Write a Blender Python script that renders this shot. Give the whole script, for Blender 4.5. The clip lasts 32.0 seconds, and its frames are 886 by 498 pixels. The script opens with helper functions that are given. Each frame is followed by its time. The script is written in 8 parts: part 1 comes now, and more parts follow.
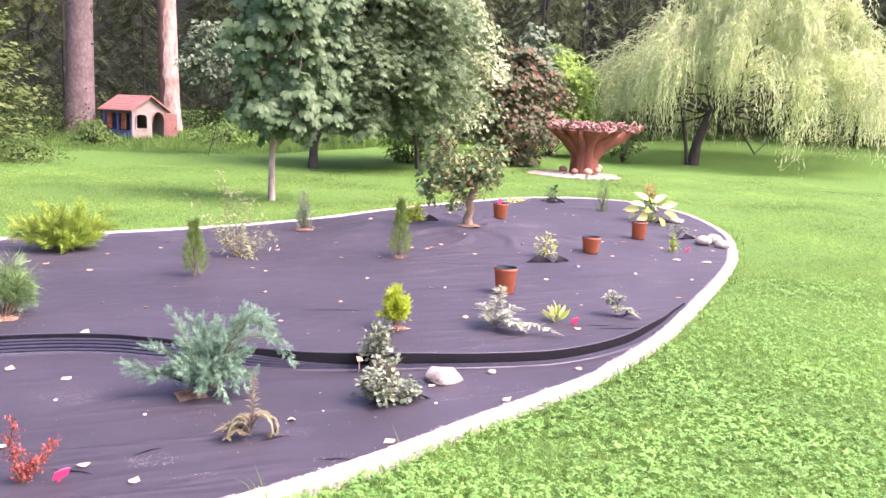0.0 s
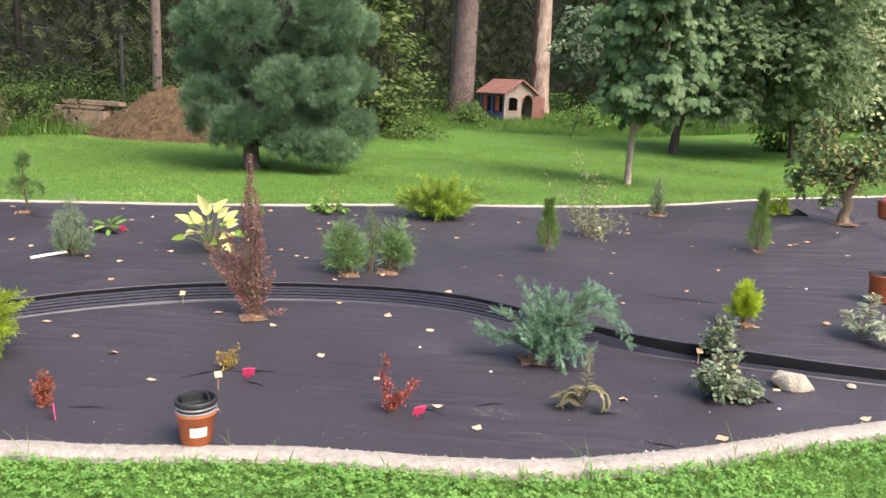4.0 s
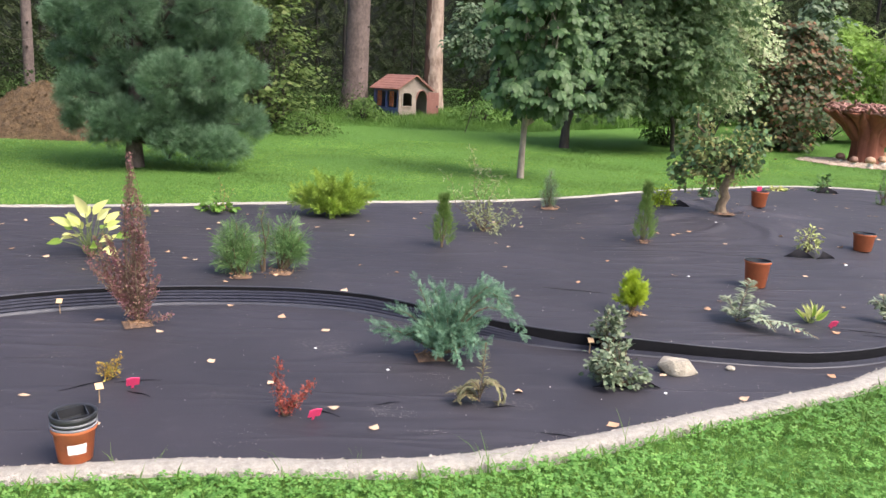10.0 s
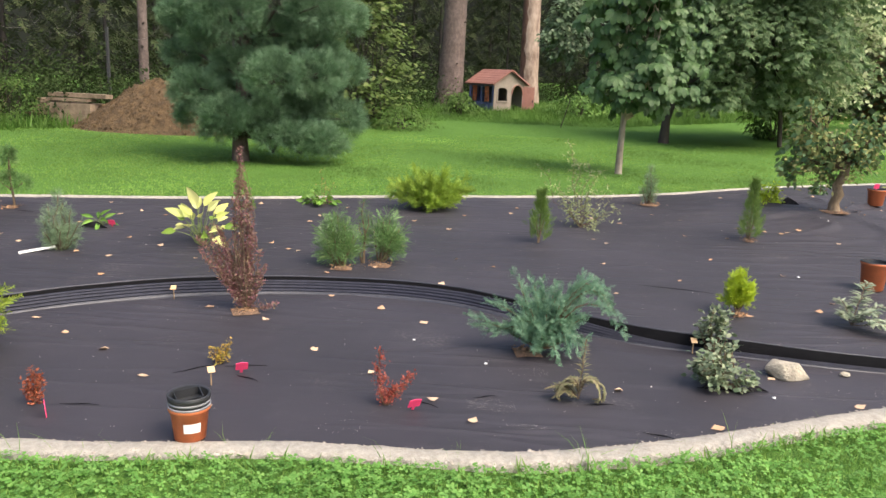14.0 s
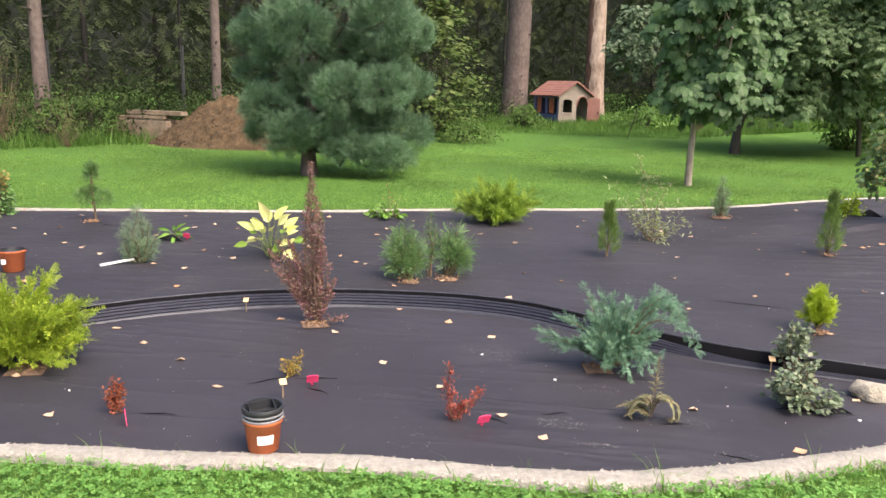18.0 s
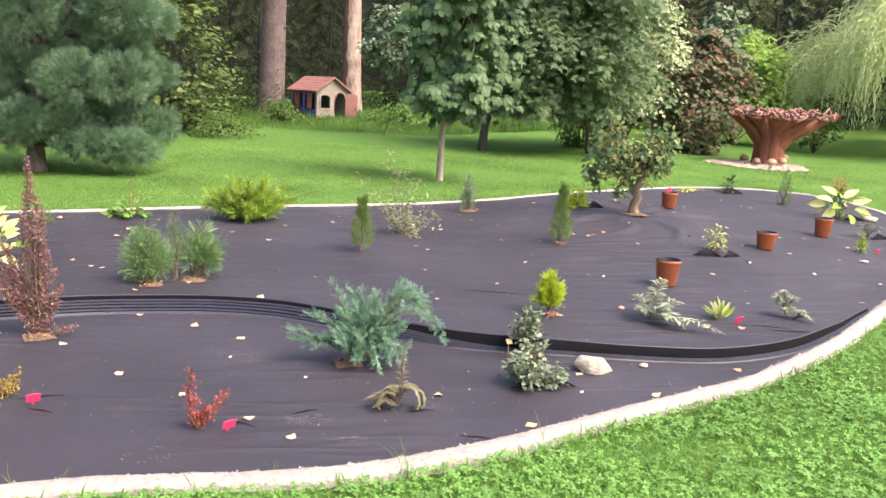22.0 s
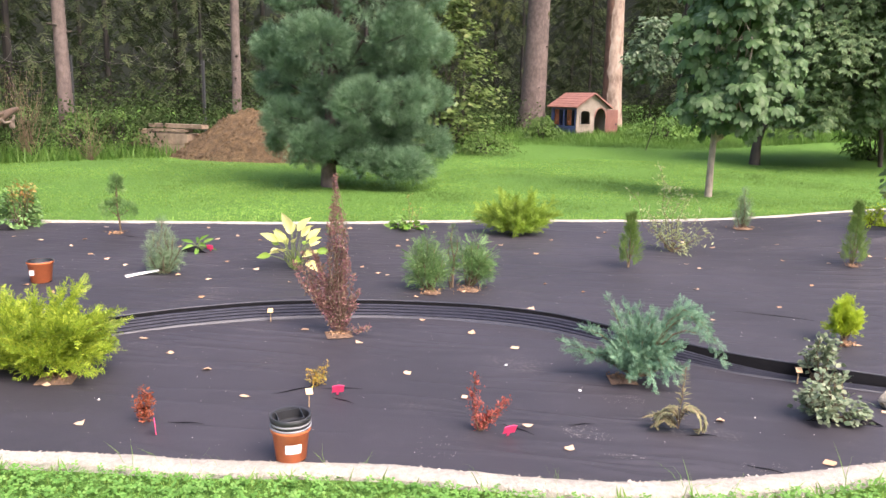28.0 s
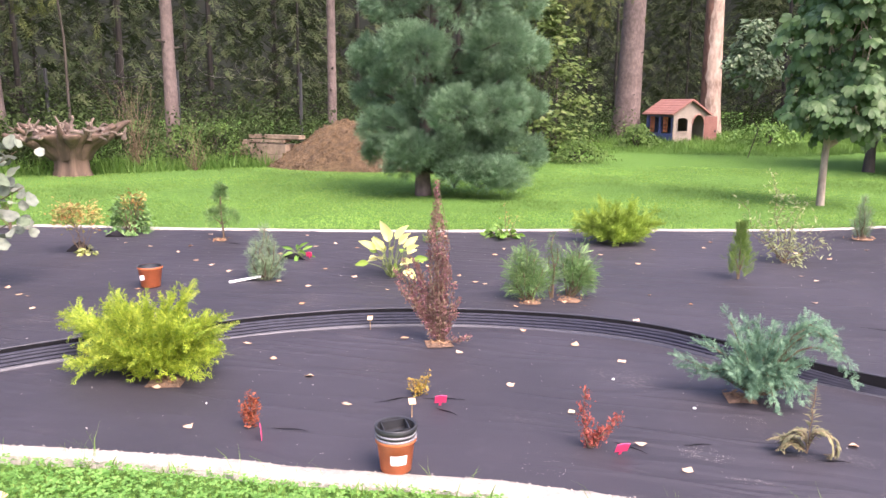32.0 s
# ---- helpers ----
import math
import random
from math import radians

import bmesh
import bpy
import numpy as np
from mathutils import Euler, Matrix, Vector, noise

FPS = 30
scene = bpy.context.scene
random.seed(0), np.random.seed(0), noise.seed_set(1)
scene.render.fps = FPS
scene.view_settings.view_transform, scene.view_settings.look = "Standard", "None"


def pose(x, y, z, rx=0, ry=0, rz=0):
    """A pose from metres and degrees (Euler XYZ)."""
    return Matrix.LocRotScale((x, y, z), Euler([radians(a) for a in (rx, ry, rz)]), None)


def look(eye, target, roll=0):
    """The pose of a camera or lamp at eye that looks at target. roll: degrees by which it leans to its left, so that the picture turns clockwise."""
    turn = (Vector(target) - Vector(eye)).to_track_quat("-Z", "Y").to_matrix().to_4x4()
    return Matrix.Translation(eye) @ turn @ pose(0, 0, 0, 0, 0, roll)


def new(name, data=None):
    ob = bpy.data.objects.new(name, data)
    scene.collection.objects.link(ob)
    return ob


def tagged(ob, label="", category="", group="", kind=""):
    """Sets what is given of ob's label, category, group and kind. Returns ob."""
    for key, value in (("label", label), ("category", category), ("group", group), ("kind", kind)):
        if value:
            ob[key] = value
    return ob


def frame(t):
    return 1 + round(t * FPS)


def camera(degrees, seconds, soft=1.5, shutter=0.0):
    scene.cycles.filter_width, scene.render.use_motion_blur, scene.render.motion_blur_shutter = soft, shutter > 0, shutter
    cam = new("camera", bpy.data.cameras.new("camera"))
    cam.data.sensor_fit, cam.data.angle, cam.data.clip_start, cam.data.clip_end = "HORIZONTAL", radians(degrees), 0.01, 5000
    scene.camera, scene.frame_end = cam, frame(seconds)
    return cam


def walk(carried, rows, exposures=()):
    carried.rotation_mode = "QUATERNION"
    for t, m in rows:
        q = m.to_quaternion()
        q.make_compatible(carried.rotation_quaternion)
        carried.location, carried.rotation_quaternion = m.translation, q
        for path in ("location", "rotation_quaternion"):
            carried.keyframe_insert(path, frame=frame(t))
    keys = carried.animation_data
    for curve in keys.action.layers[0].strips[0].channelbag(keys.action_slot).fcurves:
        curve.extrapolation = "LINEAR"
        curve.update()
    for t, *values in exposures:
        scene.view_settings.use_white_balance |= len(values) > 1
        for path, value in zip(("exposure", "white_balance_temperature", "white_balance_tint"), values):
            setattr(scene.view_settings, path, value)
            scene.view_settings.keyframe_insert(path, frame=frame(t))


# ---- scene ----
cam = camera(59.4, 32.0)
PATH = [
    (0, (-0.017, 0.128, 1.368), (0.726, 1.955, 1.033), 2.7),
    (0.5, (0.043, 0.106, 1.368), (0.655, 1.974, 0.998), 4.6),
    (1, (0.079, 0.086, 1.363), (0.527, 1.998, 0.987), 4.3),
    (1.5, (0.08, 0.056, 1.357), (0.343, 2.003, 0.986), 3.7),
    (2, (0.06, 0.027, 1.359), (0.112, 1.992, 0.994), 3.2),
    (2.5, (0.036, 0.049, 1.365), (0.017, 2.015, 0.997), 3.3),
    (4.5, (-0.008, 0.035, 1.378), (-0.15, 1.984, 0.951), 2.7),
    (5, (0.019, 0.058, 1.38), (0.027, 2.014, 0.963), 3.5),
    (5.5, (0.045, 0.08, 1.381), (0.175, 2.035, 0.981), 3.4),
    (6, (0.067, 0.082, 1.384), (0.293, 2.034, 1.013), 3.4),
    (6.5, (0.06, 0.083, 1.381), (0.304, 2.03, 0.996), 3.4),
    (7, (0.043, 0.074, 1.378), (0.305, 2.015, 0.977), 3.6),
    (7.5, (0.023, 0.069, 1.374), (0.243, 2.009, 0.94), 3.4),
    (8, (0.02, 0.065, 1.376), (0.192, 2.01, 0.942), 3.0),
    (8.5, (0.016, 0.061, 1.378), (0.196, 2.006, 0.946), 3.2),
    (9, (0.01, 0.058, 1.381), (0.178, 2.006, 0.962), 3.2),
    (9.5, (0.011, 0.059, 1.378), (0.147, 2.012, 0.968), 3.1),
    (10, (0.018, 0.068, 1.379), (0.149, 2.02, 0.962), 3.0),
    (10.5, (0.023, 0.076, 1.379), (0.16, 2.027, 0.961), 3.0),
    (11, (0.02, 0.088, 1.379), (0.149, 2.04, 0.962), 3.0),
    (11.5, (0.009, 0.091, 1.378), (0.039, 2.05, 0.974), 2.7),
    (12, (0.016, 0.088, 1.378), (0.016, 2.047, 0.972), 2.7),
    (12.5, (0.018, 0.08, 1.378), (0.055, 2.036, 0.963), 2.6),
    (13, (-0.009, 0.073, 1.375), (-0.033, 2.023, 0.934), 2.2),
    (13.5, (-0.02, 0.064, 1.376), (-0.105, 2.014, 0.937), 2.6),
    (14, (-0.023, 0.062, 1.373), (-0.126, 2.011, 0.933), 2.5),
    (14.5, (-0.023, 0.069, 1.376), (-0.153, 2.014, 0.931), 2.5),
    (15, (-0.016, 0.074, 1.379), (-0.169, 2.017, 0.933), 2.4),
    (15.5, (-0.021, 0.073, 1.382), (-0.186, 2.016, 0.938), 2.1),
    (17.5, (-0.033, 0.067, 1.382), (-0.213, 2.012, 0.954), 1.9),
    (18, (-0.051, 0.07, 1.381), (-0.317, 2.008, 0.966), 1.6),
    (18.5, (-0.035, 0.071, 1.381), (-0.318, 2.008, 0.967), 1.3),
    (19, (-0.009, 0.069, 1.387), (-0.171, 2.021, 0.98), 1.5),
    (19.5, (0.015, 0.073, 1.39), (0.026, 2.033, 0.992), 1.5),
    (20, (0.033, 0.087, 1.389), (0.174, 2.043, 0.995), 1.8),
    (20.5, (0.054, 0.104, 1.388), (0.327, 2.049, 1.007), 2.5),
    (21, (0.052, 0.105, 1.386), (0.396, 2.039, 1.012), 3.0),
    (21.5, (0.043, 0.103, 1.379), (0.373, 2.035, 0.981), 3.2),
    (22, (0.039, 0.084, 1.383), (0.37, 2.016, 0.983), 3.4),
    (22.5, (0.02, 0.073, 1.387), (0.333, 2.01, 0.999), 3.6),
    (23, (-0.001, 0.065, 1.386), (0.193, 2.019, 1.003), 3.1),
    (23.5, (-0.012, 0.069, 1.383), (0.067, 2.027, 0.982), 2.9),
    (24, (-0.014, 0.079, 1.38), (0.021, 2.032, 0.952), 3.0),
    (24.5, (-0.011, 0.076, 1.381), (0.007, 2.03, 0.951), 2.6),
    (26.5, (0.004, 0.066, 1.385), (0.156, 2.02, 0.988), 2.3),
    (27, (-0.02, 0.057, 1.386), (0.006, 2.019, 1.0), 1.9),
    (27.5, (-0.05, 0.054, 1.383), (-0.167, 2.013, 0.997), 1.5),
    (28, (-0.086, 0.047, 1.377), (-0.396, 1.985, 0.991), 1.3),
    (28.5, (-0.115, 0.055, 1.371), (-0.582, 1.963, 0.998), 0.8),
    (29, (-0.159, 0.069, 1.365), (-0.782, 1.932, 0.989), 0.5),
    (29.5, (-0.201, 0.071, 1.356), (-0.976, 1.88, 1.0), 1.0),
    (30, (-0.231, 0.063, 1.357), (-1.117, 1.82, 1.0), 0.8),
    (30.5, (-0.246, 0.082, 1.348), (-1.158, 1.824, 0.983), 1.0),
    (31, (-0.236, 0.107, 1.346), (-1.068, 1.887, 0.971), 0.6),
    (31.5, (-0.217, 0.123, 1.344), (-0.915, 1.96, 0.974), 0.7),
    (32, (-0.183, 0.123, 1.348), (-0.715, 2.017, 0.983), 0.5),
]

# exposure follows the film
EXPO = [(0.0, 2.32, 6450, 45), (1.0, 1.95, 6700, 32), (2.0, 1.73, 6850, 23), (5.0, 1.42, 6750, 15), (6.0, 1.72, 6850, 17), (7.0, 1.80, 6850, 17), (8.0, 1.48, 6950, 12), (9.0, 1.38, 6650, 13), (10.0, 1.38, 6450, 14),
        (11.0, 1.4, 6600, 13), (12.0, 1.56, 6800, 13), (13.0, 1.2, 6800, 10), (14.0, 1.27, 6850, 10), (15.0, 1.16, 6850, 9), (16.0, 1.25, 6850, 11), (18.0, 1.42, 6850, 14), (19.0, 1.6, 6850, 14), (20.0, 1.75, 6850, 17), (21.0, 2.02, 6850, 22),
        (22.0, 1.82, 6850, 19), (23.0, 1.72, 6850, 17), (24.0, 1.3, 6750, 12), (27.0, 1.62, 6750, 16), (28.0, 1.78, 6750, 19), (29.0, 1.97, 6650, 22), (30.3, 1.94, 6500, 29), (31.0, 1.95, 6600, 28), (32.0, 2.0, 6600, 28)]
walk(cam, [(t, look(eye, target, roll)) for t, eye, target, roll in PATH], EXPO)

# ---- world and light ----
SUN_FROM = Vector((0.66, -0.5, 1.12)).normalized()
world = bpy.data.worlds.new("sky")
scene.world = world
world.use_nodes = True
wn = world.node_tree
sky = wn.nodes.new("ShaderNodeTexSky")
sky.sky_type = "NISHITA"
sky.sun_disc = False
sky.sun_elevation = math.asin(SUN_FROM.z)
sky.sun_rotation = math.atan2(SUN_FROM.x, SUN_FROM.y)
sky.dust_density = 4.0
wn.nodes["Background"].inputs[1].default_value = 0.15
wn.links.new(sky.outputs[0], wn.nodes["Background"].inputs[0])
sun = new("sun", bpy.data.lights.new("sun", "SUN"))
sun.data.energy = 1.75
sun.data.angle = radians(42)
sun.data.color = (1.0, 0.95, 0.88)
sun.matrix_world = look(SUN_FROM * 30, (0, 0, 0))


# ---- materials ----
def material(name):
    m = bpy.data.materials.new(name)
    m.use_nodes = True
    return m, m.node_tree, m.node_tree.nodes["Principled BSDF"]


def ramp(nt, src, stops):
    r = nt.nodes.new("ShaderNodeValToRGB")
    e = r.color_ramp.elements
    while len(e) < len(stops):
        e.new(0.5)
    for k, (p, c) in zip(e, stops):
        k.position, k.color = p, (*c, 1)
    nt.links.new(src, r.inputs[0])
    return r.outputs[0]


def noise_tex(nt, scale, detail=4.0, kind="Object", rough=0.55):
    tc = nt.nodes.new("ShaderNodeTexCoord")
    n = nt.nodes.new("ShaderNodeTexNoise")
    n.inputs["Scale"].default_value, n.inputs["Detail"].default_value, n.inputs["Roughness"].default_value = scale, detail, rough
    nt.links.new(tc.outputs[kind], n.inputs["Vector"])
    return n.outputs["Fac"]


def bump(nt, p, src, strength, dist):
    b = nt.nodes.new("ShaderNodeBump")
    b.inputs["Strength"].default_value, b.inputs["Distance"].default_value = strength, dist
    nt.links.new(src, b.inputs["Height"])
    nt.links.new(b.outputs[0], p.inputs["Normal"])


def mix_colour(nt, fac, a, b, mode="MIX"):
    m = nt.nodes.new("ShaderNodeMix")
    m.data_type, m.blend_type = "RGBA", mode
    for sock, v in ((m.inputs[0], fac), (m.inputs[6], a), (m.inputs[7], b)):
        if isinstance(v, (int, float)):
            sock.default_value = v
        elif isinstance(v, tuple):
            sock.default_value = (*v, 1)
        else:
            nt.links.new(v, sock)
    return m.outputs[2]


def plain(name, c, rough=0.6, scale=20.0, vary=0.25, bumps=0.2, dist=0.003, metal=0.0, gloss=0.5):
    """A surface with variation at two scales and fine relief."""
    m, nt, p = material(name)
    a = noise_tex(nt, scale)
    b = noise_tex(nt, scale * 7)
    lo, hi = tuple(v * (1 - vary) for v in c), tuple(min(1, v * (1 + vary)) for v in c)
    col = ramp(nt, a, [(0.3, lo), (0.7, hi)])
    col = mix_colour(nt, 0.35, col, ramp(nt, b, [(0.35, lo), (0.65, hi)]))
    nt.links.new(col, p.inputs["Base Color"])
    p.inputs["Roughness"].default_value, p.inputs["Metallic"].default_value = rough, metal
    p.inputs["Specular IOR Level"].default_value = gloss
    if bumps:
        bump(nt, p, b, bumps, dist)
    return m


def leafy(name, stops, rough=0.5, through_light=0.25, patch=3.0, sway=0.28, gloss=0.35):
    """Foliage: each leaf takes its own tone; light passes through in part."""
    m, nt, p = material(name)
    g = nt.nodes.new("ShaderNodeNewGeometry")
    n = len(stops)
    oi, mm = nt.nodes.new("ShaderNodeObjectInfo"), nt.nodes.new("ShaderNodeMath")
    mm.operation = "ADD"
    nt.links.new(g.outputs["Random Per Island"], mm.inputs[0])
    nt.links.new(oi.outputs["Random"], mm.inputs[1])
    fr = nt.nodes.new("ShaderNodeMath")
    fr.operation = "FRACT"
    nt.links.new(mm.outputs[0], fr.inputs[0])
    col = ramp(nt, fr.outputs[0], [(i / max(1, n - 1), c) for i, c in enumerate(stops)])
    big = noise_tex(nt, patch, 2.0)
    dim = ramp(nt, big, [(0.3, (1 - sway, 1 - sway, 1 - sway)), (0.7, (1 + sway * 0.6, 1 + sway * 0.5, 1 + sway * 0.4))])
    col = mix_colour(nt, 1.0, col, dim, "MULTIPLY")
    nt.links.new(col, p.inputs["Base Color"])
    p.inputs["Roughness"].default_value = rough
    p.inputs["Specular IOR Level"].default_value = gloss
    tr = nt.nodes.new("ShaderNodeBsdfTranslucent")
    nt.links.new(col, tr.inputs[0])
    mx = nt.nodes.new("ShaderNodeMixShader")
    mx.inputs[0].default_value = through_light
    nt.links.new(p.outputs[0], mx.inputs[1])
    nt.links.new(tr.outputs[0], mx.inputs[2])
    nt.links.new(mx.outputs[0], nt.nodes["Material Output"].inputs[0])
    return m


def fabric_material():
    m, nt, p = material("weed_membrane")
    big, mid, dust = noise_tex(nt, 0.9, 3), noise_tex(nt, 9, 5), noise_tex(nt, 160, 3)
    col = ramp(nt, big, [(0.3, (0.0205, 0.0180, 0.0228)), (0.7, (0.034, 0.0300, 0.0368))])
    col = mix_colour(nt, ramp(nt, mid, [(0.55, (0, 0, 0)), (0.8, (0.35, 0.35, 0.35))]), col, (0.060, 0.051, 0.058))
    col = mix_colour(nt, ramp(nt, dust, [(0.62, (0, 0, 0)), (0.75, (0.4, 0.4, 0.4))]), col, (0.07, 0.062, 0.06))
    # dusty smears: patches of fine pale grains
    smear = mix_colour(nt, 1.0, ramp(nt, noise_tex(nt, 1.7, 3), [(0.58, (0, 0, 0)), (0.70, (1, 1, 1))]), ramp(nt, noise_tex(nt, 55, 5), [(0.52, (0, 0, 0)), (0.68, (0.6, 0.6, 0.6))]), "MULTIPLY")
    col = mix_colour(nt, smear, col, (0.17, 0.145, 0.135))
    nt.links.new(col, p.inputs["Base Color"])
    p.inputs["Roughness"].default_value = 0.62
    p.inputs["Specular IOR Level"].default_value = 0.45
    w = nt.nodes.new("ShaderNodeTexNoise")
    tc = nt.nodes.new("ShaderNodeTexCoord")
    mp = nt.nodes.new("ShaderNodeMapping")
    mp.inputs["Scale"].default_value = (1.0, 3.2, 1.0)
    mp.inputs["Rotation"].default_value = (0, 0, 0.4)
    nt.links.new(tc.outputs["Object"], mp.inputs[0])
    nt.links.new(mp.outputs[0], w.inputs["Vector"])
    w.inputs["Scale"].default_value, w.inputs["Detail"].default_value = 2.0, 5.0
    add = nt.nodes.new("ShaderNodeMath")
    add.operation = "MULTIPLY_ADD"
    nt.links.new(dust, add.inputs[0])
    add.inputs[1].default_value = 0.08
    soft = nt.nodes.new("ShaderNodeMath")
    soft.operation = "MULTIPLY"
    soft.inputs[1].default_value = 0.28
    nt.links.new(w.outputs["Fac"], soft.inputs[0])
    nt.links.new(soft.outputs[0], add.inputs[2])
    height = add.outputs[0]
    for turn_, sx, sy, seed in ((0.55, 0.35, 2.2, 3.0), (0.1, 0.3, 2.6, 11.0), (-0.75, 0.35, 1.9, 23.0)):
        mp = nt.nodes.new("ShaderNodeMapping")
        mp.inputs["Location"].default_value = (seed, seed * 0.7, 0)
        mp.inputs["Rotation"].default_value = (0, 0, turn_)
        mp.inputs["Scale"].default_value = (sx, sy, 1.0)
        nt.links.new(tc.outputs["Object"], mp.inputs[0])
        w = nt.nodes.new("ShaderNodeTexNoise")
        w.inputs["Scale"].default_value, w.inputs["Detail"].default_value = 1.0, 2.5
        nt.links.new(mp.outputs[0], w.inputs["Vector"])
        crease = ramp(nt, w.outputs["Fac"], [(0.465, (0, 0, 0)), (0.5, (1, 1, 1)), (0.535, (0, 0, 0))])
        gate = ramp(nt, noise_tex(nt, 0.55 + 0.1 * turn_, 2), [(0.42, (0, 0, 0)), (0.62, (1, 1, 1))])
        both = mix_colour(nt, 1.0, crease, gate, "MULTIPLY")
        add = nt.nodes.new("ShaderNodeMath")
        add.operation = "MULTIPLY_ADD"
        nt.links.new(both, add.inputs[0])
        add.inputs[1].default_value = 0.8
        nt.links.new(height, add.inputs[2])
        height = add.outputs[0]
    bump(nt, p, height, 0.3, 0.03)
    return m


def lawn_material():
    m, nt, p = material("lawn")
    a, b, c = noise_tex(nt, 0.35, 4), noise_tex(nt, 6, 5), noise_tex(nt, 70, 4)
    col = ramp(nt, a, [(0.35, (0.070, 0.166, 0.027)), (0.65, (0.116, 0.228, 0.043))])
    col = mix_colour(nt, 0.45, col, ramp(nt, b, [(0.3, (0.050, 0.128, 0.021)), (0.7, (0.140, 0.232, 0.050))]))
    col = mix_colour(nt, 0.55, col, ramp(nt, c, [(0.35, (0.038, 0.102, 0.015)), (0.65, (0.122, 0.252, 0.046))]))
    nt.links.new(col, p.inputs["Base Color"])
    p.inputs["Roughness"].default_value = 0.85
    p.inputs["Specular IOR Level"].default_value = 0.15
    bump(nt, p, c, 1.0, 0.03)
    return m


def bark_material(name, lo, hi, scale=6.0, stretch=0.25):
    m, nt, p = material(name)
    tc, mp, n = nt.nodes.new("ShaderNodeTexCoord"), nt.nodes.new("ShaderNodeMapping"), nt.nodes.new("ShaderNodeTexNoise")
    mp.inputs["Scale"].default_value = (1, 1, stretch)
    nt.links.new(tc.outputs["Object"], mp.inputs[0])
    nt.links.new(mp.outputs[0], n.inputs["Vector"])
    n.inputs["Scale"].default_value, n.inputs["Detail"].default_value, n.inputs["Roughness"].default_value = scale, 8, 0.65
    col = ramp(nt, n.outputs["Fac"], [(0.38, lo), (0.62, hi)])
    col = mix_colour(nt, 0.35, col, ramp(nt, noise_tex(nt, 2.2, 5), [(0.4, lo), (0.6, hi)]))
    nt.links.new(col, p.inputs["Base Color"])
    p.inputs["Roughness"].default_value = 0.9
    bump(nt, p, n.outputs["Fac"], 0.8, 0.03)
    return m


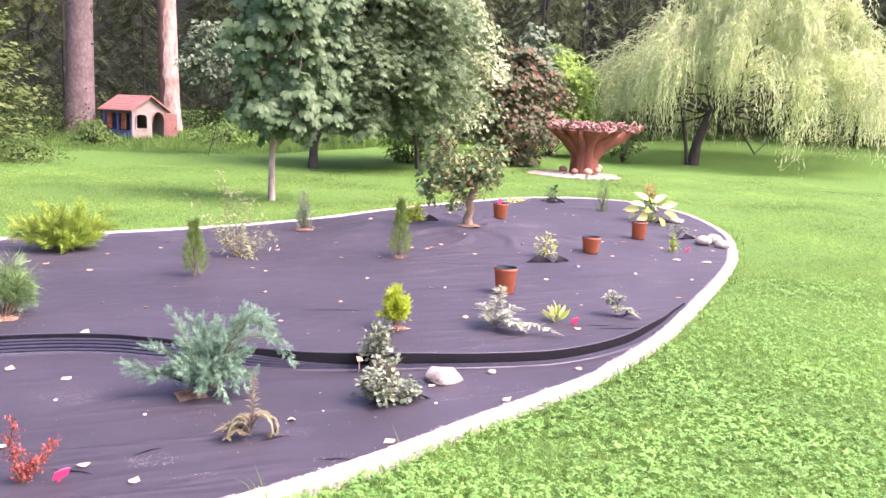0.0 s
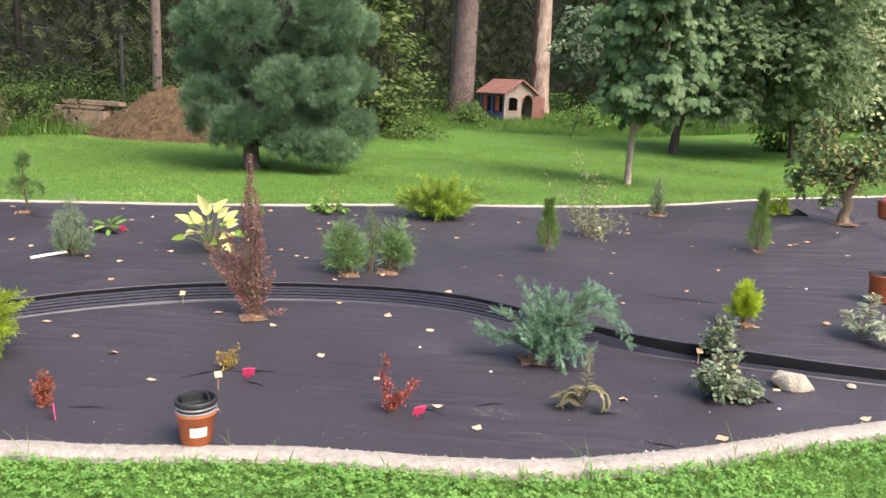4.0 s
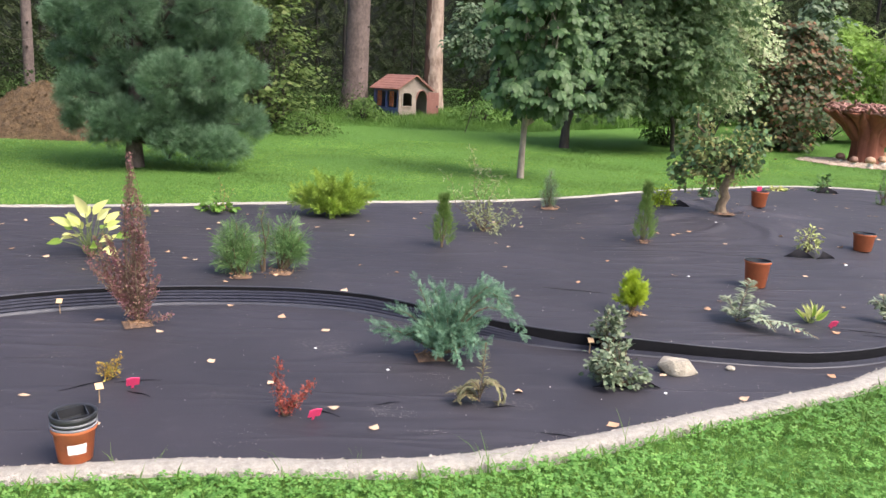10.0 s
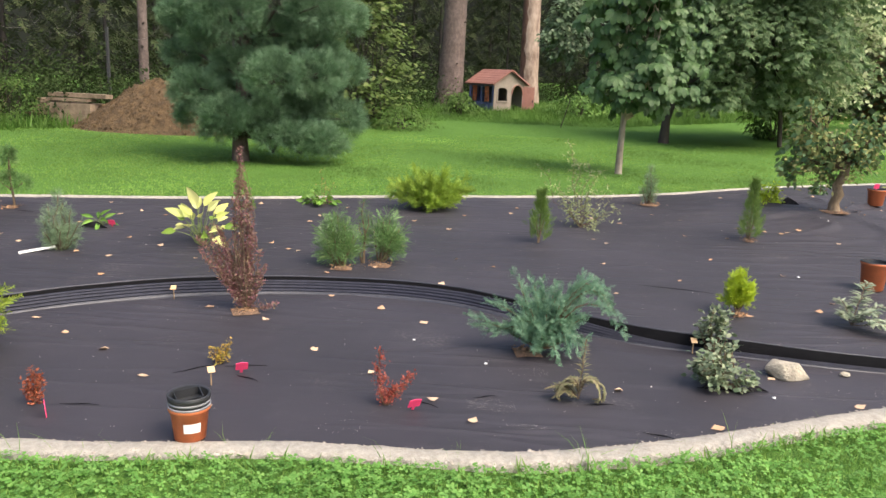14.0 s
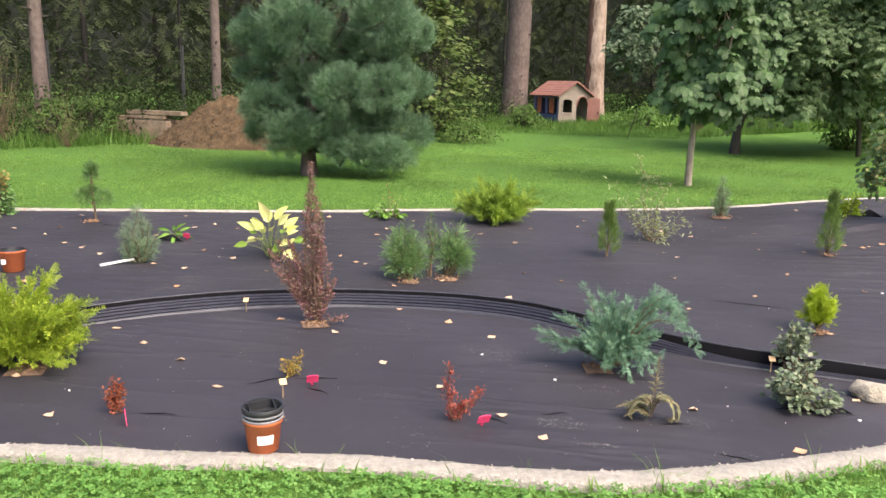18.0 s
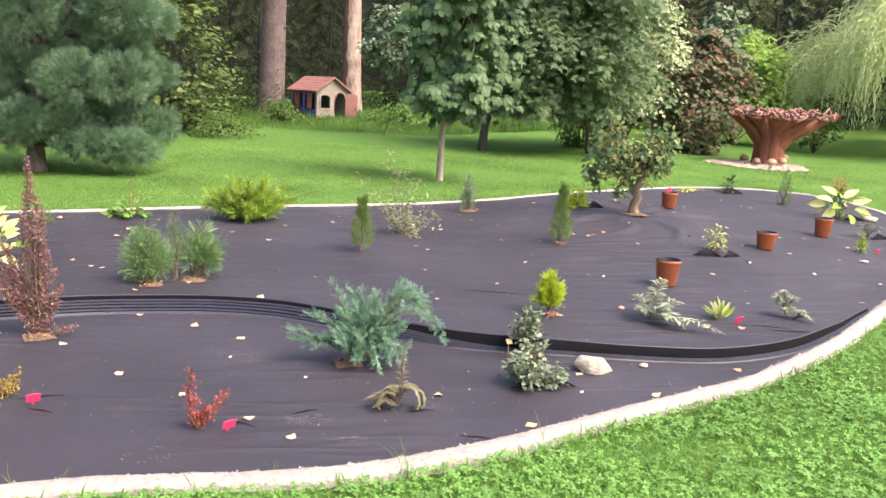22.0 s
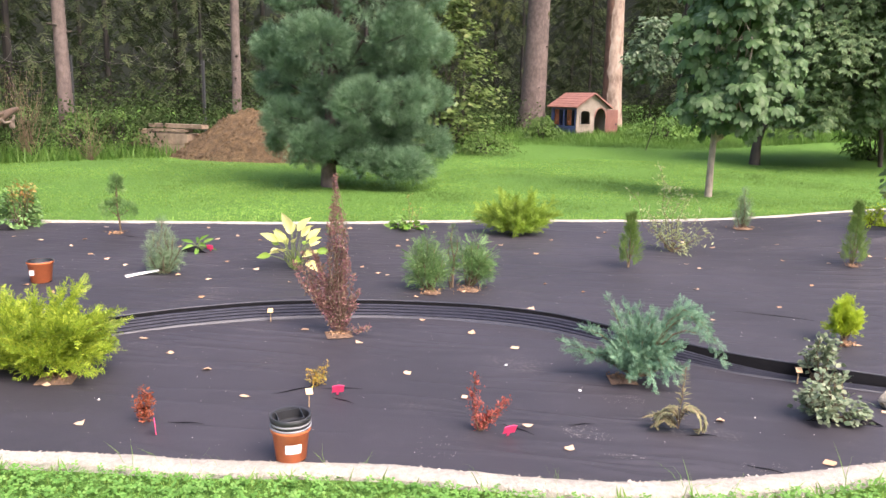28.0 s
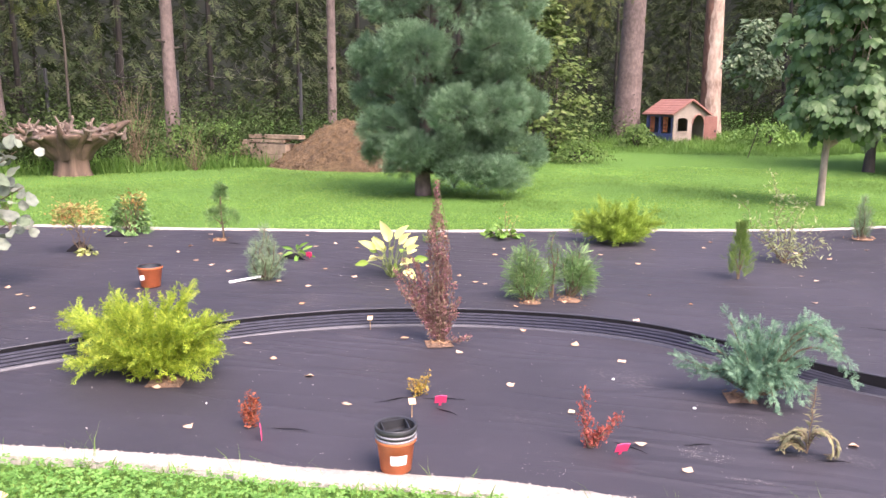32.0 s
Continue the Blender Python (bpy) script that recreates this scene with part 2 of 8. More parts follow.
M = {
    "lawn": lawn_material(),
    "fabric": fabric_material(),
    "kerb": plain("pale_stone_mortar", (0.405, 0.37, 0.315), 0.9, 45, 0.3, 0.9, 0.012),
    "chip": leafy("stone_chips", [(0.45, 0.41, 0.345), (0.36, 0.32, 0.27), (0.51, 0.465, 0.395), (0.41, 0.35, 0.295)], 0.9, 0.0),
    "edging": plain("black_plastic", (0.006, 0.006, 0.007), 0.85, 25, 0.3, 0.15, gloss=0.06),
    # bead and foot: the black plastic made paler for the highlight along them
    "edging_lip": plain("highlit_black_plastic", (0.040, 0.040, 0.050), 0.45, 25, 0.3, 0.15, gloss=0.4),
    "flap": plain("black_woven_flap", (0.012, 0.011, 0.013), 0.8, 40, 0.3, 0.2, gloss=0.15),
    # ribs and skirt: the plastic greyed and blued for sky light on the slope
    "edging_rib": plain("skylit_plastic_rib", (0.027, 0.028, 0.041), 0.6, 25, 0.3, 0.1, gloss=0.2),
    "edging_skirt": plain("skylit_ribbed_plastic", (0.026, 0.027, 0.040), 0.6, 25, 0.3, 0.1, gloss=0.2),
    # bark darkened in its own colour to stand for the shade among the spruces
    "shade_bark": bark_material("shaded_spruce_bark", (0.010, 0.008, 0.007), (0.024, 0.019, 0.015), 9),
    "terracotta": plain("terracotta_plastic", (0.50, 0.135, 0.050), 0.42, 14, 0.16, 0.1),
    "black_plastic": plain("black_pot_plastic", (0.025, 0.026, 0.028), 0.4, 20, 0.3, 0.1),
    "grey_rim": plain("grey_plastic_rim", (0.20, 0.20, 0.21), 0.45, 20, 0.2, 0.1),
    "white": plain("white_label", (0.78, 0.77, 0.74), 0.6, 30, 0.06, 0.05),
    "pink": plain("pink_plastic", (0.85, 0.06, 0.17), 0.45, 30, 0.1, 0.05),
    "tan_tag": plain("tan_wood_tag", (0.62, 0.40, 0.21), 0.7, 30, 0.15, 0.1),
    "stick": plain("wood_stick", (0.30, 0.20, 0.11), 0.8, 40, 0.25, 0.3),
    "soil": plain("bark_mulch_soil", (0.215, 0.130, 0.080), 0.95, 30, 0.5, 1.0, 0.02),
    "mound": plain("reddish_soil", (0.132, 0.082, 0.038), 0.95, 9, 0.6, 1.0, 0.06),
    "capbrown": plain("brown_varnished_wood", (0.19, 0.095, 0.062), 0.6, 14, 0.4, 0.3),
    "captan": plain("tan_varnished_wood", (0.40, 0.235, 0.14), 0.6, 14, 0.4, 0.3),
    "capstem": plain("whitewashed_wood", (0.56, 0.52, 0.45), 0.8, 14, 0.3, 0.3),
    "rock": plain("pale_limestone", (0.37, 0.325, 0.25), 0.9, 12, 0.45, 0.9, 0.014),
    "board": bark_material("weathered_board", (0.14, 0.095, 0.065), (0.30, 0.225, 0.155), 10, 1.0),
    "stem": bark_material("brown_stem", (0.09, 0.060, 0.035), (0.20, 0.14, 0.085), 30),
    "greenstem": plain("green_stem", (0.13, 0.17, 0.055), 0.6, 30, 0.25, 0.1),
    "spruce_bark": bark_material("spruce_bark", (0.070, 0.050, 0.043), (0.165, 0.122, 0.106), 11, 0.7),
    "dead_bark": bark_material("peeling_dead_bark", (0.065, 0.032, 0.022), (0.235, 0.125, 0.084), 6.0, 0.35),
    "bare_wood": bark_material("bare_pale_wood", (0.15, 0.098, 0.072), (0.45, 0.345, 0.27), 6.0, 0.35),
    "dark_bark": bark_material("dark_bark", (0.026, 0.021, 0.016), (0.066, 0.052, 0.039), 8),
    "pale_bark": bark_material("pale_bark", (0.19, 0.145, 0.11), (0.42, 0.345, 0.275), 14),
    "tan_bark": bark_material("tan_bark", (0.13, 0.085, 0.05), (0.34, 0.25, 0.155), 18, 0.6),
    "rust": bark_material("oiled_red_root_wood", (0.135, 0.042, 0.024), (0.27, 0.092, 0.052), 4, 0.12),
    "pinkroot": bark_material("pale_red_roots", (0.165, 0.072, 0.054), (0.37, 0.195, 0.160), 9, 0.5),
    "greyroot": bark_material("weathered_root_wood", (0.045, 0.029, 0.020), (0.150, 0.098, 0.067), 6, 0.12),
    "paleroot": bark_material("bleached_root_wood", (0.075, 0.055, 0.042), (0.205, 0.155, 0.120), 9, 0.5),
    "litter": leafy("dead_leaf", [(0.60, 0.37, 0.22), (0.66, 0.47, 0.31), (0.50, 0.27, 0.14), (0.70, 0.53, 0.38)], 0.8, 0.1),
    "gravel": leafy("tan_gravel", [(0.40, 0.32, 0.25), (0.30, 0.23, 0.17), (0.48, 0.40, 0.32), (0.35, 0.25, 0.19)], 0.9, 0.0),
    "flake": leafy("bark_flakes", [(0.30, 0.165, 0.085), (0.40, 0.24, 0.13), (0.20, 0.105, 0.055), (0.50, 0.34, 0.20)], 0.9, 0.0),
    "speck": leafy("lime_specks", [(0.35, 0.32, 0.30), (0.62, 0.58, 0.54), (0.22, 0.19, 0.17)], 0.9, 0.0),
    # colour of the backdrop sheet, near black for the woods' inner shade
    "backshade": plain("painted_woods_shade", (0.006, 0.008, 0.005), 1.0, 0.6, 0.6, 0.0),
    "hs_white": plain("aged_cream_plastic", (0.285, 0.235, 0.19), 0.6, 5, 0.25, 0.15),
    "hs_roof": plain("faded_red_plastic", (0.285, 0.13, 0.10), 0.6, 4, 0.25, 0.1),
    "hs_blue": plain("faded_blue_plastic", (0.095, 0.12, 0.27), 0.5, 5, 0.25, 0.1),
    "hs_orange": plain("orange_plastic", (0.45, 0.14, 0.055), 0.5, 5, 0.2, 0.1),
    "hs_dark": plain("dark_inside", (0.03, 0.028, 0.03), 0.8, 6, 0.3, 0.1),
    "wire": plain("grey_wire", (0.20, 0.19, 0.17), 0.5, 30, 0.2, 0.1, metal=0.6),
    "dkpost": plain("dark_post", (0.03, 0.03, 0.032), 0.6, 20, 0.2, 0.1),
    # foliage
    "grass": leafy("grass_blades", [(0.136, 0.275, 0.054), (0.200, 0.358, 0.078), (0.270, 0.410, 0.110), (0.163, 0.312, 0.062)], 0.65, 0.42, 0.45, 0.5, 0.2),
    "clover": leafy("clover_leaves", [(0.118, 0.290, 0.055), (0.165, 0.360, 0.076), (0.218, 0.410, 0.100)], 0.6, 0.4, 2.0),
    "tallgrass": leafy("tall_grass", [(0.062, 0.150, 0.022), (0.106, 0.219, 0.037), (0.150, 0.256, 0.053)], 0.6, 0.3, 0.6),
    "gold": leafy("gold_conifer", [(0.190, 0.305, 0.024), (0.330, 0.435, 0.036), (0.105, 0.205, 0.020), (0.450, 0.520, 0.062), (0.250, 0.360, 0.030)], 0.55, 0.25),
    "golddim": leafy("yellow_green_conifer", [(0.225, 0.365, 0.050), (0.345, 0.465, 0.062), (0.140, 0.255, 0.036)], 0.55, 0.25),
    "blue": leafy("blue_juniper", [(0.130, 0.250, 0.165), (0.190, 0.350, 0.225), (0.075, 0.165, 0.098), (0.255, 0.415, 0.245), (0.105, 0.215, 0.150)], 0.55, 0.2),
    "thuja": leafy("green_thuja", [(0.095, 0.185, 0.040), (0.150, 0.250, 0.055), (0.215, 0.305, 0.075)], 0.55, 0.25),
    "globe": leafy("lime_thuja", [(0.336, 0.476, 0.022), (0.504, 0.601, 0.037), (0.224, 0.379, 0.028)], 0.5, 0.3),
    "pine": leafy("blue_green_needles", [(0.112, 0.208, 0.112), (0.172, 0.288, 0.164), (0.080, 0.158, 0.078), (0.235, 0.355, 0.218)], 0.5, 0.2, 1.5),
    "mugo": leafy("green_needles", [(0.115, 0.240, 0.075), (0.180, 0.320, 0.105), (0.080, 0.170, 0.052), (0.230, 0.340, 0.120)], 0.5, 0.2),
    "spruceblue": leafy("grey_green_needles", [(0.180, 0.280, 0.150), (0.250, 0.350, 0.200), (0.130, 0.210, 0.105)], 0.5, 0.2),
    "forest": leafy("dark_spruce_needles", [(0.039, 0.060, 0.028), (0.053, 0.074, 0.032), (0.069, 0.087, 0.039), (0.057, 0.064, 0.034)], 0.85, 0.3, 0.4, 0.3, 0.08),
    # lighter olive copy of the needles: distance haze is put into this colour
    "forestmid": leafy("hazed_olive_needles", [(0.119, 0.162, 0.078), (0.156, 0.201, 0.095), (0.190, 0.230, 0.112), (0.145, 0.162, 0.088)], 0.8, 0.35, 0.4, 0.3, 0.1),
    # yellow-green sprays, brightened in colour for the light they catch
    "forestlit": leafy("yellowish_spruce_sprays", [(0.080, 0.098, 0.030), (0.110, 0.125, 0.038), (0.055, 0.074, 0.022)], 0.7, 0.25, 0.6, 0.28, 0.1),
    "under": leafy("undergrowth_leaves", [(0.032, 0.057, 0.021), (0.046, 0.076, 0.026), (0.060, 0.087, 0.032), (0.038, 0.061, 0.023)], 0.85, 0.35, 0.5, 0.4, 0.06),
    "underpale": leafy("pale_bush_leaves", [(0.085, 0.135, 0.034), (0.120, 0.172, 0.046), (0.062, 0.105, 0.027), (0.165, 0.200, 0.066)], 0.6, 0.3, 0.8, 0.28, 0.2),
    "greenweed": leafy("weed_leaves", [(0.070, 0.130, 0.030), (0.105, 0.175, 0.042), (0.050, 0.098, 0.024)], 0.65, 0.3, 0.8, 0.3, 0.15),
    "chestnut": leafy("chestnut_leaves", [(0.070, 0.139, 0.049), (0.099, 0.175, 0.065), (0.055, 0.111, 0.038), (0.137, 0.210, 0.093)], 0.5, 0.25, 1.5, 0.28, 0.25),
    "maple": leafy("maple_leaves", [(0.145, 0.225, 0.100), (0.190, 0.280, 0.130), (0.105, 0.172, 0.075), (0.255, 0.330, 0.175)], 0.55, 0.38, 0.8, 0.28, 0.2),
    "variegated": leafy("cream_edged_leaves", [(0.286, 0.390, 0.182), (0.442, 0.520, 0.286), (0.221, 0.319, 0.137), (0.572, 0.598, 0.390), (0.325, 0.416, 0.208)], 0.55, 0.35, 0.8, 0.28, 0.2),
    "copper": leafy("copper_leaves", [(0.115, 0.180, 0.085), (0.200, 0.120, 0.080), (0.140, 0.205, 0.105), (0.180, 0.215, 0.145), (0.300, 0.145, 0.085), (0.095, 0.150, 0.075), (0.150, 0.200, 0.110), (0.230, 0.130, 0.085)], 0.65, 0.35, 1.0, 0.3, 0.12),
    "greyleaf": leafy("dull_grey_green_leaves", [(0.130, 0.195, 0.105), (0.185, 0.255, 0.150), (0.095, 0.150, 0.078), (0.27, 0.32, 0.21)], 0.55, 0.3, 0.8, 0.28, 0.2),
    "lime": leafy("lime_leaves", [(0.225, 0.385, 0.060), (0.310, 0.480, 0.085), (0.165, 0.300, 0.046)], 0.5, 0.35, 0.8),
    "willow": leafy("willow_leaves", [(0.494, 0.628, 0.283), (0.672, 0.750, 0.389), (0.351, 0.486, 0.187), (0.750, 0.750, 0.508)], 0.5, 0.48, 0.6),
    "hosta": leafy("yellow_hosta_leaves", [(0.638, 0.660, 0.187), (0.726, 0.726, 0.308), (0.484, 0.594, 0.110)], 0.45, 0.3),
    "hostagreen": leafy("green_hosta_leaves", [(0.22, 0.38, 0.045), (0.30, 0.45, 0.07), (0.16, 0.30, 0.035)], 0.45, 0.3),
    "barberry": leafy("purple_barberry", [(0.225, 0.092, 0.108), (0.325, 0.140, 0.150), (0.160, 0.078, 0.080), (0.350, 0.185, 0.150), (0.185, 0.140, 0.080), (0.25, 0.17, 0.105)], 0.5, 0.2),
    "redbarb": leafy("red_barberry", [(0.34, 0.070, 0.048), (0.42, 0.105, 0.070), (0.24, 0.050, 0.036)], 0.5, 0.25),
    "rustbarb": leafy("rust_barberry", [(0.27, 0.062, 0.030), (0.36, 0.10, 0.045), (0.19, 0.045, 0.025)], 0.5, 0.25),
    "ochre": leafy("ochre_leaves", [(0.48, 0.33, 0.060), (0.40, 0.24, 0.040), (0.34, 0.32, 0.065)], 0.5, 0.25),
    "euonymus": leafy("grey_green_leaves", [(0.140, 0.195, 0.105), (0.240, 0.290, 0.175), (0.095, 0.145, 0.080), (0.30, 0.33, 0.20), (0.12, 0.18, 0.10)], 0.45, 0.2),
    "eugold": leafy("cream_gold_leaves", [(0.325, 0.375, 0.106), (0.500, 0.525, 0.200), (0.188, 0.250, 0.075)], 0.45, 0.25),
    "graft": leafy("dull_green_leaves", [(0.144, 0.230, 0.092), (0.207, 0.282, 0.106), (0.115, 0.205, 0.101), (0.092, 0.167, 0.076), (0.253, 0.265, 0.098)], 0.65, 0.3, 3.0, 0.28, 0.2),
    "graftpale": leafy("yellowing_leaves", [(0.25, 0.27, 0.10), (0.33, 0.32, 0.13), (0.26, 0.26, 0.10)], 0.7, 0.3, 3.0, 0.28, 0.15),
    "greywillow": leafy("grey_willow_leaves", [(0.300, 0.365, 0.165), (0.410, 0.455, 0.235), (0.220, 0.285, 0.115), (0.42, 0.44, 0.17)], 0.5, 0.3),
    "hazel": leafy("silvery_leaves", [(0.205, 0.245, 0.190), (0.270, 0.300, 0.245), (0.130, 0.175, 0.105), (0.175, 0.220, 0.150), (0.235, 0.250, 0.215)], 0.45, 0.25, 3.0, 0.28, 0.25),
    "spirea": leafy("orange_green_leaves", [(0.525, 0.312, 0.119), (0.413, 0.388, 0.119), (0.288, 0.350, 0.094), (0.575, 0.250, 0.106)], 0.5, 0.3),
    "goldshrub": leafy("golden_shrub_leaves", [(0.43, 0.37, 0.14), (0.32, 0.36, 0.12), (0.46, 0.29, 0.14), (0.26, 0.32, 0.10), (0.50, 0.44, 0.20)], 0.5, 0.3),
    "rhodo": leafy("dark_shiny_leaves", [(0.066, 0.138, 0.042), (0.096, 0.186, 0.054), (0.050, 0.108, 0.034)], 0.4, 0.15),
    "greenleaf": leafy("fresh_green_leaves", [(0.13, 0.27, 0.045), (0.19, 0.34, 0.06), (0.09, 0.20, 0.032)], 0.5, 0.3),
    "dryfern": leafy("withered_fern", [(0.24, 0.20, 0.105), (0.32, 0.28, 0.15), (0.17, 0.17, 0.085), (0.20, 0.21, 0.10)], 0.7, 0.2),
    "silverfern": leafy("silver_fern", [(0.250, 0.312, 0.206), (0.375, 0.425, 0.294), (0.163, 0.225, 0.131)], 0.6, 0.25),
}

# ---- shapes ----
RNG = np.random.default_rng(7)


def smooth01(a):
    a = np.clip(a, 0, 1)
    return a * a * (3 - 2 * a)


def terrain(x, y):
    x, y = np.asarray(x), np.asarray(y)
    return 0.85 * smooth01((x + 0.8 * y - 34) / 16) * (x > 0) + 0.12 * smooth01((y - 5.5) / 4) + 0.15 * smooth01((y - 13) / 14) + 0.14 * np.exp(-((x - 3.42) ** 2 + (y - 7.87) ** 2) / 2.6)


def ground_z(x, y):
    return float(terrain(x, y))


def mesh_of(name, v, f, mat, smooth=False):
    """A mesh from arrays; f: an (n, k) array or a list of faces."""
    me = bpy.data.meshes.new(name)
    if isinstance(f, np.ndarray):
        v = np.ascontiguousarray(v, np.float32)
        n, k = f.shape
        me.vertices.add(len(v))
        me.vertices.foreach_set("co", v.ravel())
        me.loops.add(n * k)
        me.loops.foreach_set("vertex_index", np.ascontiguousarray(f, np.int32).ravel())
        me.polygons.add(n)
        me.polygons.foreach_set("loop_start", np.arange(0, n * k, k, dtype=np.int32))
        me.update(calc_edges=True)
    else:
        me.from_pydata([tuple(map(float, p)) for p in v], [], f)
        me.update()
    if smooth:
        me.polygons.foreach_set("use_smooth", np.ones(len(me.polygons), bool))
    me.materials.append(mat)
    return me


def part(name, data, parent, label=""):
    ob = new(name, data)
    ob.parent = parent
    return tagged(ob, label)


def thing(name, loc, label, category, group="", turn=0.0, kind=""):
    ob = new(name)
    ob.empty_display_size = 0.1
    ob.matrix_basis = pose(*loc, 0, 0, turn)
    return tagged(ob, label, category, group, kind)


def single(name, data, loc, label, category, group="", kind="", turn=0.0):
    ob = new(name, data)
    ob.matrix_basis = pose(*loc, 0, 0, turn)
    return tagged(ob, label, category, group, kind)


def unit(d):
    d = np.asarray(d, float)
    return d / np.maximum(np.linalg.norm(d, axis=-1, keepdims=True), 1e-9)


def frames_along(d, spin=None, face=None):
    """Turns (n, 3, 3) whose third column is d; the second faces `face` as far as it can, or is spun."""
    d = unit(d)
    n = len(d)
    if face is None:
        face = unit(RNG.normal(size=(n, 3)))
    else:
        face = np.broadcast_to(np.asarray(face, float), (n, 3))
    x = unit(np.cross(face, d) + 1e-6)
    y = np.cross(d, x)
    if spin is not None:
        c, s = np.cos(spin)[:, None], np.sin(spin)[:, None]
        x, y = c * x + s * y, c * y - s * x
    return np.stack([x, y, d], -1)


def strew(tv, tf, turns, places, sizes):
    """Copies of a small template, laid into one vertex and face array."""
    sizes = np.asarray(sizes, float)
    if sizes.ndim == 1:
        sizes = sizes[:, None] * np.ones(3)
    v = np.einsum("nij,nkj->nki", turns, tv[None] * sizes[:, None, :]) + places[:, None]
    f = tf[None] + (np.arange(len(places)) * len(tv))[:, None, None]
    return v.reshape(-1, 3), f.reshape(-1, tf.shape[1])


def merge(*vf):
    vs, fs, at = [], [], 0
    for v, f in vf:
        vs.append(v)
        fs.append(f + at)
        at += len(v)
    return np.concatenate(vs), np.concatenate(fs)


def leaf_shape(w=0.5, fold=0.06, droop=0.12):
    v = np.array([(0, 0, 0), (-w / 2, fold, 0.4), (w / 2, fold, 0.4), (0, -0.02, 0.5), (-w * 0.3, fold * 0.6 - droop * 0.5, 0.76), (w * 0.3, fold * 0.6 - droop * 0.5, 0.76), (0, -droop, 1)])
    f = np.array([(0, 2, 3), (0, 3, 1), (3, 2, 5), (3, 4, 1), (3, 5, 6), (3, 6, 4)])
    return v, f


def small_leaf(w=0.55):
    v = np.array([(0, 0, 0), (w / 2, 0.05, 0.45), (0, -0.05, 1), (-w / 2, 0.05, 0.45)])
    return v, np.array([(0, 1, 2), (0, 2, 3)])


def lobed_leaf(lobes=5, spread=2.2, depth=0.5):
    """A palmate leaf: lobes round the end of the stalk."""
    vs, fs = [], []
    for i in range(lobes):
        a = (i / (lobes - 1) - 0.5) * spread
        ln = 1.0 - 0.35 * abs(a) / (spread / 2)
        d = np.array([math.sin(a), 0, math.cos(a)])
        s = np.array([math.cos(a), 0, -math.sin(a)])
        b = len(vs) * 1
        vs += [np.zeros(3), d * ln * depth + s * 0.19 * ln, d * ln + np.array([0, -0.16, 0]), d * ln * depth - s * 0.19 * ln]
        vs[-3][1] += 0.04
        vs[-1][1] += 0.04
        fs += [(b, b + 1, b + 2), (b, b + 2, b + 3)]
    return np.array(vs), np.array(fs)


def frond_shape(pairs=8, wide=0.42, droop=0.12, thick=0.075, flat=0.55):
    """A conifer spray: a stem with side sprigs, all in one plane but for a little spread."""
    vs, fs = [], []

    def blade(a, b, w, up):
        a, b, up = np.array(a), np.array(b), np.array(up)
        s = np.cross(b - a, up)
        s = s / (np.linalg.norm(s) + 1e-9) * w
        k = len(vs)
        vs.extend([a, a * 0.45 + b * 0.55 + s, b, a * 0.45 + b * 0.55 - s])
        fs.extend([(k, k + 1, k + 2), (k, k + 2, k + 3)])

    rr = random.Random(3)
    for i in range(pairs):
        t = 0.12 + 0.82 * i / pairs
        ln = wide * (1 - 0.75 * t) * rr.uniform(0.75, 1.2)
        z = -droop * t * t
        for s in (-1, 1):
            e = (s * ln * 0.8, z + rr.uniform(-1, 1) * ln * (1 - flat) - 0.03, t + ln * 0.75)
            blade((0, z, t), e, thick, (0, 1, rr.uniform(-0.6, 0.6)))
    blade((0, 0, 0), (0, -droop, 1.05), thick * 0.8, (0, 1, 0))
    return np.array(vs, float), np.array(fs)


def needle_tuft(n=16, spread=1.0, w=0.03):
    """Needles that spring from one point."""
    rr = random.Random(5)
    vs, fs = [np.zeros(3)], []
    for i in range(n):
        a = rr.uniform(0, math.tau)
        tilt = spread * math.sqrt((i + 0.5) / n)
        d = np.array([math.sin(tilt) * math.cos(a), math.sin(tilt) * math.sin(a), math.cos(tilt)]) * rr.uniform(0.8, 1.1)
        s = unit(np.cross(d, [math.cos(a + 1.3), math.sin(a + 1.3), 0.3])) * w
        k = len(vs)
        vs += [d - s, d + s]
        fs.append((0, k, k + 1))
    return np.array(vs), np.array(fs)


LEAF, SMALL, LOBED = leaf_shape(), small_leaf(), lobed_leaf()
FINE = needle_tuft(21, 1.1, 0.015)
SHAG = needle_tuft(17, 1.05, 0.021)
LACE = frond_shape(8, 0.5, 0.35, 0.03, 0.5)
FEATHER = frond_shape(9, 0.30, 0.12, 0.024, 0.4)
PLUME = frond_shape(6, 0.44, 0.10, 0.034, 0.3)
TRESS = frond_shape(6, 0.38, 0.18, 0.030, 0.25)
FROND, SPRAY, TUFT = frond_shape(9, 0.36, 0.10, 0.018, 0.3), frond_shape(4, 0.5, 0.38, 0.055, 0.6), needle_tuft(13, 1.1, 0.034)


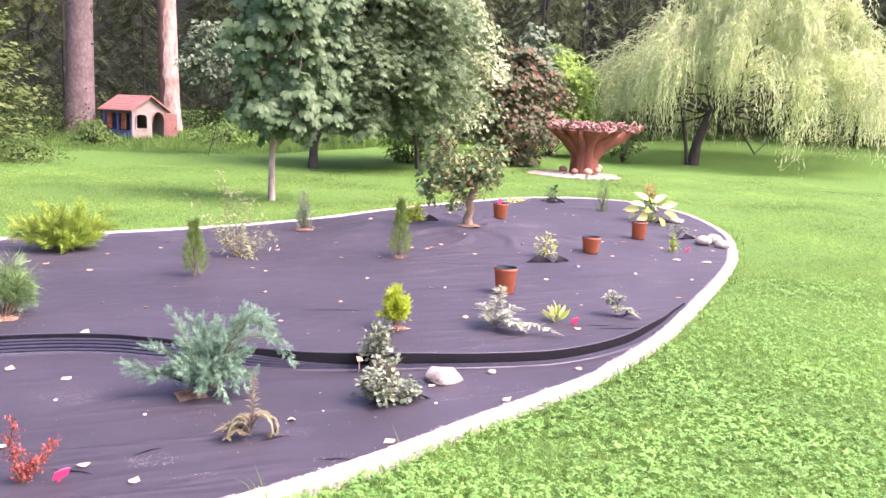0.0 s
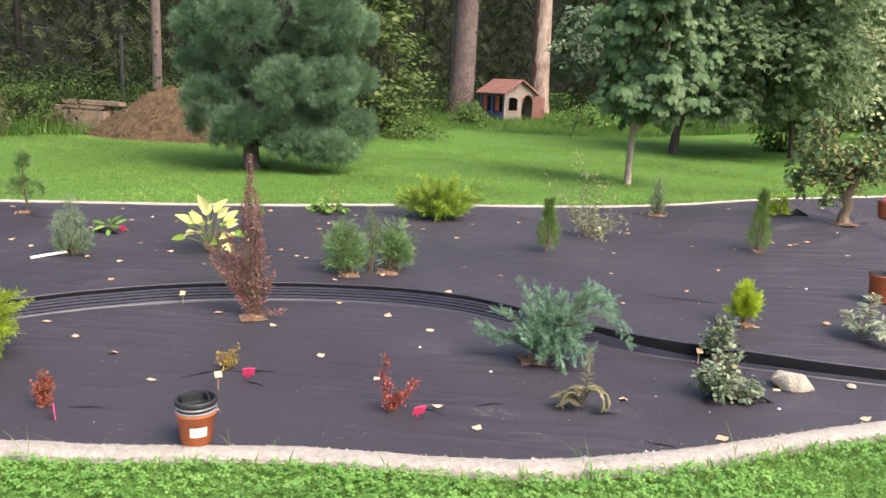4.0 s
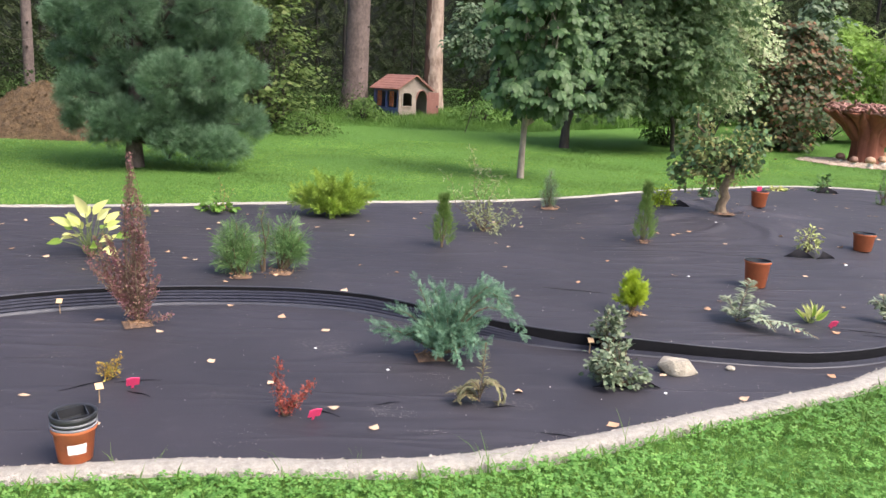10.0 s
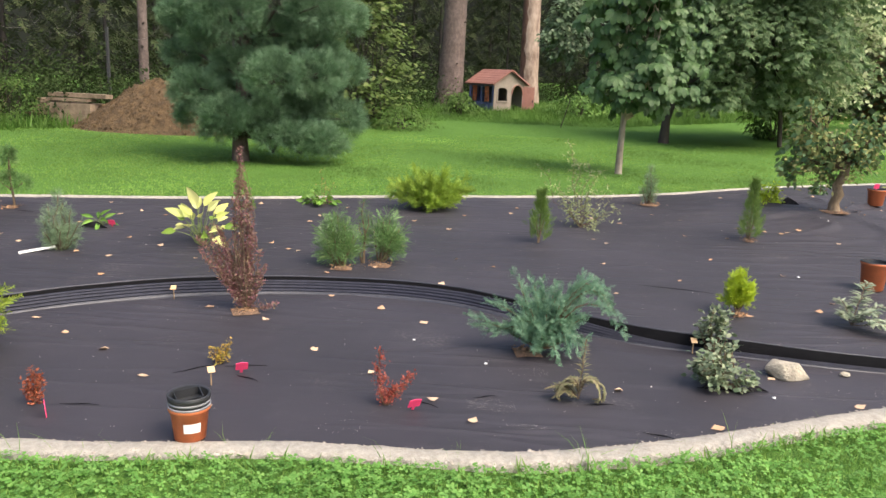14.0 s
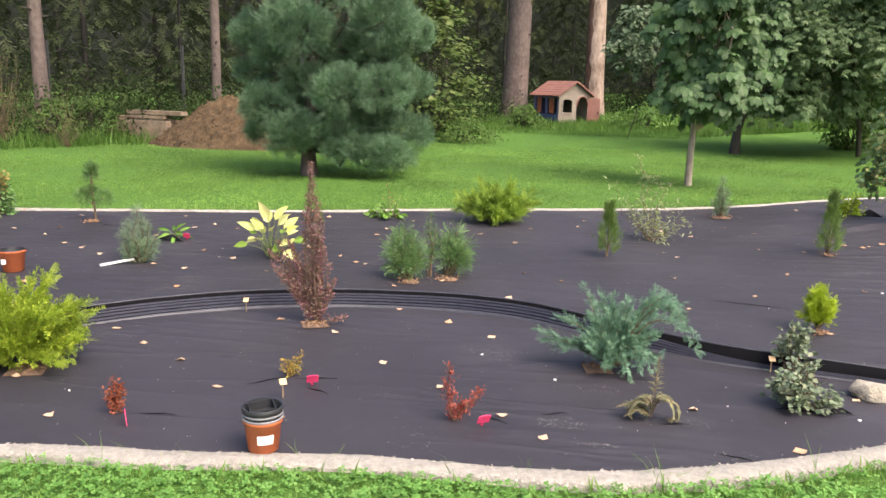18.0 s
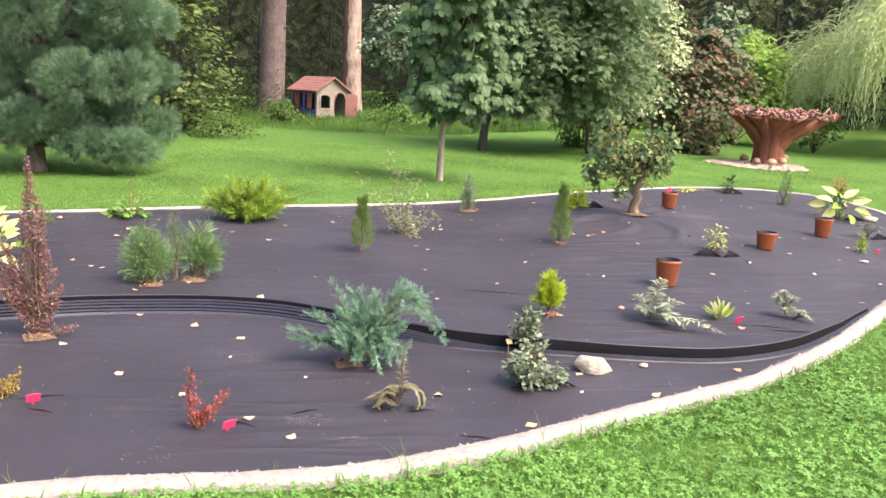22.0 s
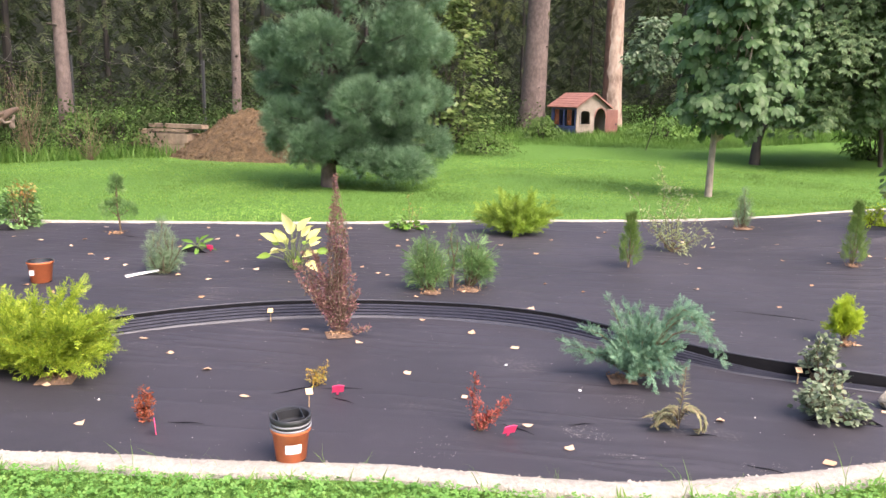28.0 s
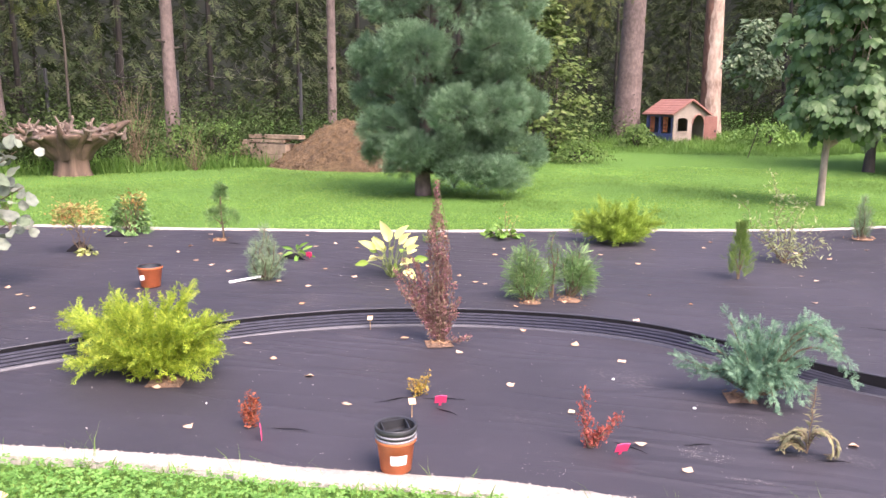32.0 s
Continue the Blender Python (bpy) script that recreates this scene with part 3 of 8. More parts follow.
def tube(pts, radii, sides=6):
    pts = np.asarray(pts, float)
    radii = np.broadcast_to(np.asarray(radii, float), (len(pts),))
    tang = unit(np.gradient(pts, axis=0))
    ref = np.array([0.31, 0.95, 0.0]) if abs(tang[:, 2]).mean() > 0.6 else np.array([0, 0, 1.0])
    x = unit(np.cross(ref, tang))
    y = np.cross(tang, x)
    a = np.linspace(0, math.tau, sides, endpoint=False)
    ring = np.cos(a)[None, :, None] * x[:, None] + np.sin(a)[None, :, None] * y[:, None]
    v = (pts[:, None] + ring * radii[:, None, None]).reshape(-1, 3)
    f = []
    for i in range(len(pts) - 1):
        for j in range(sides):
            k = (j + 1) % sides
            f.append((i * sides + j, i * sides + k, (i + 1) * sides + k, (i + 1) * sides + j))
    e = (len(pts) - 1) * sides
    cap = [(e, e + 1, e + 2, e + 3)] if sides >= 4 else []
    if sides == 6:
        cap.append((e, e + 3, e + 4, e + 5))
    return v, np.array(f + cap)


def bent(a, b, bend=0.1, n=5, rise=0.0):
    """A slightly crooked line from a to b."""
    a, b = np.asarray(a, float), np.asarray(b, float)
    ln = np.linalg.norm(b - a)
    t = np.linspace(0, 1, n)[:, None]
    off = RNG.normal(size=(n, 3)) * bend * ln * np.sin(math.pi * t)
    p = a + (b - a) * t + off
    p[:, 2] += rise * ln * np.sin(math.pi * t[:, 0])
    return p


def lathe(profile, sides=28):
    a = np.linspace(0, math.tau, sides, endpoint=False)
    v = np.array([(r * math.cos(t), r * math.sin(t), z) for r, z in profile for t in a])
    f = [(i * sides + j, i * sides + (j + 1) % sides, (i + 1) * sides + (j + 1) % sides, (i + 1) * sides + j) for i in range(len(profile) - 1) for j in range(sides)]
    return v, np.array(f)


def box(cx, cy, cz, sx, sy, sz, bevel=0.0):
    """A box as arrays, with slightly chamfered upright edges when bevel is given."""
    x, y = sx / 2, sy / 2
    if bevel:
        c = bevel
        ring = [(-x + c, -y), (x - c, -y), (x, -y + c), (x, y - c), (x - c, y), (-x + c, y), (-x, y - c), (-x, -y + c)]
    else:
        ring = [(-x, -y), (x, -y), (x, y), (-x, y)]
    n = len(ring)
    v = [(cx + a, cy + b, cz - sz / 2) for a, b in ring] + [(cx + a, cy + b, cz + sz / 2) for a, b in ring]
    f = [[i, (i + 1) % n, n + (i + 1) % n, n + i] for i in range(n)] + [list(range(n, 2 * n)), list(range(n - 1, -1, -1))]
    return v, f


def boxes(*items):
    vs, fs = [], []
    for it in items:
        v, f = box(*it)
        fs += [[i + len(vs) for i in face] for face in f]
        vs += v
    return vs, fs


def spline(points, step, closed=False):
    """Catmull-Rom through points, laid out at even steps."""
    p = np.array(points, float)
    n = len(p)
    out = []
    for i in range(n if closed else n - 1):
        q = [p[(i + k) % n] if closed else p[min(max(i + k, 0), n - 1)] for k in (-1, 0, 1, 2)]
        for t in np.linspace(0, 1, 24, endpoint=False):
            out.append(0.5 * (2 * q[1] + (q[2] - q[0]) * t + (2 * q[0] - 5 * q[1] + 4 * q[2] - q[3]) * t * t + (3 * q[1] - q[0] - 3 * q[2] + q[3]) * t ** 3))
    out = np.array(out + [p[0] if closed else p[-1]])
    s = np.r_[0, np.cumsum(np.linalg.norm(np.diff(out, axis=0), axis=1))]
    want = np.linspace(0, s[-1], max(3, int(s[-1] / step)), endpoint=not closed)
    return np.stack([np.interp(want, s, out[:, k]) for k in range(2)], 1)


def inside(poly, x, y):
    """Which of the points lie in a polygon."""
    x, y = np.asarray(x), np.asarray(y)
    hit = np.zeros(x.shape, bool)
    for (x0, y0), (x1, y1) in zip(poly, np.roll(poly, -1, 0)):
        cross = (y0 > y) != (y1 > y)
        hit ^= cross & (x < (x1 - x0) * (y - y0) / (y1 - y0 + 1e-12) + x0)
    return hit


def lumps(v, amount, size, seed=0.0):
    """Pushes points about by smooth noise."""
    return np.array([np.array(p) + np.array(noise.noise_vector(Vector(p) / size + Vector((seed, seed * 2, 0)))) * amount for p in v])


def boulder(sx, sy, sz, seed, rough=0.16, rings=2):
    """A worn stone: an icosphere pushed out of shape, flat below."""
    bm = bmesh.new()
    bmesh.ops.create_icosphere(bm, subdivisions=rings, radius=1.0)
    v = lumps([x.co[:] for x in bm.verts], rough * 1.6, 0.9, seed)
    v = lumps(v, rough * 0.5, 0.3, seed + 9)
    f = np.array([[x.index for x in fc.verts] for fc in bm.faces])
    bm.free()
    v = v * np.array([sx, sy, sz])
    v[:, 2] = np.maximum(v[:, 2] + sz * 0.6, 0)
    return v, f

# ---- the bed, the lawn and the kerb ----
KERB = [(-3.66, 2.235), (-3.33, 2.29), (-3.01, 2.33), (-2.73, 2.38), (-2.45, 2.43), (-2.18, 2.475), (-1.92, 2.51), (-1.67, 2.535), (-1.37, 2.555), (-1.0, 2.615), (-0.72, 2.655),
        (-0.39, 2.67), (-0.02, 2.68), (0.23, 2.715), (0.45, 2.775), (0.68, 2.85), (0.92, 2.95), (1.19, 3.075), (1.48, 3.21), (1.78, 3.34), (2.0, 3.44),
        (2.32, 3.585), (2.65, 3.80), (3.0, 4.03), (3.55, 4.45), (4.35, 5.12), (5.42, 6.05), (6.14, 6.78), (6.87, 7.70), (7.39, 8.81), (7.68, 9.85), (7.7, 10.8),
        (7.2, 11.4), (6.35, 11.5), (5.3, 11.18), (3.75, 10.22), (2.4, 9.08), (1.22, 8.66), (0.27, 8.45), (-1.2, 8.07), (-2.3, 7.72), (-3.3, 7.48),
        (-4.2, 7.30), (-5.2, 7.10), (-6.25, 6.95), (-6.9, 6.75), (-8.0, 5.95), (-8.5, 5.1), (-8.1, 3.6), (-6.8, 2.3), (-5.0, 2.02)]
EDGING = [(-4.75, 2.1), (-4.2, 2.5), (-3.89, 2.66), (-3.6, 2.94), (-3.24, 3.39), (-2.55, 4.08), (-2.25, 4.31), (-1.88, 4.51), (-1.34, 4.70), (-0.95, 4.76),
          (-0.57, 4.75), (-0.2, 4.67), (0.05, 4.56), (0.61, 4.24), (0.95, 4.09), (1.4, 3.99), (1.78, 3.92), (2.3, 3.90), (2.85, 4.06), (3.35, 4.39), (3.7, 4.68), (3.95, 4.87)]
outline = spline(KERB, 0.03, closed=True)
BED = outline[::4]


def bed_z(x, y):
    """Height of the membrane: it follows the terrain."""
    return terrain(x, y)


def graded(lo, hi, a, b, fine, coarse):
    """Grid lines that lie close between a and b and wide outside."""
    mid = np.arange(a, b, fine)
    up = b + np.cumsum(fine * 1.25 ** np.arange(60))
    dn = a - np.cumsum(fine * 1.25 ** np.arange(60))
    return np.r_[dn[dn > lo][::-1], mid, up[up < hi]]


def sheet(xs, ys, height):
    gx, gy = np.meshgrid(xs, ys)
    v = np.stack([gx, gy, height(gx, gy)], -1).reshape(-1, 3)
    n, m = len(ys), len(xs)
    i = (np.arange(n - 1)[:, None] * m + np.arange(m - 1)).ravel()
    return v, np.stack([i, i + 1, i + m + 1, i + m], -1)


v, f = sheet(graded(-900, 900, -13, 14, 0.25, 5), graded(-900, 900, -3, 30, 0.25, 5), lambda x, y: terrain(x, y) - 0.025 + 0.012 * np.sin(x * 1.7) * np.cos(y * 1.3))
ground = single("ground", mesh_of("ground", v, f, M["lawn"], True), (0, 0, 0), "mown green lawn with clover round the planting bed", "lawn", kind="structure")

xs, ys = np.arange(-8.7, 7.9, 0.04), np.arange(1.9, 11.7, 0.04)
v, f = sheet(xs, ys, bed_z)
mid = v[f].mean(1)
f = f[inside(BED, mid[:, 0], mid[:, 1])]
used = np.unique(f)
remap = np.zeros(len(v), int)
remap[used] = np.arange(len(used))
v, f = v[used], remap[f]
folds = np.array([noise.noise(Vector((p[0] * 0.9 + p[1] * 0.5, p[1] * 3.1 - p[0] * 1.1, 0.0))) for p in v])
creases = np.array([noise.noise(Vector((p[0] * 2.6, p[1] * 2.2, 4.0))) for p in v])
far_ = np.hypot(v[:, 0] - 3.42, v[:, 1] - 7.87)
turn_ = np.arctan2(v[:, 1] - 7.87, v[:, 0] - 3.42)
pleat = np.clip(np.cos(turn_ * 9 + 3 * folds), 0, 1) ** 5 * np.exp(-((far_ - 0.7) / 0.5) ** 2)


def wrinkles(angle, along, across, seed, sharp):
    """Thin raised creases that run in one direction and fade in and out."""
    c, s = math.cos(angle), math.sin(angle)
    out = []
    for p in v:
        a, b = p[0] * c + p[1] * s, p[1] * c - p[0] * s
        w = noise.noise(Vector((a * along, b * across, seed)))
        g = noise.noise(Vector((a * along * 1.5 + 9, b * across * 0.4, seed + 5)))
        out.append(max(0.0, 1 - abs(w) * sharp) ** 2 * min(1.0, max(0.0, g * 3 + 0.4)))
    return np.array(out)


flat_z = v[:, 2].copy()
v[:, 2] += 0.006 * wrinkles(-0.55, 0.5, 3.0, 1.0, 5.5) + 0.003 * wrinkles(-0.1, 0.45, 3.8, 2.0, 5.5) + 0.005 * wrinkles(0.7, 0.5, 3.0, 3.0, 5.5) - 0.004
v[:, 2] += 0.004 * np.clip(1 - np.abs(folds) * 2.2, 0, 1) ** 3 + 0.004 * creases + 0.035 * pleat
LIFT = {(int(round((a + 8.7) / 0.04)), int(round((b - 1.9) / 0.04))): float(q - z0) for (a, b, q), z0 in zip(v, flat_z)}


def lift(x, y):
    """How far the wrinkled membrane stands above the terrain."""
    i, j = int((x + 8.7) / 0.04), int((y - 1.9) / 0.04)
    return max(LIFT.get((i + a, j + b), 0.0) for a in (0, 1) for b in (0, 1))


membrane = single("membrane", mesh_of("membrane", v, f, M["fabric"], True), (0, 0, 0), "black woven weed membrane laid over the planting bed", "weed membrane", kind="structure")

# kerb: a low bank of pale stone chips set in mortar
n = len(outline)
tang = unit(np.roll(outline, -1, 0) - np.roll(outline, 1, 0))
side = np.stack([tang[:, 1], -tang[:, 0]], 1)
wob = np.array([noise.noise(Vector((p[0] * 2.2, p[1] * 2.2, 7))) for p in outline])
wid = 0.043 + 0.010 * (outline[:, 1] < 7) - 0.013 * smooth01((-1.4 - outline[:, 0]) / 0.8) * (outline[:, 1] < 4) + 0.009 * wob
prof = [(-1.0, -0.05), (-0.98, 0.004), (-0.6, 0.010), (0.0, 0.013), (0.6, 0.010), (0.98, 0.0), (1.0, -0.05)]
rows = []
for k, (a, h) in enumerate(prof):
    p = outline + side * (wid * a)[:, None]
    jig = np.array([noise.noise(Vector((q[0] * 26, q[1] * 26, k * 3.1))) for q in p])
    z = terrain(p[:, 0], p[:, 1]) + h + 0.004 * jig
    rows.append(np.c_[p + side * (0.010 * np.roll(jig, 5))[:, None], z])
v = np.concatenate(rows)
f = [(k * n + i, k * n + (i + 1) % n, (k + 1) * n + (i + 1) % n, (k + 1) * n + i) for k in range(len(prof) - 1) for i in range(n)]
kerb = single("kerb", mesh_of("kerb", v, np.array(f), M["kerb"], False), (0, 0, 0), "pale crushed-stone kerb strip round the bed", "kerb", kind="structure")


def chip_shape():
    v = np.array([(1, 0, 0), (0.2, 0.9, 0.1), (-0.9, 0.3, 0), (-0.3, -0.9, 0.1), (0.1, 0.1, 0.75), (0.5, -0.5, 0.35)])
    return v, np.array([(0, 1, 4), (1, 2, 4), (2, 3, 4), (3, 5, 4), (5, 0, 4), (0, 5, 3)])


cv, cf = chip_shape()
near = np.where((outline[:, 1] < 7.0))[0]
k = RNG.choice(near, 21000)
off = RNG.uniform(-0.98, 1.0, 21000)
p = outline[k] + side[k] * (wid[k] * off)[:, None] + RNG.normal(size=(21000, 2)) * 0.007
z = terrain(p[:, 0], p[:, 1]) + 0.008 - 0.008 * off ** 2
up = unit(np.c_[RNG.normal(size=(21000, 2)) * 0.35, np.ones(21000)])
v, f = strew(cv, cf, frames_along(up), np.c_[p, z], np.c_[RNG.uniform(0.003, 0.0105, (21000, 2)), RNG.uniform(0.002, 0.007, 21000)])
tagged(part("stone_chips", mesh_of("stone_chips", v, f, M["chip"]), kerb, "pale angular stone chips"), kind="stuff")

# black plastic edging strip that divides the bed
line = spline(EDGING, 0.03)
tang = unit(np.gradient(line, axis=0))
side = np.stack([-tang[:, 1], tang[:, 0]], 1)


LINE_LIFT = np.convolve(np.pad([lift(*q) for q in line], 15, mode="edge"), np.ones(31) / 31, "valid")


def strip(profile, mat, name, soft=True, grow=1.0):
    rows = []
    for a, h in profile:
        h = h * grow
        q = line + side * np.broadcast_to(-0.004 + (a + 0.004) * grow, (len(line),))[:, None]
        rows.append(np.c_[q, terrain(q[:, 0], q[:, 1]) + LINE_LIFT + h + 0.004 * np.sin(np.arange(len(q)) * 0.11)])
    m = len(line)
    f = [(k * m + i, k * m + i + 1, (k + 1) * m + i + 1, (k + 1) * m + i) for k in range(len(profile) - 1) for i in range(m - 1)]
    return mesh_of(name, np.concatenate(rows), np.array(f), mat, soft)


TAPER = 1 - 0.2 * smooth01((line[:, 0] - 0.6) / 1.2) - 0.34 * smooth01((line[:, 0] - 3.0) / 0.9)
ed = thing("lawn_edging", (0, 0, 0), "wavy strip of ribbed black plastic garden edging standing in the membrane", "garden edging")
part("edging_wall", strip([(0.005, -0.02), (0.005, 0.092), (-0.004, 0.092), (-0.004, -0.02)], M["edging"], "edging_wall", False, TAPER), ed)
part("edging_skirt", strip([(-0.004, 0.060), (-0.011, 0.058), (-0.010, 0.049), (-0.021, 0.047), (-0.020, 0.037), (-0.033, 0.034), (-0.032, 0.023), (-0.046, 0.020), (-0.045, 0.009), (-0.058, 0.005)], M["edging_skirt"], "edging_skirt", True, 1.18 - 0.85 * smooth01((line[:, 0] - 0.3) / 0.9)), ed, "ribbed black lower face, greyed in colour for the sky light on it")
for a, h in ((-0.009, 0.057), (-0.020, 0.046), (-0.032, 0.033), (-0.044, 0.019)):
    part("edging_rib", strip([(a, h - 0.002), (a - 0.002, h + 0.003), (a - 0.006, h + 0.002), (a - 0.008, h - 0.004)], M["edging_rib"], "edging_rib", True, 1.18 - 0.85 * smooth01((line[:, 0] - 0.3) / 0.9)), ed)
ang = np.linspace(0, math.tau, 9)
part("edging_top_bead", strip([(0.001 + 0.006 * math.cos(a), 0.094 + 0.006 * math.sin(a)) for a in ang], M["edging_lip"], "edging_top_bead", True, TAPER), ed, "rounded top bead")
part("edging_foot", strip([(-0.056, 0.002), (-0.059, 0.013), (-0.064, 0.013), (-0.069, -0.004)], M["edging_lip"], "edging_foot", True, 1.18 - 0.66 * smooth01((line[:, 0] - 0.3) / 0.9)), ed, "ribbed lower lip")

# ---- grass ----
def blades(n_blades=5, tall=1.0, w=0.055, lean=0.45, seed=1):
    rr = random.Random(seed)
    vs, fs = [], []
    for _ in range(n_blades):
        a, t = rr.uniform(0, math.tau), rr.uniform(0.1, lean)
        d = np.array([math.cos(a) * t, math.sin(a) * t, 1.0]) * tall * rr.uniform(0.6, 1.1)
        s = np.array([-math.sin(a), math.cos(a), 0]) * w
        o = np.array([rr.uniform(-0.25, 0.25), rr.uniform(-0.25, 0.25), 0])
        k = len(vs)
        vs += [o - s, o + s, o + d * 0.6 + s * 0.8, o + d * 0.6 - s * 0.8, o + d * np.array([1.7, 1.7, 1])]
        fs += [(k, k + 1, k + 2), (k, k + 2, k + 3), (k + 3, k + 2, k + 4)]
    return np.array(vs), np.array(fs)


def tips_only(n_blades, w, lean, seed):
    """A cheap tuft: one leaning triangle a blade."""
    rr = random.Random(seed)
    vs, fs = [], []
    for _ in range(n_blades):
        a, t = rr.uniform(0, math.tau), rr.uniform(0.1, lean)
        o = np.array([rr.uniform(-0.7, 0.7), rr.uniform(-0.7, 0.7), 0])
        s = np.array([-math.sin(a), math.cos(a), 0]) * w
        k = len(vs)
        vs += [o - s, o + s, o + np.array([math.cos(a) * t, math.sin(a) * t, rr.uniform(0.6, 1.1)])]
        fs.append((k, k + 1, k + 2))
    return np.array(vs), np.array(fs)


def clover_shape():
    vs, fs = [], []
    for i in range(3):
        a = math.tau * i / 3
        d, s = np.array([math.cos(a), math.sin(a), 0]), np.array([-math.sin(a), math.cos(a), 0])
        k = len(vs)
        vs += [np.zeros(3), d * 0.6 + s * 0.42 + [0, 0, 0.1], d * 1.0 + s * 0.22 + [0, 0, 0.02], d * 1.0 - s * 0.22 + [0, 0, 0.02], d * 0.6 - s * 0.42 + [0, 0, 0.1]]
        fs += [(k, k + 1, k + 2), (k, k + 2, k + 3), (k, k + 3, k + 4)]
    return np.array(vs), np.array(fs)


GROWN = spline(KERB, 0.12, closed=True)
tg = unit(np.roll(GROWN, -1, 0) - np.roll(GROWN, 1, 0))
LAWN_EDGE = GROWN + np.stack([tg[:, 1], -tg[:, 0]], 1) * 0.068


def lawn_points(count, x0, x1, y0, y1, thin=None):
    x, y = RNG.uniform(x0, x1, count), RNG.uniform(y0, y1, count)
    keep = ~inside(LAWN_EDGE, x, y)
    if thin is not None:
        keep &= RNG.random(count) < thin(x, y)
    return x[keep], y[keep]


def upright(n, lean):
    return frames_along(np.c_[RNG.normal(size=(n, 2)) * lean, np.ones(n)])


def patchy(x, y, s=0.6):
    return np.array([noise.noise(Vector((a * s, b * s, 2.0))) for a, b in zip(x, y)])


BL = blades(4, 1.0, 0.06, 0.6)
# near lawn: clover among short grass
x, y = lawn_points(265000, -5.5, 6.5, -0.7, 5.6, lambda x, y: np.clip(1.25 - 0.16 * np.hypot(x, y), 0.2, 1) * np.clip((y + 0.6) / 1.8, 0, 1) ** 1.5)
pt = patchy(x, y, 1.6)
c = RNG.random(len(x)) < 0.8 + pt * 0.6
v, f = strew(*clover_shape(), upright(c.sum(), 0.35), np.c_[x[c], y[c], terrain(x[c], y[c]) - 0.005 + RNG.uniform(0, 0.028, c.sum())], RNG.uniform(0.009, 0.018, c.sum()))
single("clover", mesh_of("clover", v, f, M["clover"]), (0, 0, 0), "green clover leaves in the lawn by the kerb", "clover", kind="stuff")
x, y = lawn_points(90000, -6, 8.5, 1.1, 6.5, lambda x, y: np.clip(1.2 - 0.13 * np.hypot(x, y), 0.2, 1))
v1 = strew(*BL, upright(len(x), 0.2), np.c_[x, y, terrain(x, y) - 0.025], RNG.uniform(0.018, 0.038, len(x)))
# the rest of the lawn: tufts that grow sparser with distance
BT = tips_only(4, 0.18, 0.8, 4)
x, y = lawn_points(250000, -12, 16, 3, 17, lambda x, y: np.clip(1.3 - 0.055 * np.hypot(x, y), 0.25, 1))
v2 = strew(*BT, upright(len(x), 0.25), np.c_[x, y, terrain(x, y) - 0.025], RNG.uniform(0.018, 0.032, len(x)))
x, y = lawn_points(46000, -11, 12, -4, 3.2, lambda x, y: np.clip(1.1 - 0.06 * np.hypot(x, y), 0.2, 1) * (y < 1.8 + 0.25 * np.abs(x)))
v3 = strew(*BT, upright(len(x), 0.25), np.c_[x, y, terrain(x, y) - 0.025], RNG.uniform(0.022, 0.045, len(x)))
v, f = merge(v1, v2, v3)
single("grass", mesh_of("grass", v, f, M["grass"]), (0, 0, 0), "short mown green grass of the lawn", "grass", kind="stuff")
# longer grass that leans over the kerb here and there
k = RNG.integers(0, len(GROWN), 420)
p = GROWN[k] + np.stack([tg[k, 1], -tg[k, 0]], 1) * RNG.uniform(0.06, 0.13, 420)[:, None]
v, f = strew(*BL, upright(420, 0.4), np.c_[p, terrain(p[:, 0], p[:, 1]) - 0.02], RNG.uniform(0.035, 0.075, 420))
single("edge_grass", mesh_of("edge_grass", v, f, M["grass"]), (0, 0, 0), "uncut grass blades along the stone kerb", "grass", kind="stuff")
# single tall blades that the mower missed
k = RNG.choice(np.where((GROWN[:, 1] < 3.2) & (GROWN[:, 0] > -3.6) & (GROWN[:, 0] < 1.8))[0], 44)
p = GROWN[k] + np.stack([tg[k, 1], -tg[k, 0]], 1) * RNG.uniform(-0.03, 0.07, 44)[:, None]
v, f = strew(*blades(2, 1.0, 0.011, 0.7, 6), upright(44, 0.35), np.c_[p, terrain(p[:, 0], p[:, 1]) - 0.01], RNG.uniform(0.05, 0.14, 44))
single("tall_blades", mesh_of("tall_blades", v, f, M["grass"]), (0, 0, 0), "thin tall grass blades growing through the kerb", "grass", kind="stuff")
# rank grass in front of the woods
x, y = RNG.uniform(-5, 9, 30000), RNG.uniform(17.5, 29, 30000)
keep = (y > 20.5 + 0.12 * (x - 1) ** 2 * (x < 1) * 0.0 - np.clip(-x - 1, 0, 4) * 0.9 + np.clip(x - 3, 0, 9) * 1.1)
x, y = x[keep], y[keep]
v, f = strew(*tips_only(7, 0.035, 0.6, 8), upright(len(x), 0.2), np.c_[x, y, terrain(x, y) - 0.03], RNG.uniform(0.12, 0.36, len(x)) * np.clip((y - 19.5) / 5, 0.35, 1.15))
single("rank_grass", mesh_of("rank_grass", v, f, M["tallgrass"]), (0, 0, 0), "tall uncut grass at the edge of the woods", "grass", kind="stuff")


# ---- plants ----
def base_of(x, y):
    return x, y, ground_z(x, y) + lift(x, y)



def grow_stems(parent, ends, r=0.006, origin=(0, 0, 0), bend=0.06, mat="stem", sides=5, name="stem"):
    for e in ends:
        v, f = tube(bent(np.array(origin) + RNG.normal(size=3) * [r, r, 0], e, bend, 5), np.linspace(r, r * 0.4, 5), sides)
        part(name, mesh_of(name, v, f[:, :4], M[mat], True), parent)


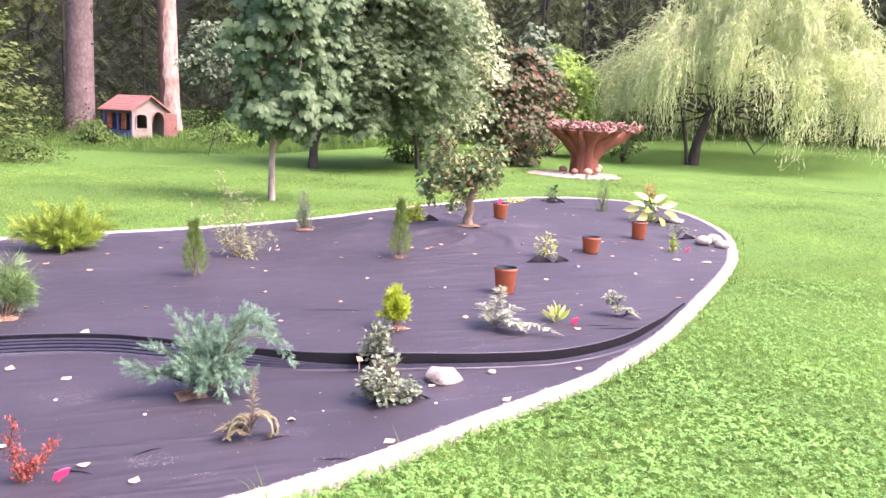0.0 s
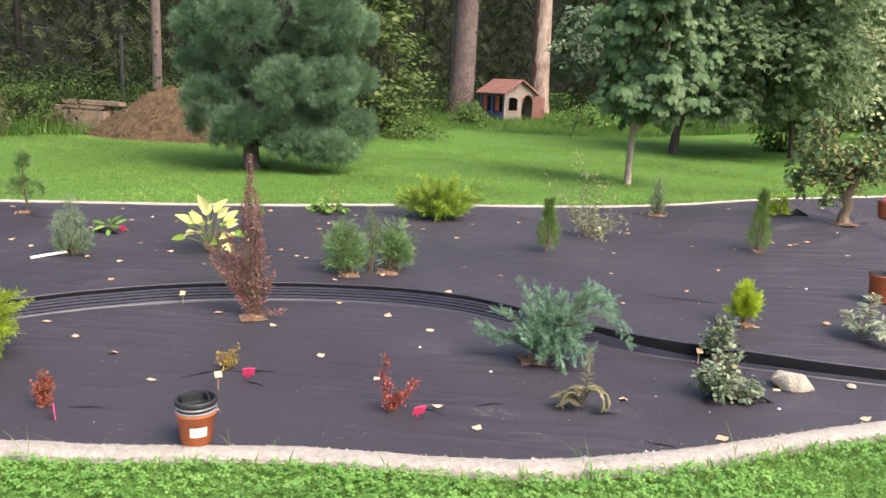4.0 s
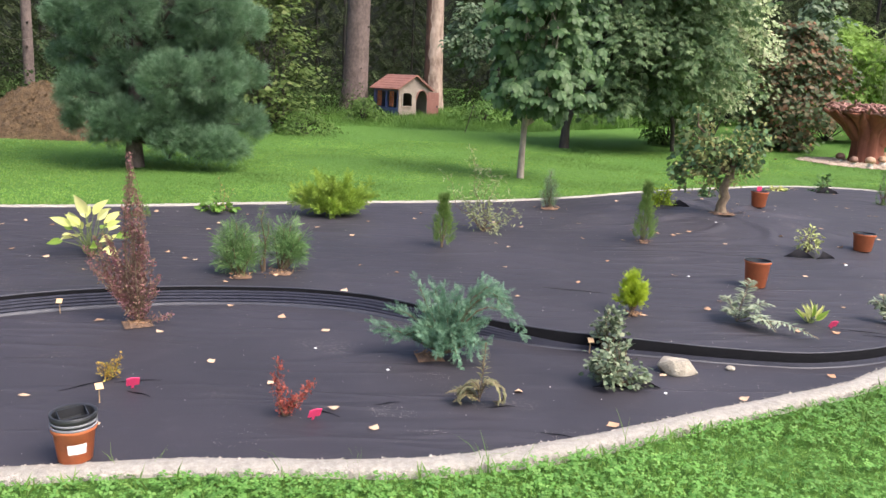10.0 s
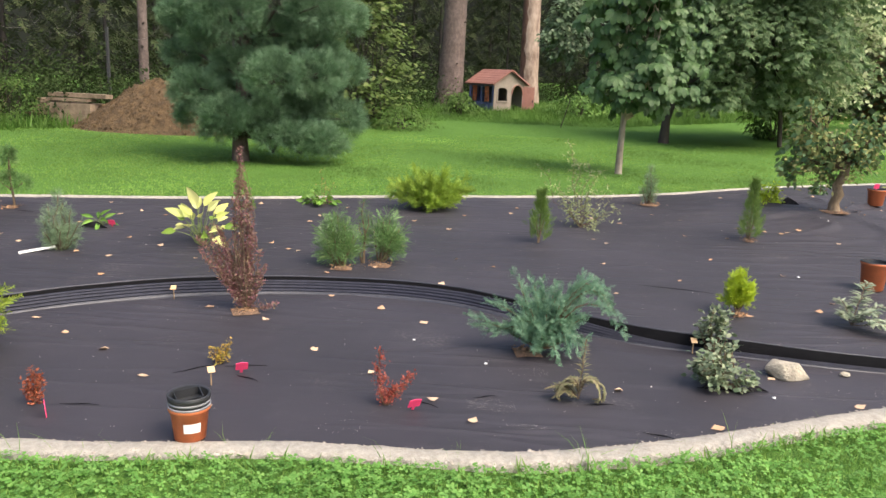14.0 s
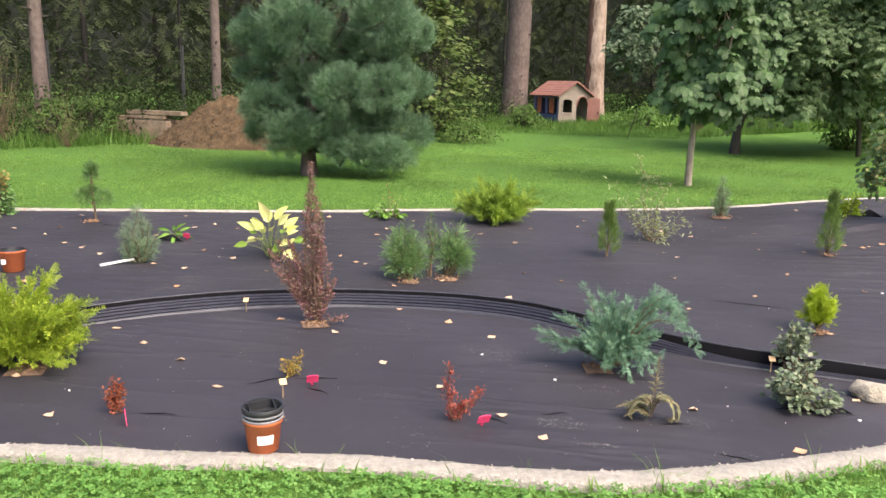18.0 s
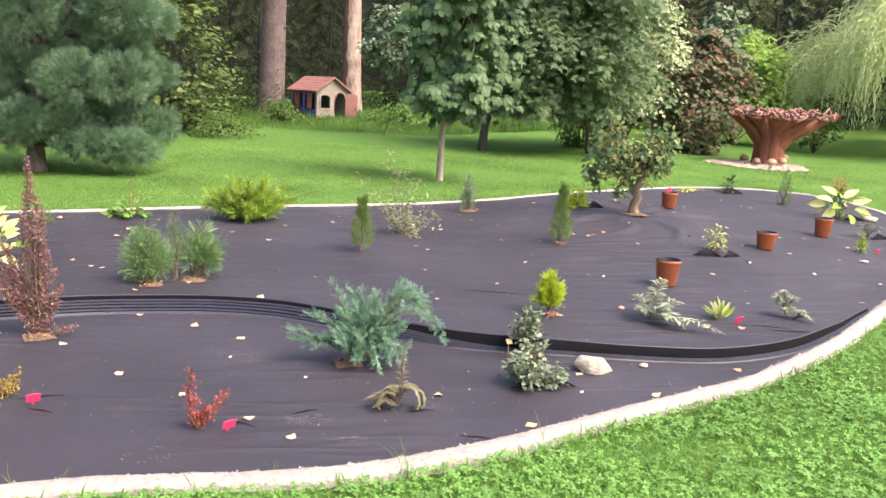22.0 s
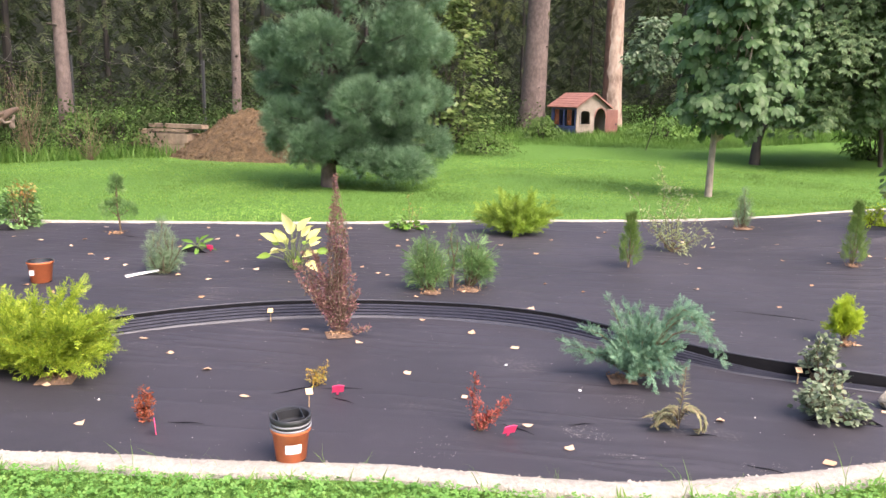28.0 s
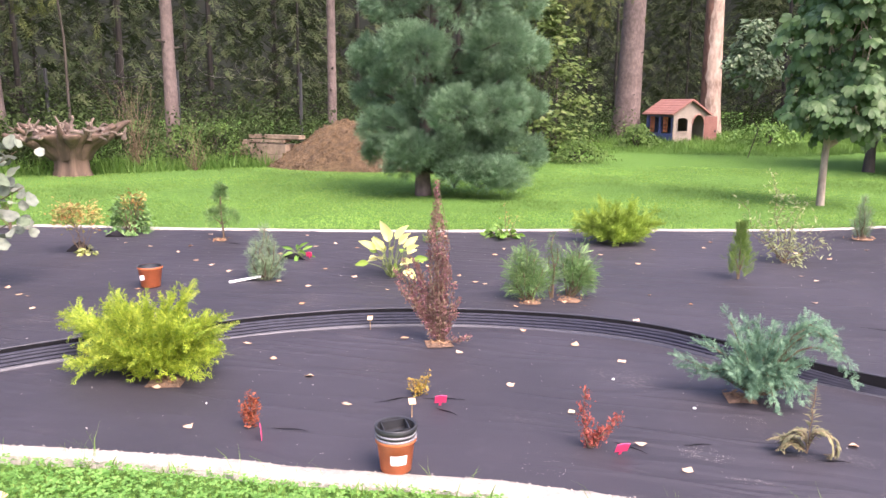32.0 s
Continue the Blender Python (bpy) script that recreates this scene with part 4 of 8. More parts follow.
def arch_stems(parent, ends, r, mat="stem"):
    """Stems that rise steeply from the base, then lean out to their ends."""
    t = np.linspace(0, 1, 7)
    for e in ends:
        p = np.c_[e[0] * t ** 1.7, e[1] * t ** 1.7, e[2] * t ** 0.75] + RNG.normal(size=(7, 3)) * 0.012 * np.sin(math.pi * t)[:, None] + RNG.normal(size=3) * [0.015, 0.015, 0]
        v, f = tube(p, np.linspace(r, r * 0.35, 7), 5)
        part("stem", mesh_of("stem", v, f[:, :4], M[mat], True), parent)


def dome_points(n, rx, ry, h, low=0.0, inner=0.35):
    """Points in a rounded mound, most of them near its skin, and the way out of it."""
    d = unit(RNG.normal(size=(n, 3)))
    d[:, 2] = np.abs(d[:, 2]) * 1.0 - low * RNG.random(n)
    d = unit(d)
    r = 1 - inner * RNG.random(n) ** 2
    lump = 1 + 0.16 * np.array([noise.noise(Vector(q) * 2.6 + Vector((rx * 9, h * 7, 1))) for q in d])
    p = d * (r * lump)[:, None] * np.array([rx, ry, h])
    p[:, 2] = np.maximum(p[:, 2], 0.01)
    return p, d


def soil_patch(x, y, r, label="patch of brown bark and soil in a cut of the membrane", turn=0.0, square=False):
    m = 4 if square else 9
    rim_r, r = r, (r if square else r * 0.62)
    vs = [(0, 0, 0.016)]
    for ring, h in ((0.6, 0.014), (1.0, 0.004)):
        for i in range(m * 2):
            a = math.tau * i / (m * 2)
            q = 1.0 / max(abs(math.cos(a)), abs(math.sin(a))) if square else 1 + 0.25 * noise.noise(Vector((x * 3 + math.cos(a), y * 3 + math.sin(a), 0)))
            vs.append((r * ring * q * math.cos(a), r * ring * q * math.sin(a), h + 0.006 * noise.noise(Vector((a * 3, x * 5, y * 5)))))
    w = m * 2
    fs = [[0, 1 + i, 1 + (i + 1) % w] for i in range(w)] + [[1 + i, 1 + w + i, 1 + w + (i + 1) % w, 1 + (i + 1) % w] for i in range(w)]
    ob = single("soil_patch", mesh_of("soil_patch", vs, fs, M["soil"]), base_of(x, y), label, "soil patch", turn=turn)
    # loose bark flakes on it
    k = 60 if square else 75
    q = RNG.normal(size=(k, 2)) * rim_r * (0.45 if square else 0.55)
    v, f = strew(*small_leaf(0.6), frames_along(np.c_[RNG.normal(size=(k, 2)), RNG.normal(size=k) * 0.25]), np.c_[q, np.full(k, 0.020)], RNG.uniform(0.008, 0.022, k))
    tagged(part("bark_mulch", mesh_of("bark_mulch", v, f, M["flake"]), ob), kind="stuff")
    return ob


def spray_bush(name, x, y, rx, ry, h, n, mat, label, category, size, group="", up=0.7, low=0.15, stem="stem", shape=None):
    """A conifer of feathery sprays: mound or column."""
    th = thing(name, base_of(x, y), label, category, group)
    p, d = dome_points(n, rx, ry, h, low)
    out = unit(d + np.array([0, 0, up]) + RNG.normal(size=(n, 3)) * 0.35)
    sz = size * RNG.uniform(0.6, 1.15, n)
    tips = p - out * (sz * 0.8)[:, None]
    v, f = strew(*(shape or FROND), frames_along(out), tips, sz)
    stems = [(*(q * 0.85),) for q in p[:14]]
    part("foliage", mesh_of("foliage", v, f, M[mat]), th)
    grow_stems(th, stems, 0.006 + 0.012 * rx, bend=0.05, mat=stem)
    return th


def juniper(name, x, y, rx, ry, h, branches, mat, label, size, extra=(), low=0.15, curl=0.35, stem="stem", category="juniper", group="", bare=0.22, sprig=None, rows=4, spread=0.62):
    """A spreading juniper: curved branches from one root, clothed with short sprays. extra: ends of longer shoots."""
    th = thing(name, base_of(x, y), label, category, group)
    ends = []
    for i in range(branches):
        a = i * 2.399 + RNG.uniform(-0.3, 0.3)
        el = math.asin(low + (1 - low) * ((i + 0.5) / branches) ** 0.9)
        k = RNG.uniform(0.58, 1.15)
        ends.append((math.cos(a) * math.cos(el) * rx * k, math.sin(a) * math.cos(el) * ry * k, 0.04 + math.sin(el) * h * k))
    ends += list(extra)
    sets, t = [], np.linspace(0, 1, 24)
    for j, e in enumerate(ends):
        rise = e[3] if len(e) > 3 else None
        e = np.array(e[:3])
        ln = np.linalg.norm(e)
        line_ = e * t[:, None] + np.c_[np.zeros((24, 2)), curl * ln * (np.sin(t * 2.6) * 0.55 - 0.28 * t ** 2) * (1 - e[2] / (ln + 1e-6) * 0.6)]
        if rise is not None:
            line_ = e * t[:, None] + np.c_[np.zeros((24, 2)), rise * np.sin(t * math.pi)]
        line_ = line_ + RNG.normal(size=3) * 0.02 * t[:, None]
        line_[:, 2] = np.maximum(line_[:, 2], 0.02)
        dr = unit(np.gradient(line_, axis=0))
        st = t > bare
        for q in range(rows):
            p = line_[st] + RNG.normal(size=(st.sum(), 3)) * 0.008
            d = unit(dr[st] * 0.9 + RNG.normal(size=(st.sum(), 3)) * spread + [0, 0, 0.15])
            sets.append(strew(*(sprig or PLUME), frames_along(d), p, size * RNG.uniform(0.65, 1.2, st.sum()) * (1.1 - 0.35 * t[st])))
        if j % 3 == 0 or j >= branches:
            v, f = tube(line_[::4], np.linspace(0.007, 0.002, 6), 5)
            part("branch", mesh_of("branch", v, f[:, :4], M[stem], True), th)
    v, f = merge(*sets)
    part("foliage", mesh_of("foliage", v, f, M[mat]), th)
    return th


def column_conifer(name, x, y, r, h, n, mat, label, size, group=""):
    """A narrow upright conifer with a ragged outline."""
    th = thing(name, base_of(x, y), label, "thuja", group)
    u = RNG.random(n) ** 0.85
    a = RNG.uniform(0, math.tau, n)
    ragged = np.array([noise.noise(Vector((math.cos(q) * 1.6, math.sin(q) * 1.6, w * 6 + x))) for q, w in zip(a, u)])
    rr_ = r * (0.55 + 0.6 * np.sin(np.clip(u * 1.25 + 0.25, 0, 1) * math.pi) ** 0.8) * (1 - u ** 3) * (1 + 0.45 * ragged) * RNG.uniform(0.45, 1.0, n)
    p = np.c_[np.cos(a) * rr_, np.sin(a) * rr_, 0.02 + u * (h - size * 0.7)]
    d = unit(np.c_[np.cos(a) * 0.55, np.sin(a) * 0.55, np.ones(n)] + RNG.normal(size=(n, 3)) * 0.25)
    v, f = strew(*FROND, frames_along(d), p, size * RNG.uniform(0.6, 1.25, n))
    part("foliage", mesh_of("foliage", v, f, M[mat]), th)
    grow_stems(th, [(0, 0, h * 0.85), (r * 0.5, 0, h * 0.5), (-r * 0.5, 0, h * 0.45)], 0.008, bend=0.02)
    return th


def shoot_pine(name, x, y, shoots, mat, label, category, size, group="", per=26, start=0.3):
    """A young pine or spruce: shoots set all round with needles."""
    th = thing(name, base_of(x, y), label, category, group)
    sets = []
    for e in shoots:
        ln = bent((e[0] * 0.25, e[1] * 0.25, 0.0), e, 0.04, 6)
        n = max(8, int(per * np.linalg.norm(e) / 0.3))
        t = start + (1 - start) * RNG.random(n)
        p = np.stack([np.interp(t, np.linspace(0, 1, 6), ln[:, k]) for k in range(3)], 1)
        d = unit(np.array(e) / np.linalg.norm(e) * 0.7 + RNG.normal(size=(n, 3)) * 0.7)
        sets.append(strew(*FINE, frames_along(d), p, size * RNG.uniform(0.75, 1.15, n)))
        v, f = tube(ln, np.linspace(0.008, 0.003, 6), 5)
        part("shoot", mesh_of("shoot", v, f[:, :4], M["stem"], True), th)
    v, f = merge(*sets)
    part("needles", mesh_of("needles", v, f, M[mat]), th)
    return th


def tuft_bush(name, x, y, blobs, mat, label, category, size, per=70, group="", stem="stem"):
    """Pines and spruces of needle tufts, gathered on branch ends. blobs: x, y, z, r in the plant's own frame."""
    th = thing(name, base_of(x, y), label, category, group)
    sets, ends = [], []
    for bx, by, bz, br in blobs:
        n = max(10, int(per))
        d = unit(RNG.normal(size=(n, 3)) + [0, 0, 0.25])
        r = br * (1 - 0.5 * RNG.random(n) ** 2)
        p = np.array([bx, by, bz]) + d * r[:, None]
        sets.append(strew(*TUFT, frames_along(unit(d + [0, 0, 0.35])), p - d * size * 0.6, size * RNG.uniform(0.8, 1.2, n)))
        ends.append((bx, by, bz))
    v, f = merge(*sets)
    part("needles", mesh_of("needles", v, f, M[mat]), th)
    grow_stems(th, ends[:1], 0.012, bend=0.02, mat=stem)
    grow_stems(th, ends[1:], 0.006, (0, 0, 0.16), bend=0.04, mat=stem)
    return th


def leaf_bush(name, x, y, rx, ry, h, n, mat, label, category, size, stems=9, group="", shape=None, low=0.0, lift=0.0, stem="stem", stem_r=0.006, clumps=0, hang=0.25, loose=0.12, inner=0.55):
    """A leafy shrub: crooked stems from the base, leaves in clumps along them."""
    th = thing(name, base_of(x, y), label, category, group)
    tips, _ = dome_points(max(stems, clumps or stems), rx * 0.85, ry * 0.85, h * 0.9 - lift, low)
    tips[:, 2] += lift
    k = RNG.integers(0, len(tips), n)
    t = 1 - inner * RNG.random(n) ** 1.6
    p = tips[k] * t[:, None]
    if lift:
        p[:, 2] = np.maximum(p[:, 2], lift * RNG.uniform(0.8, 1.2, n))
    p = p + RNG.normal(size=(n, 3)) * loose * np.array([rx, ry, h * 0.6])
    p[:, 2] = np.maximum(p[:, 2], 0.012)
    d = unit(p * np.array([1, 1, 0.3]) + RNG.normal(size=(n, 3)) * 0.25 * rx + np.array([0, 0, -hang * rx]))
    v, f = strew(*(shape or LEAF), frames_along(d, RNG.normal(size=n) * 0.6, (0, 0, 1)), p, size * RNG.uniform(0.6, 1.2, n))
    part("leaves", mesh_of("leaves", v, f, M[mat]), th)
    grow_stems(th, tips[:stems], stem_r, mat=stem)
    return th


def round_leaf():
    """A broad, slightly cupped, heart-shaped leaf."""
    a = np.linspace(0, math.tau, 12, endpoint=False)
    r = 0.5 + 0.05 * np.cos(a * 3) + 0.03 * np.cos(a * 7)
    v = np.c_[np.sin(a) * r * 0.92, 0.07 * np.cos(a * 2) + 0.04 * np.sin(a * 5), 0.5 - np.cos(a) * r]
    v[0, 2] += 0.1
    v = np.r_[v, [[0, -0.06, 0.5]]]
    return v, np.array([(12, i, (i + 1) % 12) for i in range(12)])


def lay_leaves(parent, shape, turns, places, sizes, mat, name="leaf", most=300):
    """The first leaves as parts of their own on one mesh, the rest joined."""
    me = mesh_of(name, *shape, M[mat])
    for q, p, s in zip(turns[:most], places[:most], sizes[:most]):
        o = part(name, me, parent)
        o.matrix_basis = Matrix.Translation(p) @ Matrix(q.tolist()).to_4x4() @ Matrix.Diagonal((s, s, s, 1))
    if len(places) > most:
        v, f = strew(*shape, turns[most:], places[most:], sizes[most:])
        tagged(part("crown", mesh_of("crown", v, f, M[mat]), parent), kind="stuff")


def spike_bush(name, x, y, spikes, mat, label, category, leaf, per, group="", stem="stem", shape=SMALL, spread=0.9):
    """Upright shoots set closely with small leaves. spikes: end x, y, z of each shoot."""
    th = thing(name, base_of(x, y), label, category, group)
    sets = []
    for e in spikes:
        ln = bent((0, 0, 0), e, 0.022, 7)
        n = int(per * np.linalg.norm(e))
        t = 0.12 + 0.88 * RNG.random(n)
        p = np.stack([np.interp(t, np.linspace(0, 1, 7), ln[:, k]) for k in range(3)], 1)
        p = p + RNG.normal(size=(n, 3)) * leaf * spread * (1.15 - 0.6 * t)[:, None]
        d = unit(RNG.normal(size=(n, 3)) + np.array([0, 0, 0.5]))
        sets.append(strew(*shape, frames_along(d), p, leaf * RNG.uniform(0.6, 1.15, n)))
    v, f = merge(*sets)
    part("leaves", mesh_of("leaves", v, f, M[mat]), th)
    grow_stems(th, spikes, 0.0034, bend=0.05, mat=stem)
    return th


def hosta_leaf():
    """A broad pointed leaf with a fold along its midrib and a curl at the tip."""
    vs, fs = [], []
    prof = [(0, 0.03), (0.12, 0.50), (0.3, 0.76), (0.5, 0.76), (0.7, 0.56), (0.87, 0.27), (1.0, 0.01)]
    for z, w in prof:
        drop = -0.30 * z * z
        vs += [(-w / 2, drop + 0.10 * w, z), (-w / 4, drop - 0.005, z), (0, drop - 0.03, z), (w / 4, drop - 0.005, z), (w / 2, drop + 0.10 * w, z)]
    for i in range(len(prof) - 1):
        for j in range(4):
            a = i * 5 + j
            fs.append((a, a + 1, a + 6, a + 5))
    return np.array(vs), np.array(fs)


HOSTA = hosta_leaf()


def hosta(name, x, y, r, h, leaves, mat, label, size, group="", mats=None, slim=1.0, rise=1.5):
    th = thing(name, base_of(x, y), label, "hosta", group)
    ends = []
    for i in range(leaves):
        a = i * 2.4 + RNG.uniform(-0.3, 0.3)
        u = (i + 0.5) / leaves
        e = np.array([math.cos(a) * r * 0.55 * math.sqrt(u), math.sin(a) * r * 0.55 * math.sqrt(u), h * (0.85 - 0.6 * u) * RNG.uniform(0.8, 1.1)])
        d = unit(np.array([[math.cos(a), math.sin(a), rise - 1.6 * u]]))
        s = size * RNG.uniform(0.75, 1.15)
        v, f = strew(*HOSTA, frames_along(d, RNG.normal(size=1) * 0.3, (0, -0.9, 1)), e[None], np.array([[s * slim, s, s]]))
        part("leaf", mesh_of("leaf", v, f, M[(mats or [mat])[i % len(mats or [mat])]], True), th)
        ends.append(tuple(e))
    grow_stems(th, ends, 0.006, mat="greenstem", name="stalk")
    return th


def fern(name, x, y, fronds, mat, label, size=0.05, group="", stem="stem", loops=()):
    """Arching fronds with paired leaflets. fronds: end x, y, z and the rise of the arch."""
    th = thing(name, base_of(x, y), label, "fern", group)
    lines_ = [bent((0, 0, 0.01), (ex, ey, ez), 0.012, 34, rise) for ex, ey, ez, rise in fronds]
    for way, rad, hgt, stop in loops:
        a = np.linspace(math.pi, math.pi - stop, 34)
        lines_.append(np.c_[(rad + rad * np.cos(a)) * math.cos(way), (rad + rad * np.cos(a)) * math.sin(way), 0.02 + hgt * (0.35 + np.sin(a)) * np.clip(np.linspace(0, 6, 34), 0, 1)])
    for ln in lines_:
        ln[:, 2] = np.maximum(ln[:, 2], 0.012)
        t = np.linspace(0, 1, 34)
        d = unit(np.gradient(ln, axis=0))
        s = unit(np.cross(d, [0, 0, 1.0]))
        w = size * np.sin(math.pi * np.clip(0.15 + t * 0.85, 0, 1)) ** 0.8 + 0.006
        keep = t > 0.12
        sets = []
        for sg in (-1, 1):
            dd = unit(s[keep] * sg + d[keep] * 0.45 + RNG.normal(size=(keep.sum(), 3)) * 0.12)
            sets.append(strew(*leaf_shape(0.25, 0.03, 0.1), frames_along(dd, None, (0, 0, 1)), ln[keep], w[keep] * RNG.uniform(0.8, 1.15, keep.sum())))
        v, f = merge(*sets)
        fr = part("frond", mesh_of("frond", v, f, M[mat]), th)
        tv, tf = tube(ln[::3], 0.0025, 4)
        part("rib", mesh_of("rib", tv, tf[:, :4], M[stem]), fr)
    return th


# --- gold and blue junipers ---
juniper("gold_juniper", -2.62, 3.34, 0.41, 0.27, 0.27, 74, "gold", "spreading golden-yellow juniper growing through the membrane", 0.145,
        [(-0.48, 0.0, 0.20), (0.16, 0.05, 0.40), (0.36, 0.0, 0.31), (-0.36, -0.08, 0.30), (-0.22, 0.05, 0.33), (0.30, -0.08, 0.24), (0.37, 0.08, 0.22)], low=0.2, curl=0.18, rows=2, sprig=FEATHER, spread=0.36)
soil_patch(-2.47, 3.26, 0.085, square=True, turn=20)
juniper("gold_juniper", -0.57, 7.60, 0.37, 0.28, 0.29, 50, "golddim", "rounded yellow-green juniper beside the far kerb", 0.12,
        [(-0.18, 0, 0.38), (0.13, 0, 0.36), (0.36, 0, 0.30), (-0.34, 0, 0.28), (0.0, -0.1, 0.36), (-0.38, -0.05, 0.2), (0.38, -0.05, 0.18)], low=0.2, curl=0.15, rows=3, sprig=FEATHER, spread=0.45)
juniper("blue_juniper", 0.31, 3.86, 0.20, 0.17, 0.28, 44, "blue", "spreading silver-blue juniper with arching shoots", 0.058,
        [(-0.40, -0.03, 0.20, 0.02), (-0.34, 0.05, 0.12, 0.05), (-0.30, 0.0, 0.22, 0.06), (-0.28, 0.02, 0.09, 0.07), (-0.12, 0.0, 0.39, 0.02), (-0.09, 0.04, 0.36, 0.04), (0.0, 0.05, 0.36, 0.03), (0.05, -0.02, 0.34, 0.05),
         (0.17, 0.03, 0.40, 0.04), (0.24, 0.0, 0.36, 0.10), (0.30, 0.03, 0.26, 0.20), (0.35, -0.02, 0.22, 0.24), (0.40, 0.0, 0.15, 0.30), (0.41, 0.04, 0.12, 0.28), (0.27, -0.08, 0.28, 0.12), (0.30, 0.08, 0.31, 0.12),
         (0.12, -0.14, 0.06, 0.12), (0.05, -0.16, 0.05, 0.10), (-0.03, -0.12, 0.10, 0.10), (-0.2, -0.04, 0.10, 0.08), (0.19, -0.1, 0.08, 0.12), (0.02, -0.12, 0.14, 0.08), (0.13, -0.08, 0.2, 0.1), (-0.12, -0.08, 0.16, 0.08)],
        curl=0.3, low=0.2, bare=0.3, spread=0.5, sprig=TRESS, rows=4)
soil_patch(0.23, 3.84, 0.068, square=True, turn=10)

# --- columns and globes of thuja ---
for cx, cy, h, r in ((0.44, 6.50, 0.45, 0.075), (2.26, 6.79, 0.53, 0.078)):
    column_conifer("thuja", cx, cy, r, h, 640, "thuja", "slim green column thuja planted in the membrane", 0.068, "young thujas")
soil_patch(2.26, 6.75, 0.07)
juniper("globe_thuja", 1.56, 4.76, 0.115, 0.115, 0.235, 54, "globe", "bright lime-yellow thuja with brown lower twigs", 0.042, low=0.42, curl=0.35, category="thuja", bare=0.5, rows=5)
soil_patch(1.56, 4.72, 0.05)
spray_bush("globe_thuja", -2.29, 7.22, 0.10, 0.10, 0.17, 120, "thuja", "small round green thuja near the far kerb", "thuja", 0.05, up=0.8)
spray_bush("thuja", 6.39, 9.79, 0.10, 0.10, 0.50, 130, "mugo", "thin dark green young conifer in a cut of the membrane", "conifer", 0.09, up=1.8)
spray_bush("conifer_shrub", -7.28, 4.75, 0.20, 0.20, 0.5, 260, "golddim", "soft green conifer shrub at the bed's end", "conifer", 0.1, up=1.0)

# --- pines and spruces ---
shoot_pine("mugo_pine", -1.03, 5.43, [(-0.13, 0, 0.24), (-0.08, 0.02, 0.33), (-0.15, 0.03, 0.16), (0.02, 0, 0.30), (-0.04, -0.06, 0.20), (0.08, 0.02, 0.22), (-0.1, -0.05, 0.12), (0.0, 0.07, 0.27), (0.07, -0.04, 0.14), (-0.04, 0.03, 0.36)], "mugo", "bushy green mountain pine on a patch of bark", "pine", 0.11, "mountain pines", per=15, start=0.35)
shoot_pine("mugo_pine", -0.78, 5.60, [(0.07, 0, 0.32), (0.14, 0, 0.24), (-0.05, 0, 0.24), (0.03, -0.05, 0.18), (0.14, 0.02, 0.14), (0.0, 0.05, 0.20), (0.08, 0.05, 0.28), (0.02, 0, 0.3), (0.1, -0.05, 0.2)], "mugo", "bushy green mountain pine on a patch of bark", "pine", 0.11, "mountain pines", per=15, start=0.35)
shoot_pine("mugo_pine", -0.89, 5.52, [(0, 0, 0.46), (0.03, 0, 0.36), (-0.03, 0, 0.30)], "mugo", "thin young pine shoot between two bushy pines", "pine", 0.05, per=16)
soil_patch(-0.75, 5.47, 0.12)
soil_patch(-1.0, 5.33, 0.10)
shoot_pine("dwarf_spruce", -3.11, 5.44, [(0, 0, 0.40), (-0.08, 0, 0.31), (0.09, 0, 0.29), (-0.14, 0.02, 0.2), (0.14, 0, 0.19), (0, -0.08, 0.26), (0, 0.08, 0.25), (-0.14, 0, 0.11), (0.13, 0, 0.10), (0.06, -0.1, 0.15), (-0.06, -0.1, 0.14), (0.02, 0.03, 0.34)], "spruceblue", "small grey-green dwarf spruce with a white stick at its foot", "spruce", 0.062, per=24, start=0.15)
tuft_bush("dwarf_pine", -4.28, 6.74, [(0, 0, 0.5, 0.06), (0, 0, 0.43, 0.08), (-0.10, 0, 0.24, 0.08), (0.11, 0, 0.23, 0.09), (0, 0, 0.28, 0.07)], "mugo", "small grafted pine on a thin bare stem", "pine", 0.055, 40)
soil_patch(-4.28, 6.72, 0.09)
shoot_pine("dwarf_spruce", 1.67, 8.18, [(0, 0, 0.40), (-0.04, 0, 0.30), (0.05, 0, 0.28), (-0.08, 0, 0.18), (0.08, 0, 0.17), (0, -0.05, 0.22), (0.02, 0.05, 0.24)], "spruceblue", "slim blue-grey young spruce by the far kerb", "spruce", 0.05, per=36, start=0.2)
soil_patch(1.67, 8.15, 0.13, "patch of reddish bark round a young spruce")

# --- barberries ---
spike_bush("purple_barberry", -1.355, 4.27, [(-0.03, 0, 0.94), (-0.04, 0.01, 0.88), (-0.02, -0.01, 0.82), (-0.06, 0.01, 0.76), (0.0, 0, 0.74), (-0.07, 0, 0.64), (0.02, 0.01, 0.62), (0.03, -0.02, 0.52), (-0.08, 0.01, 0.54), (0.05, 0, 0.44),
           (-0.04, 0.02, 0.56), (0.08, 0, 0.36), (0.11, 0, 0.27), (0.10, -0.02, 0.20), (-0.29, 0, 0.42), (-0.24, 0.02, 0.47), (-0.18, 0, 0.50), (-0.27, -0.02, 0.35), (-0.21, 0, 0.40), (-0.15, 0.02, 0.44), (-0.12, -0.02, 0.38),
           (-0.20, -0.02, 0.29), (-0.10, 0, 0.30), (-0.25, 0.01, 0.39), (-0.06, -0.02, 0.36), (-0.13, 0, 0.24), (-0.16, 0.01, 0.47), (0.18, -0.02, 0.06)],
           "barberry", "upright purple-leaved barberry with one tall shoot", "barberry", 0.0165, 660, spread=0.78)
soil_patch(-1.36, 4.24, 0.075, square=True, turn=25)
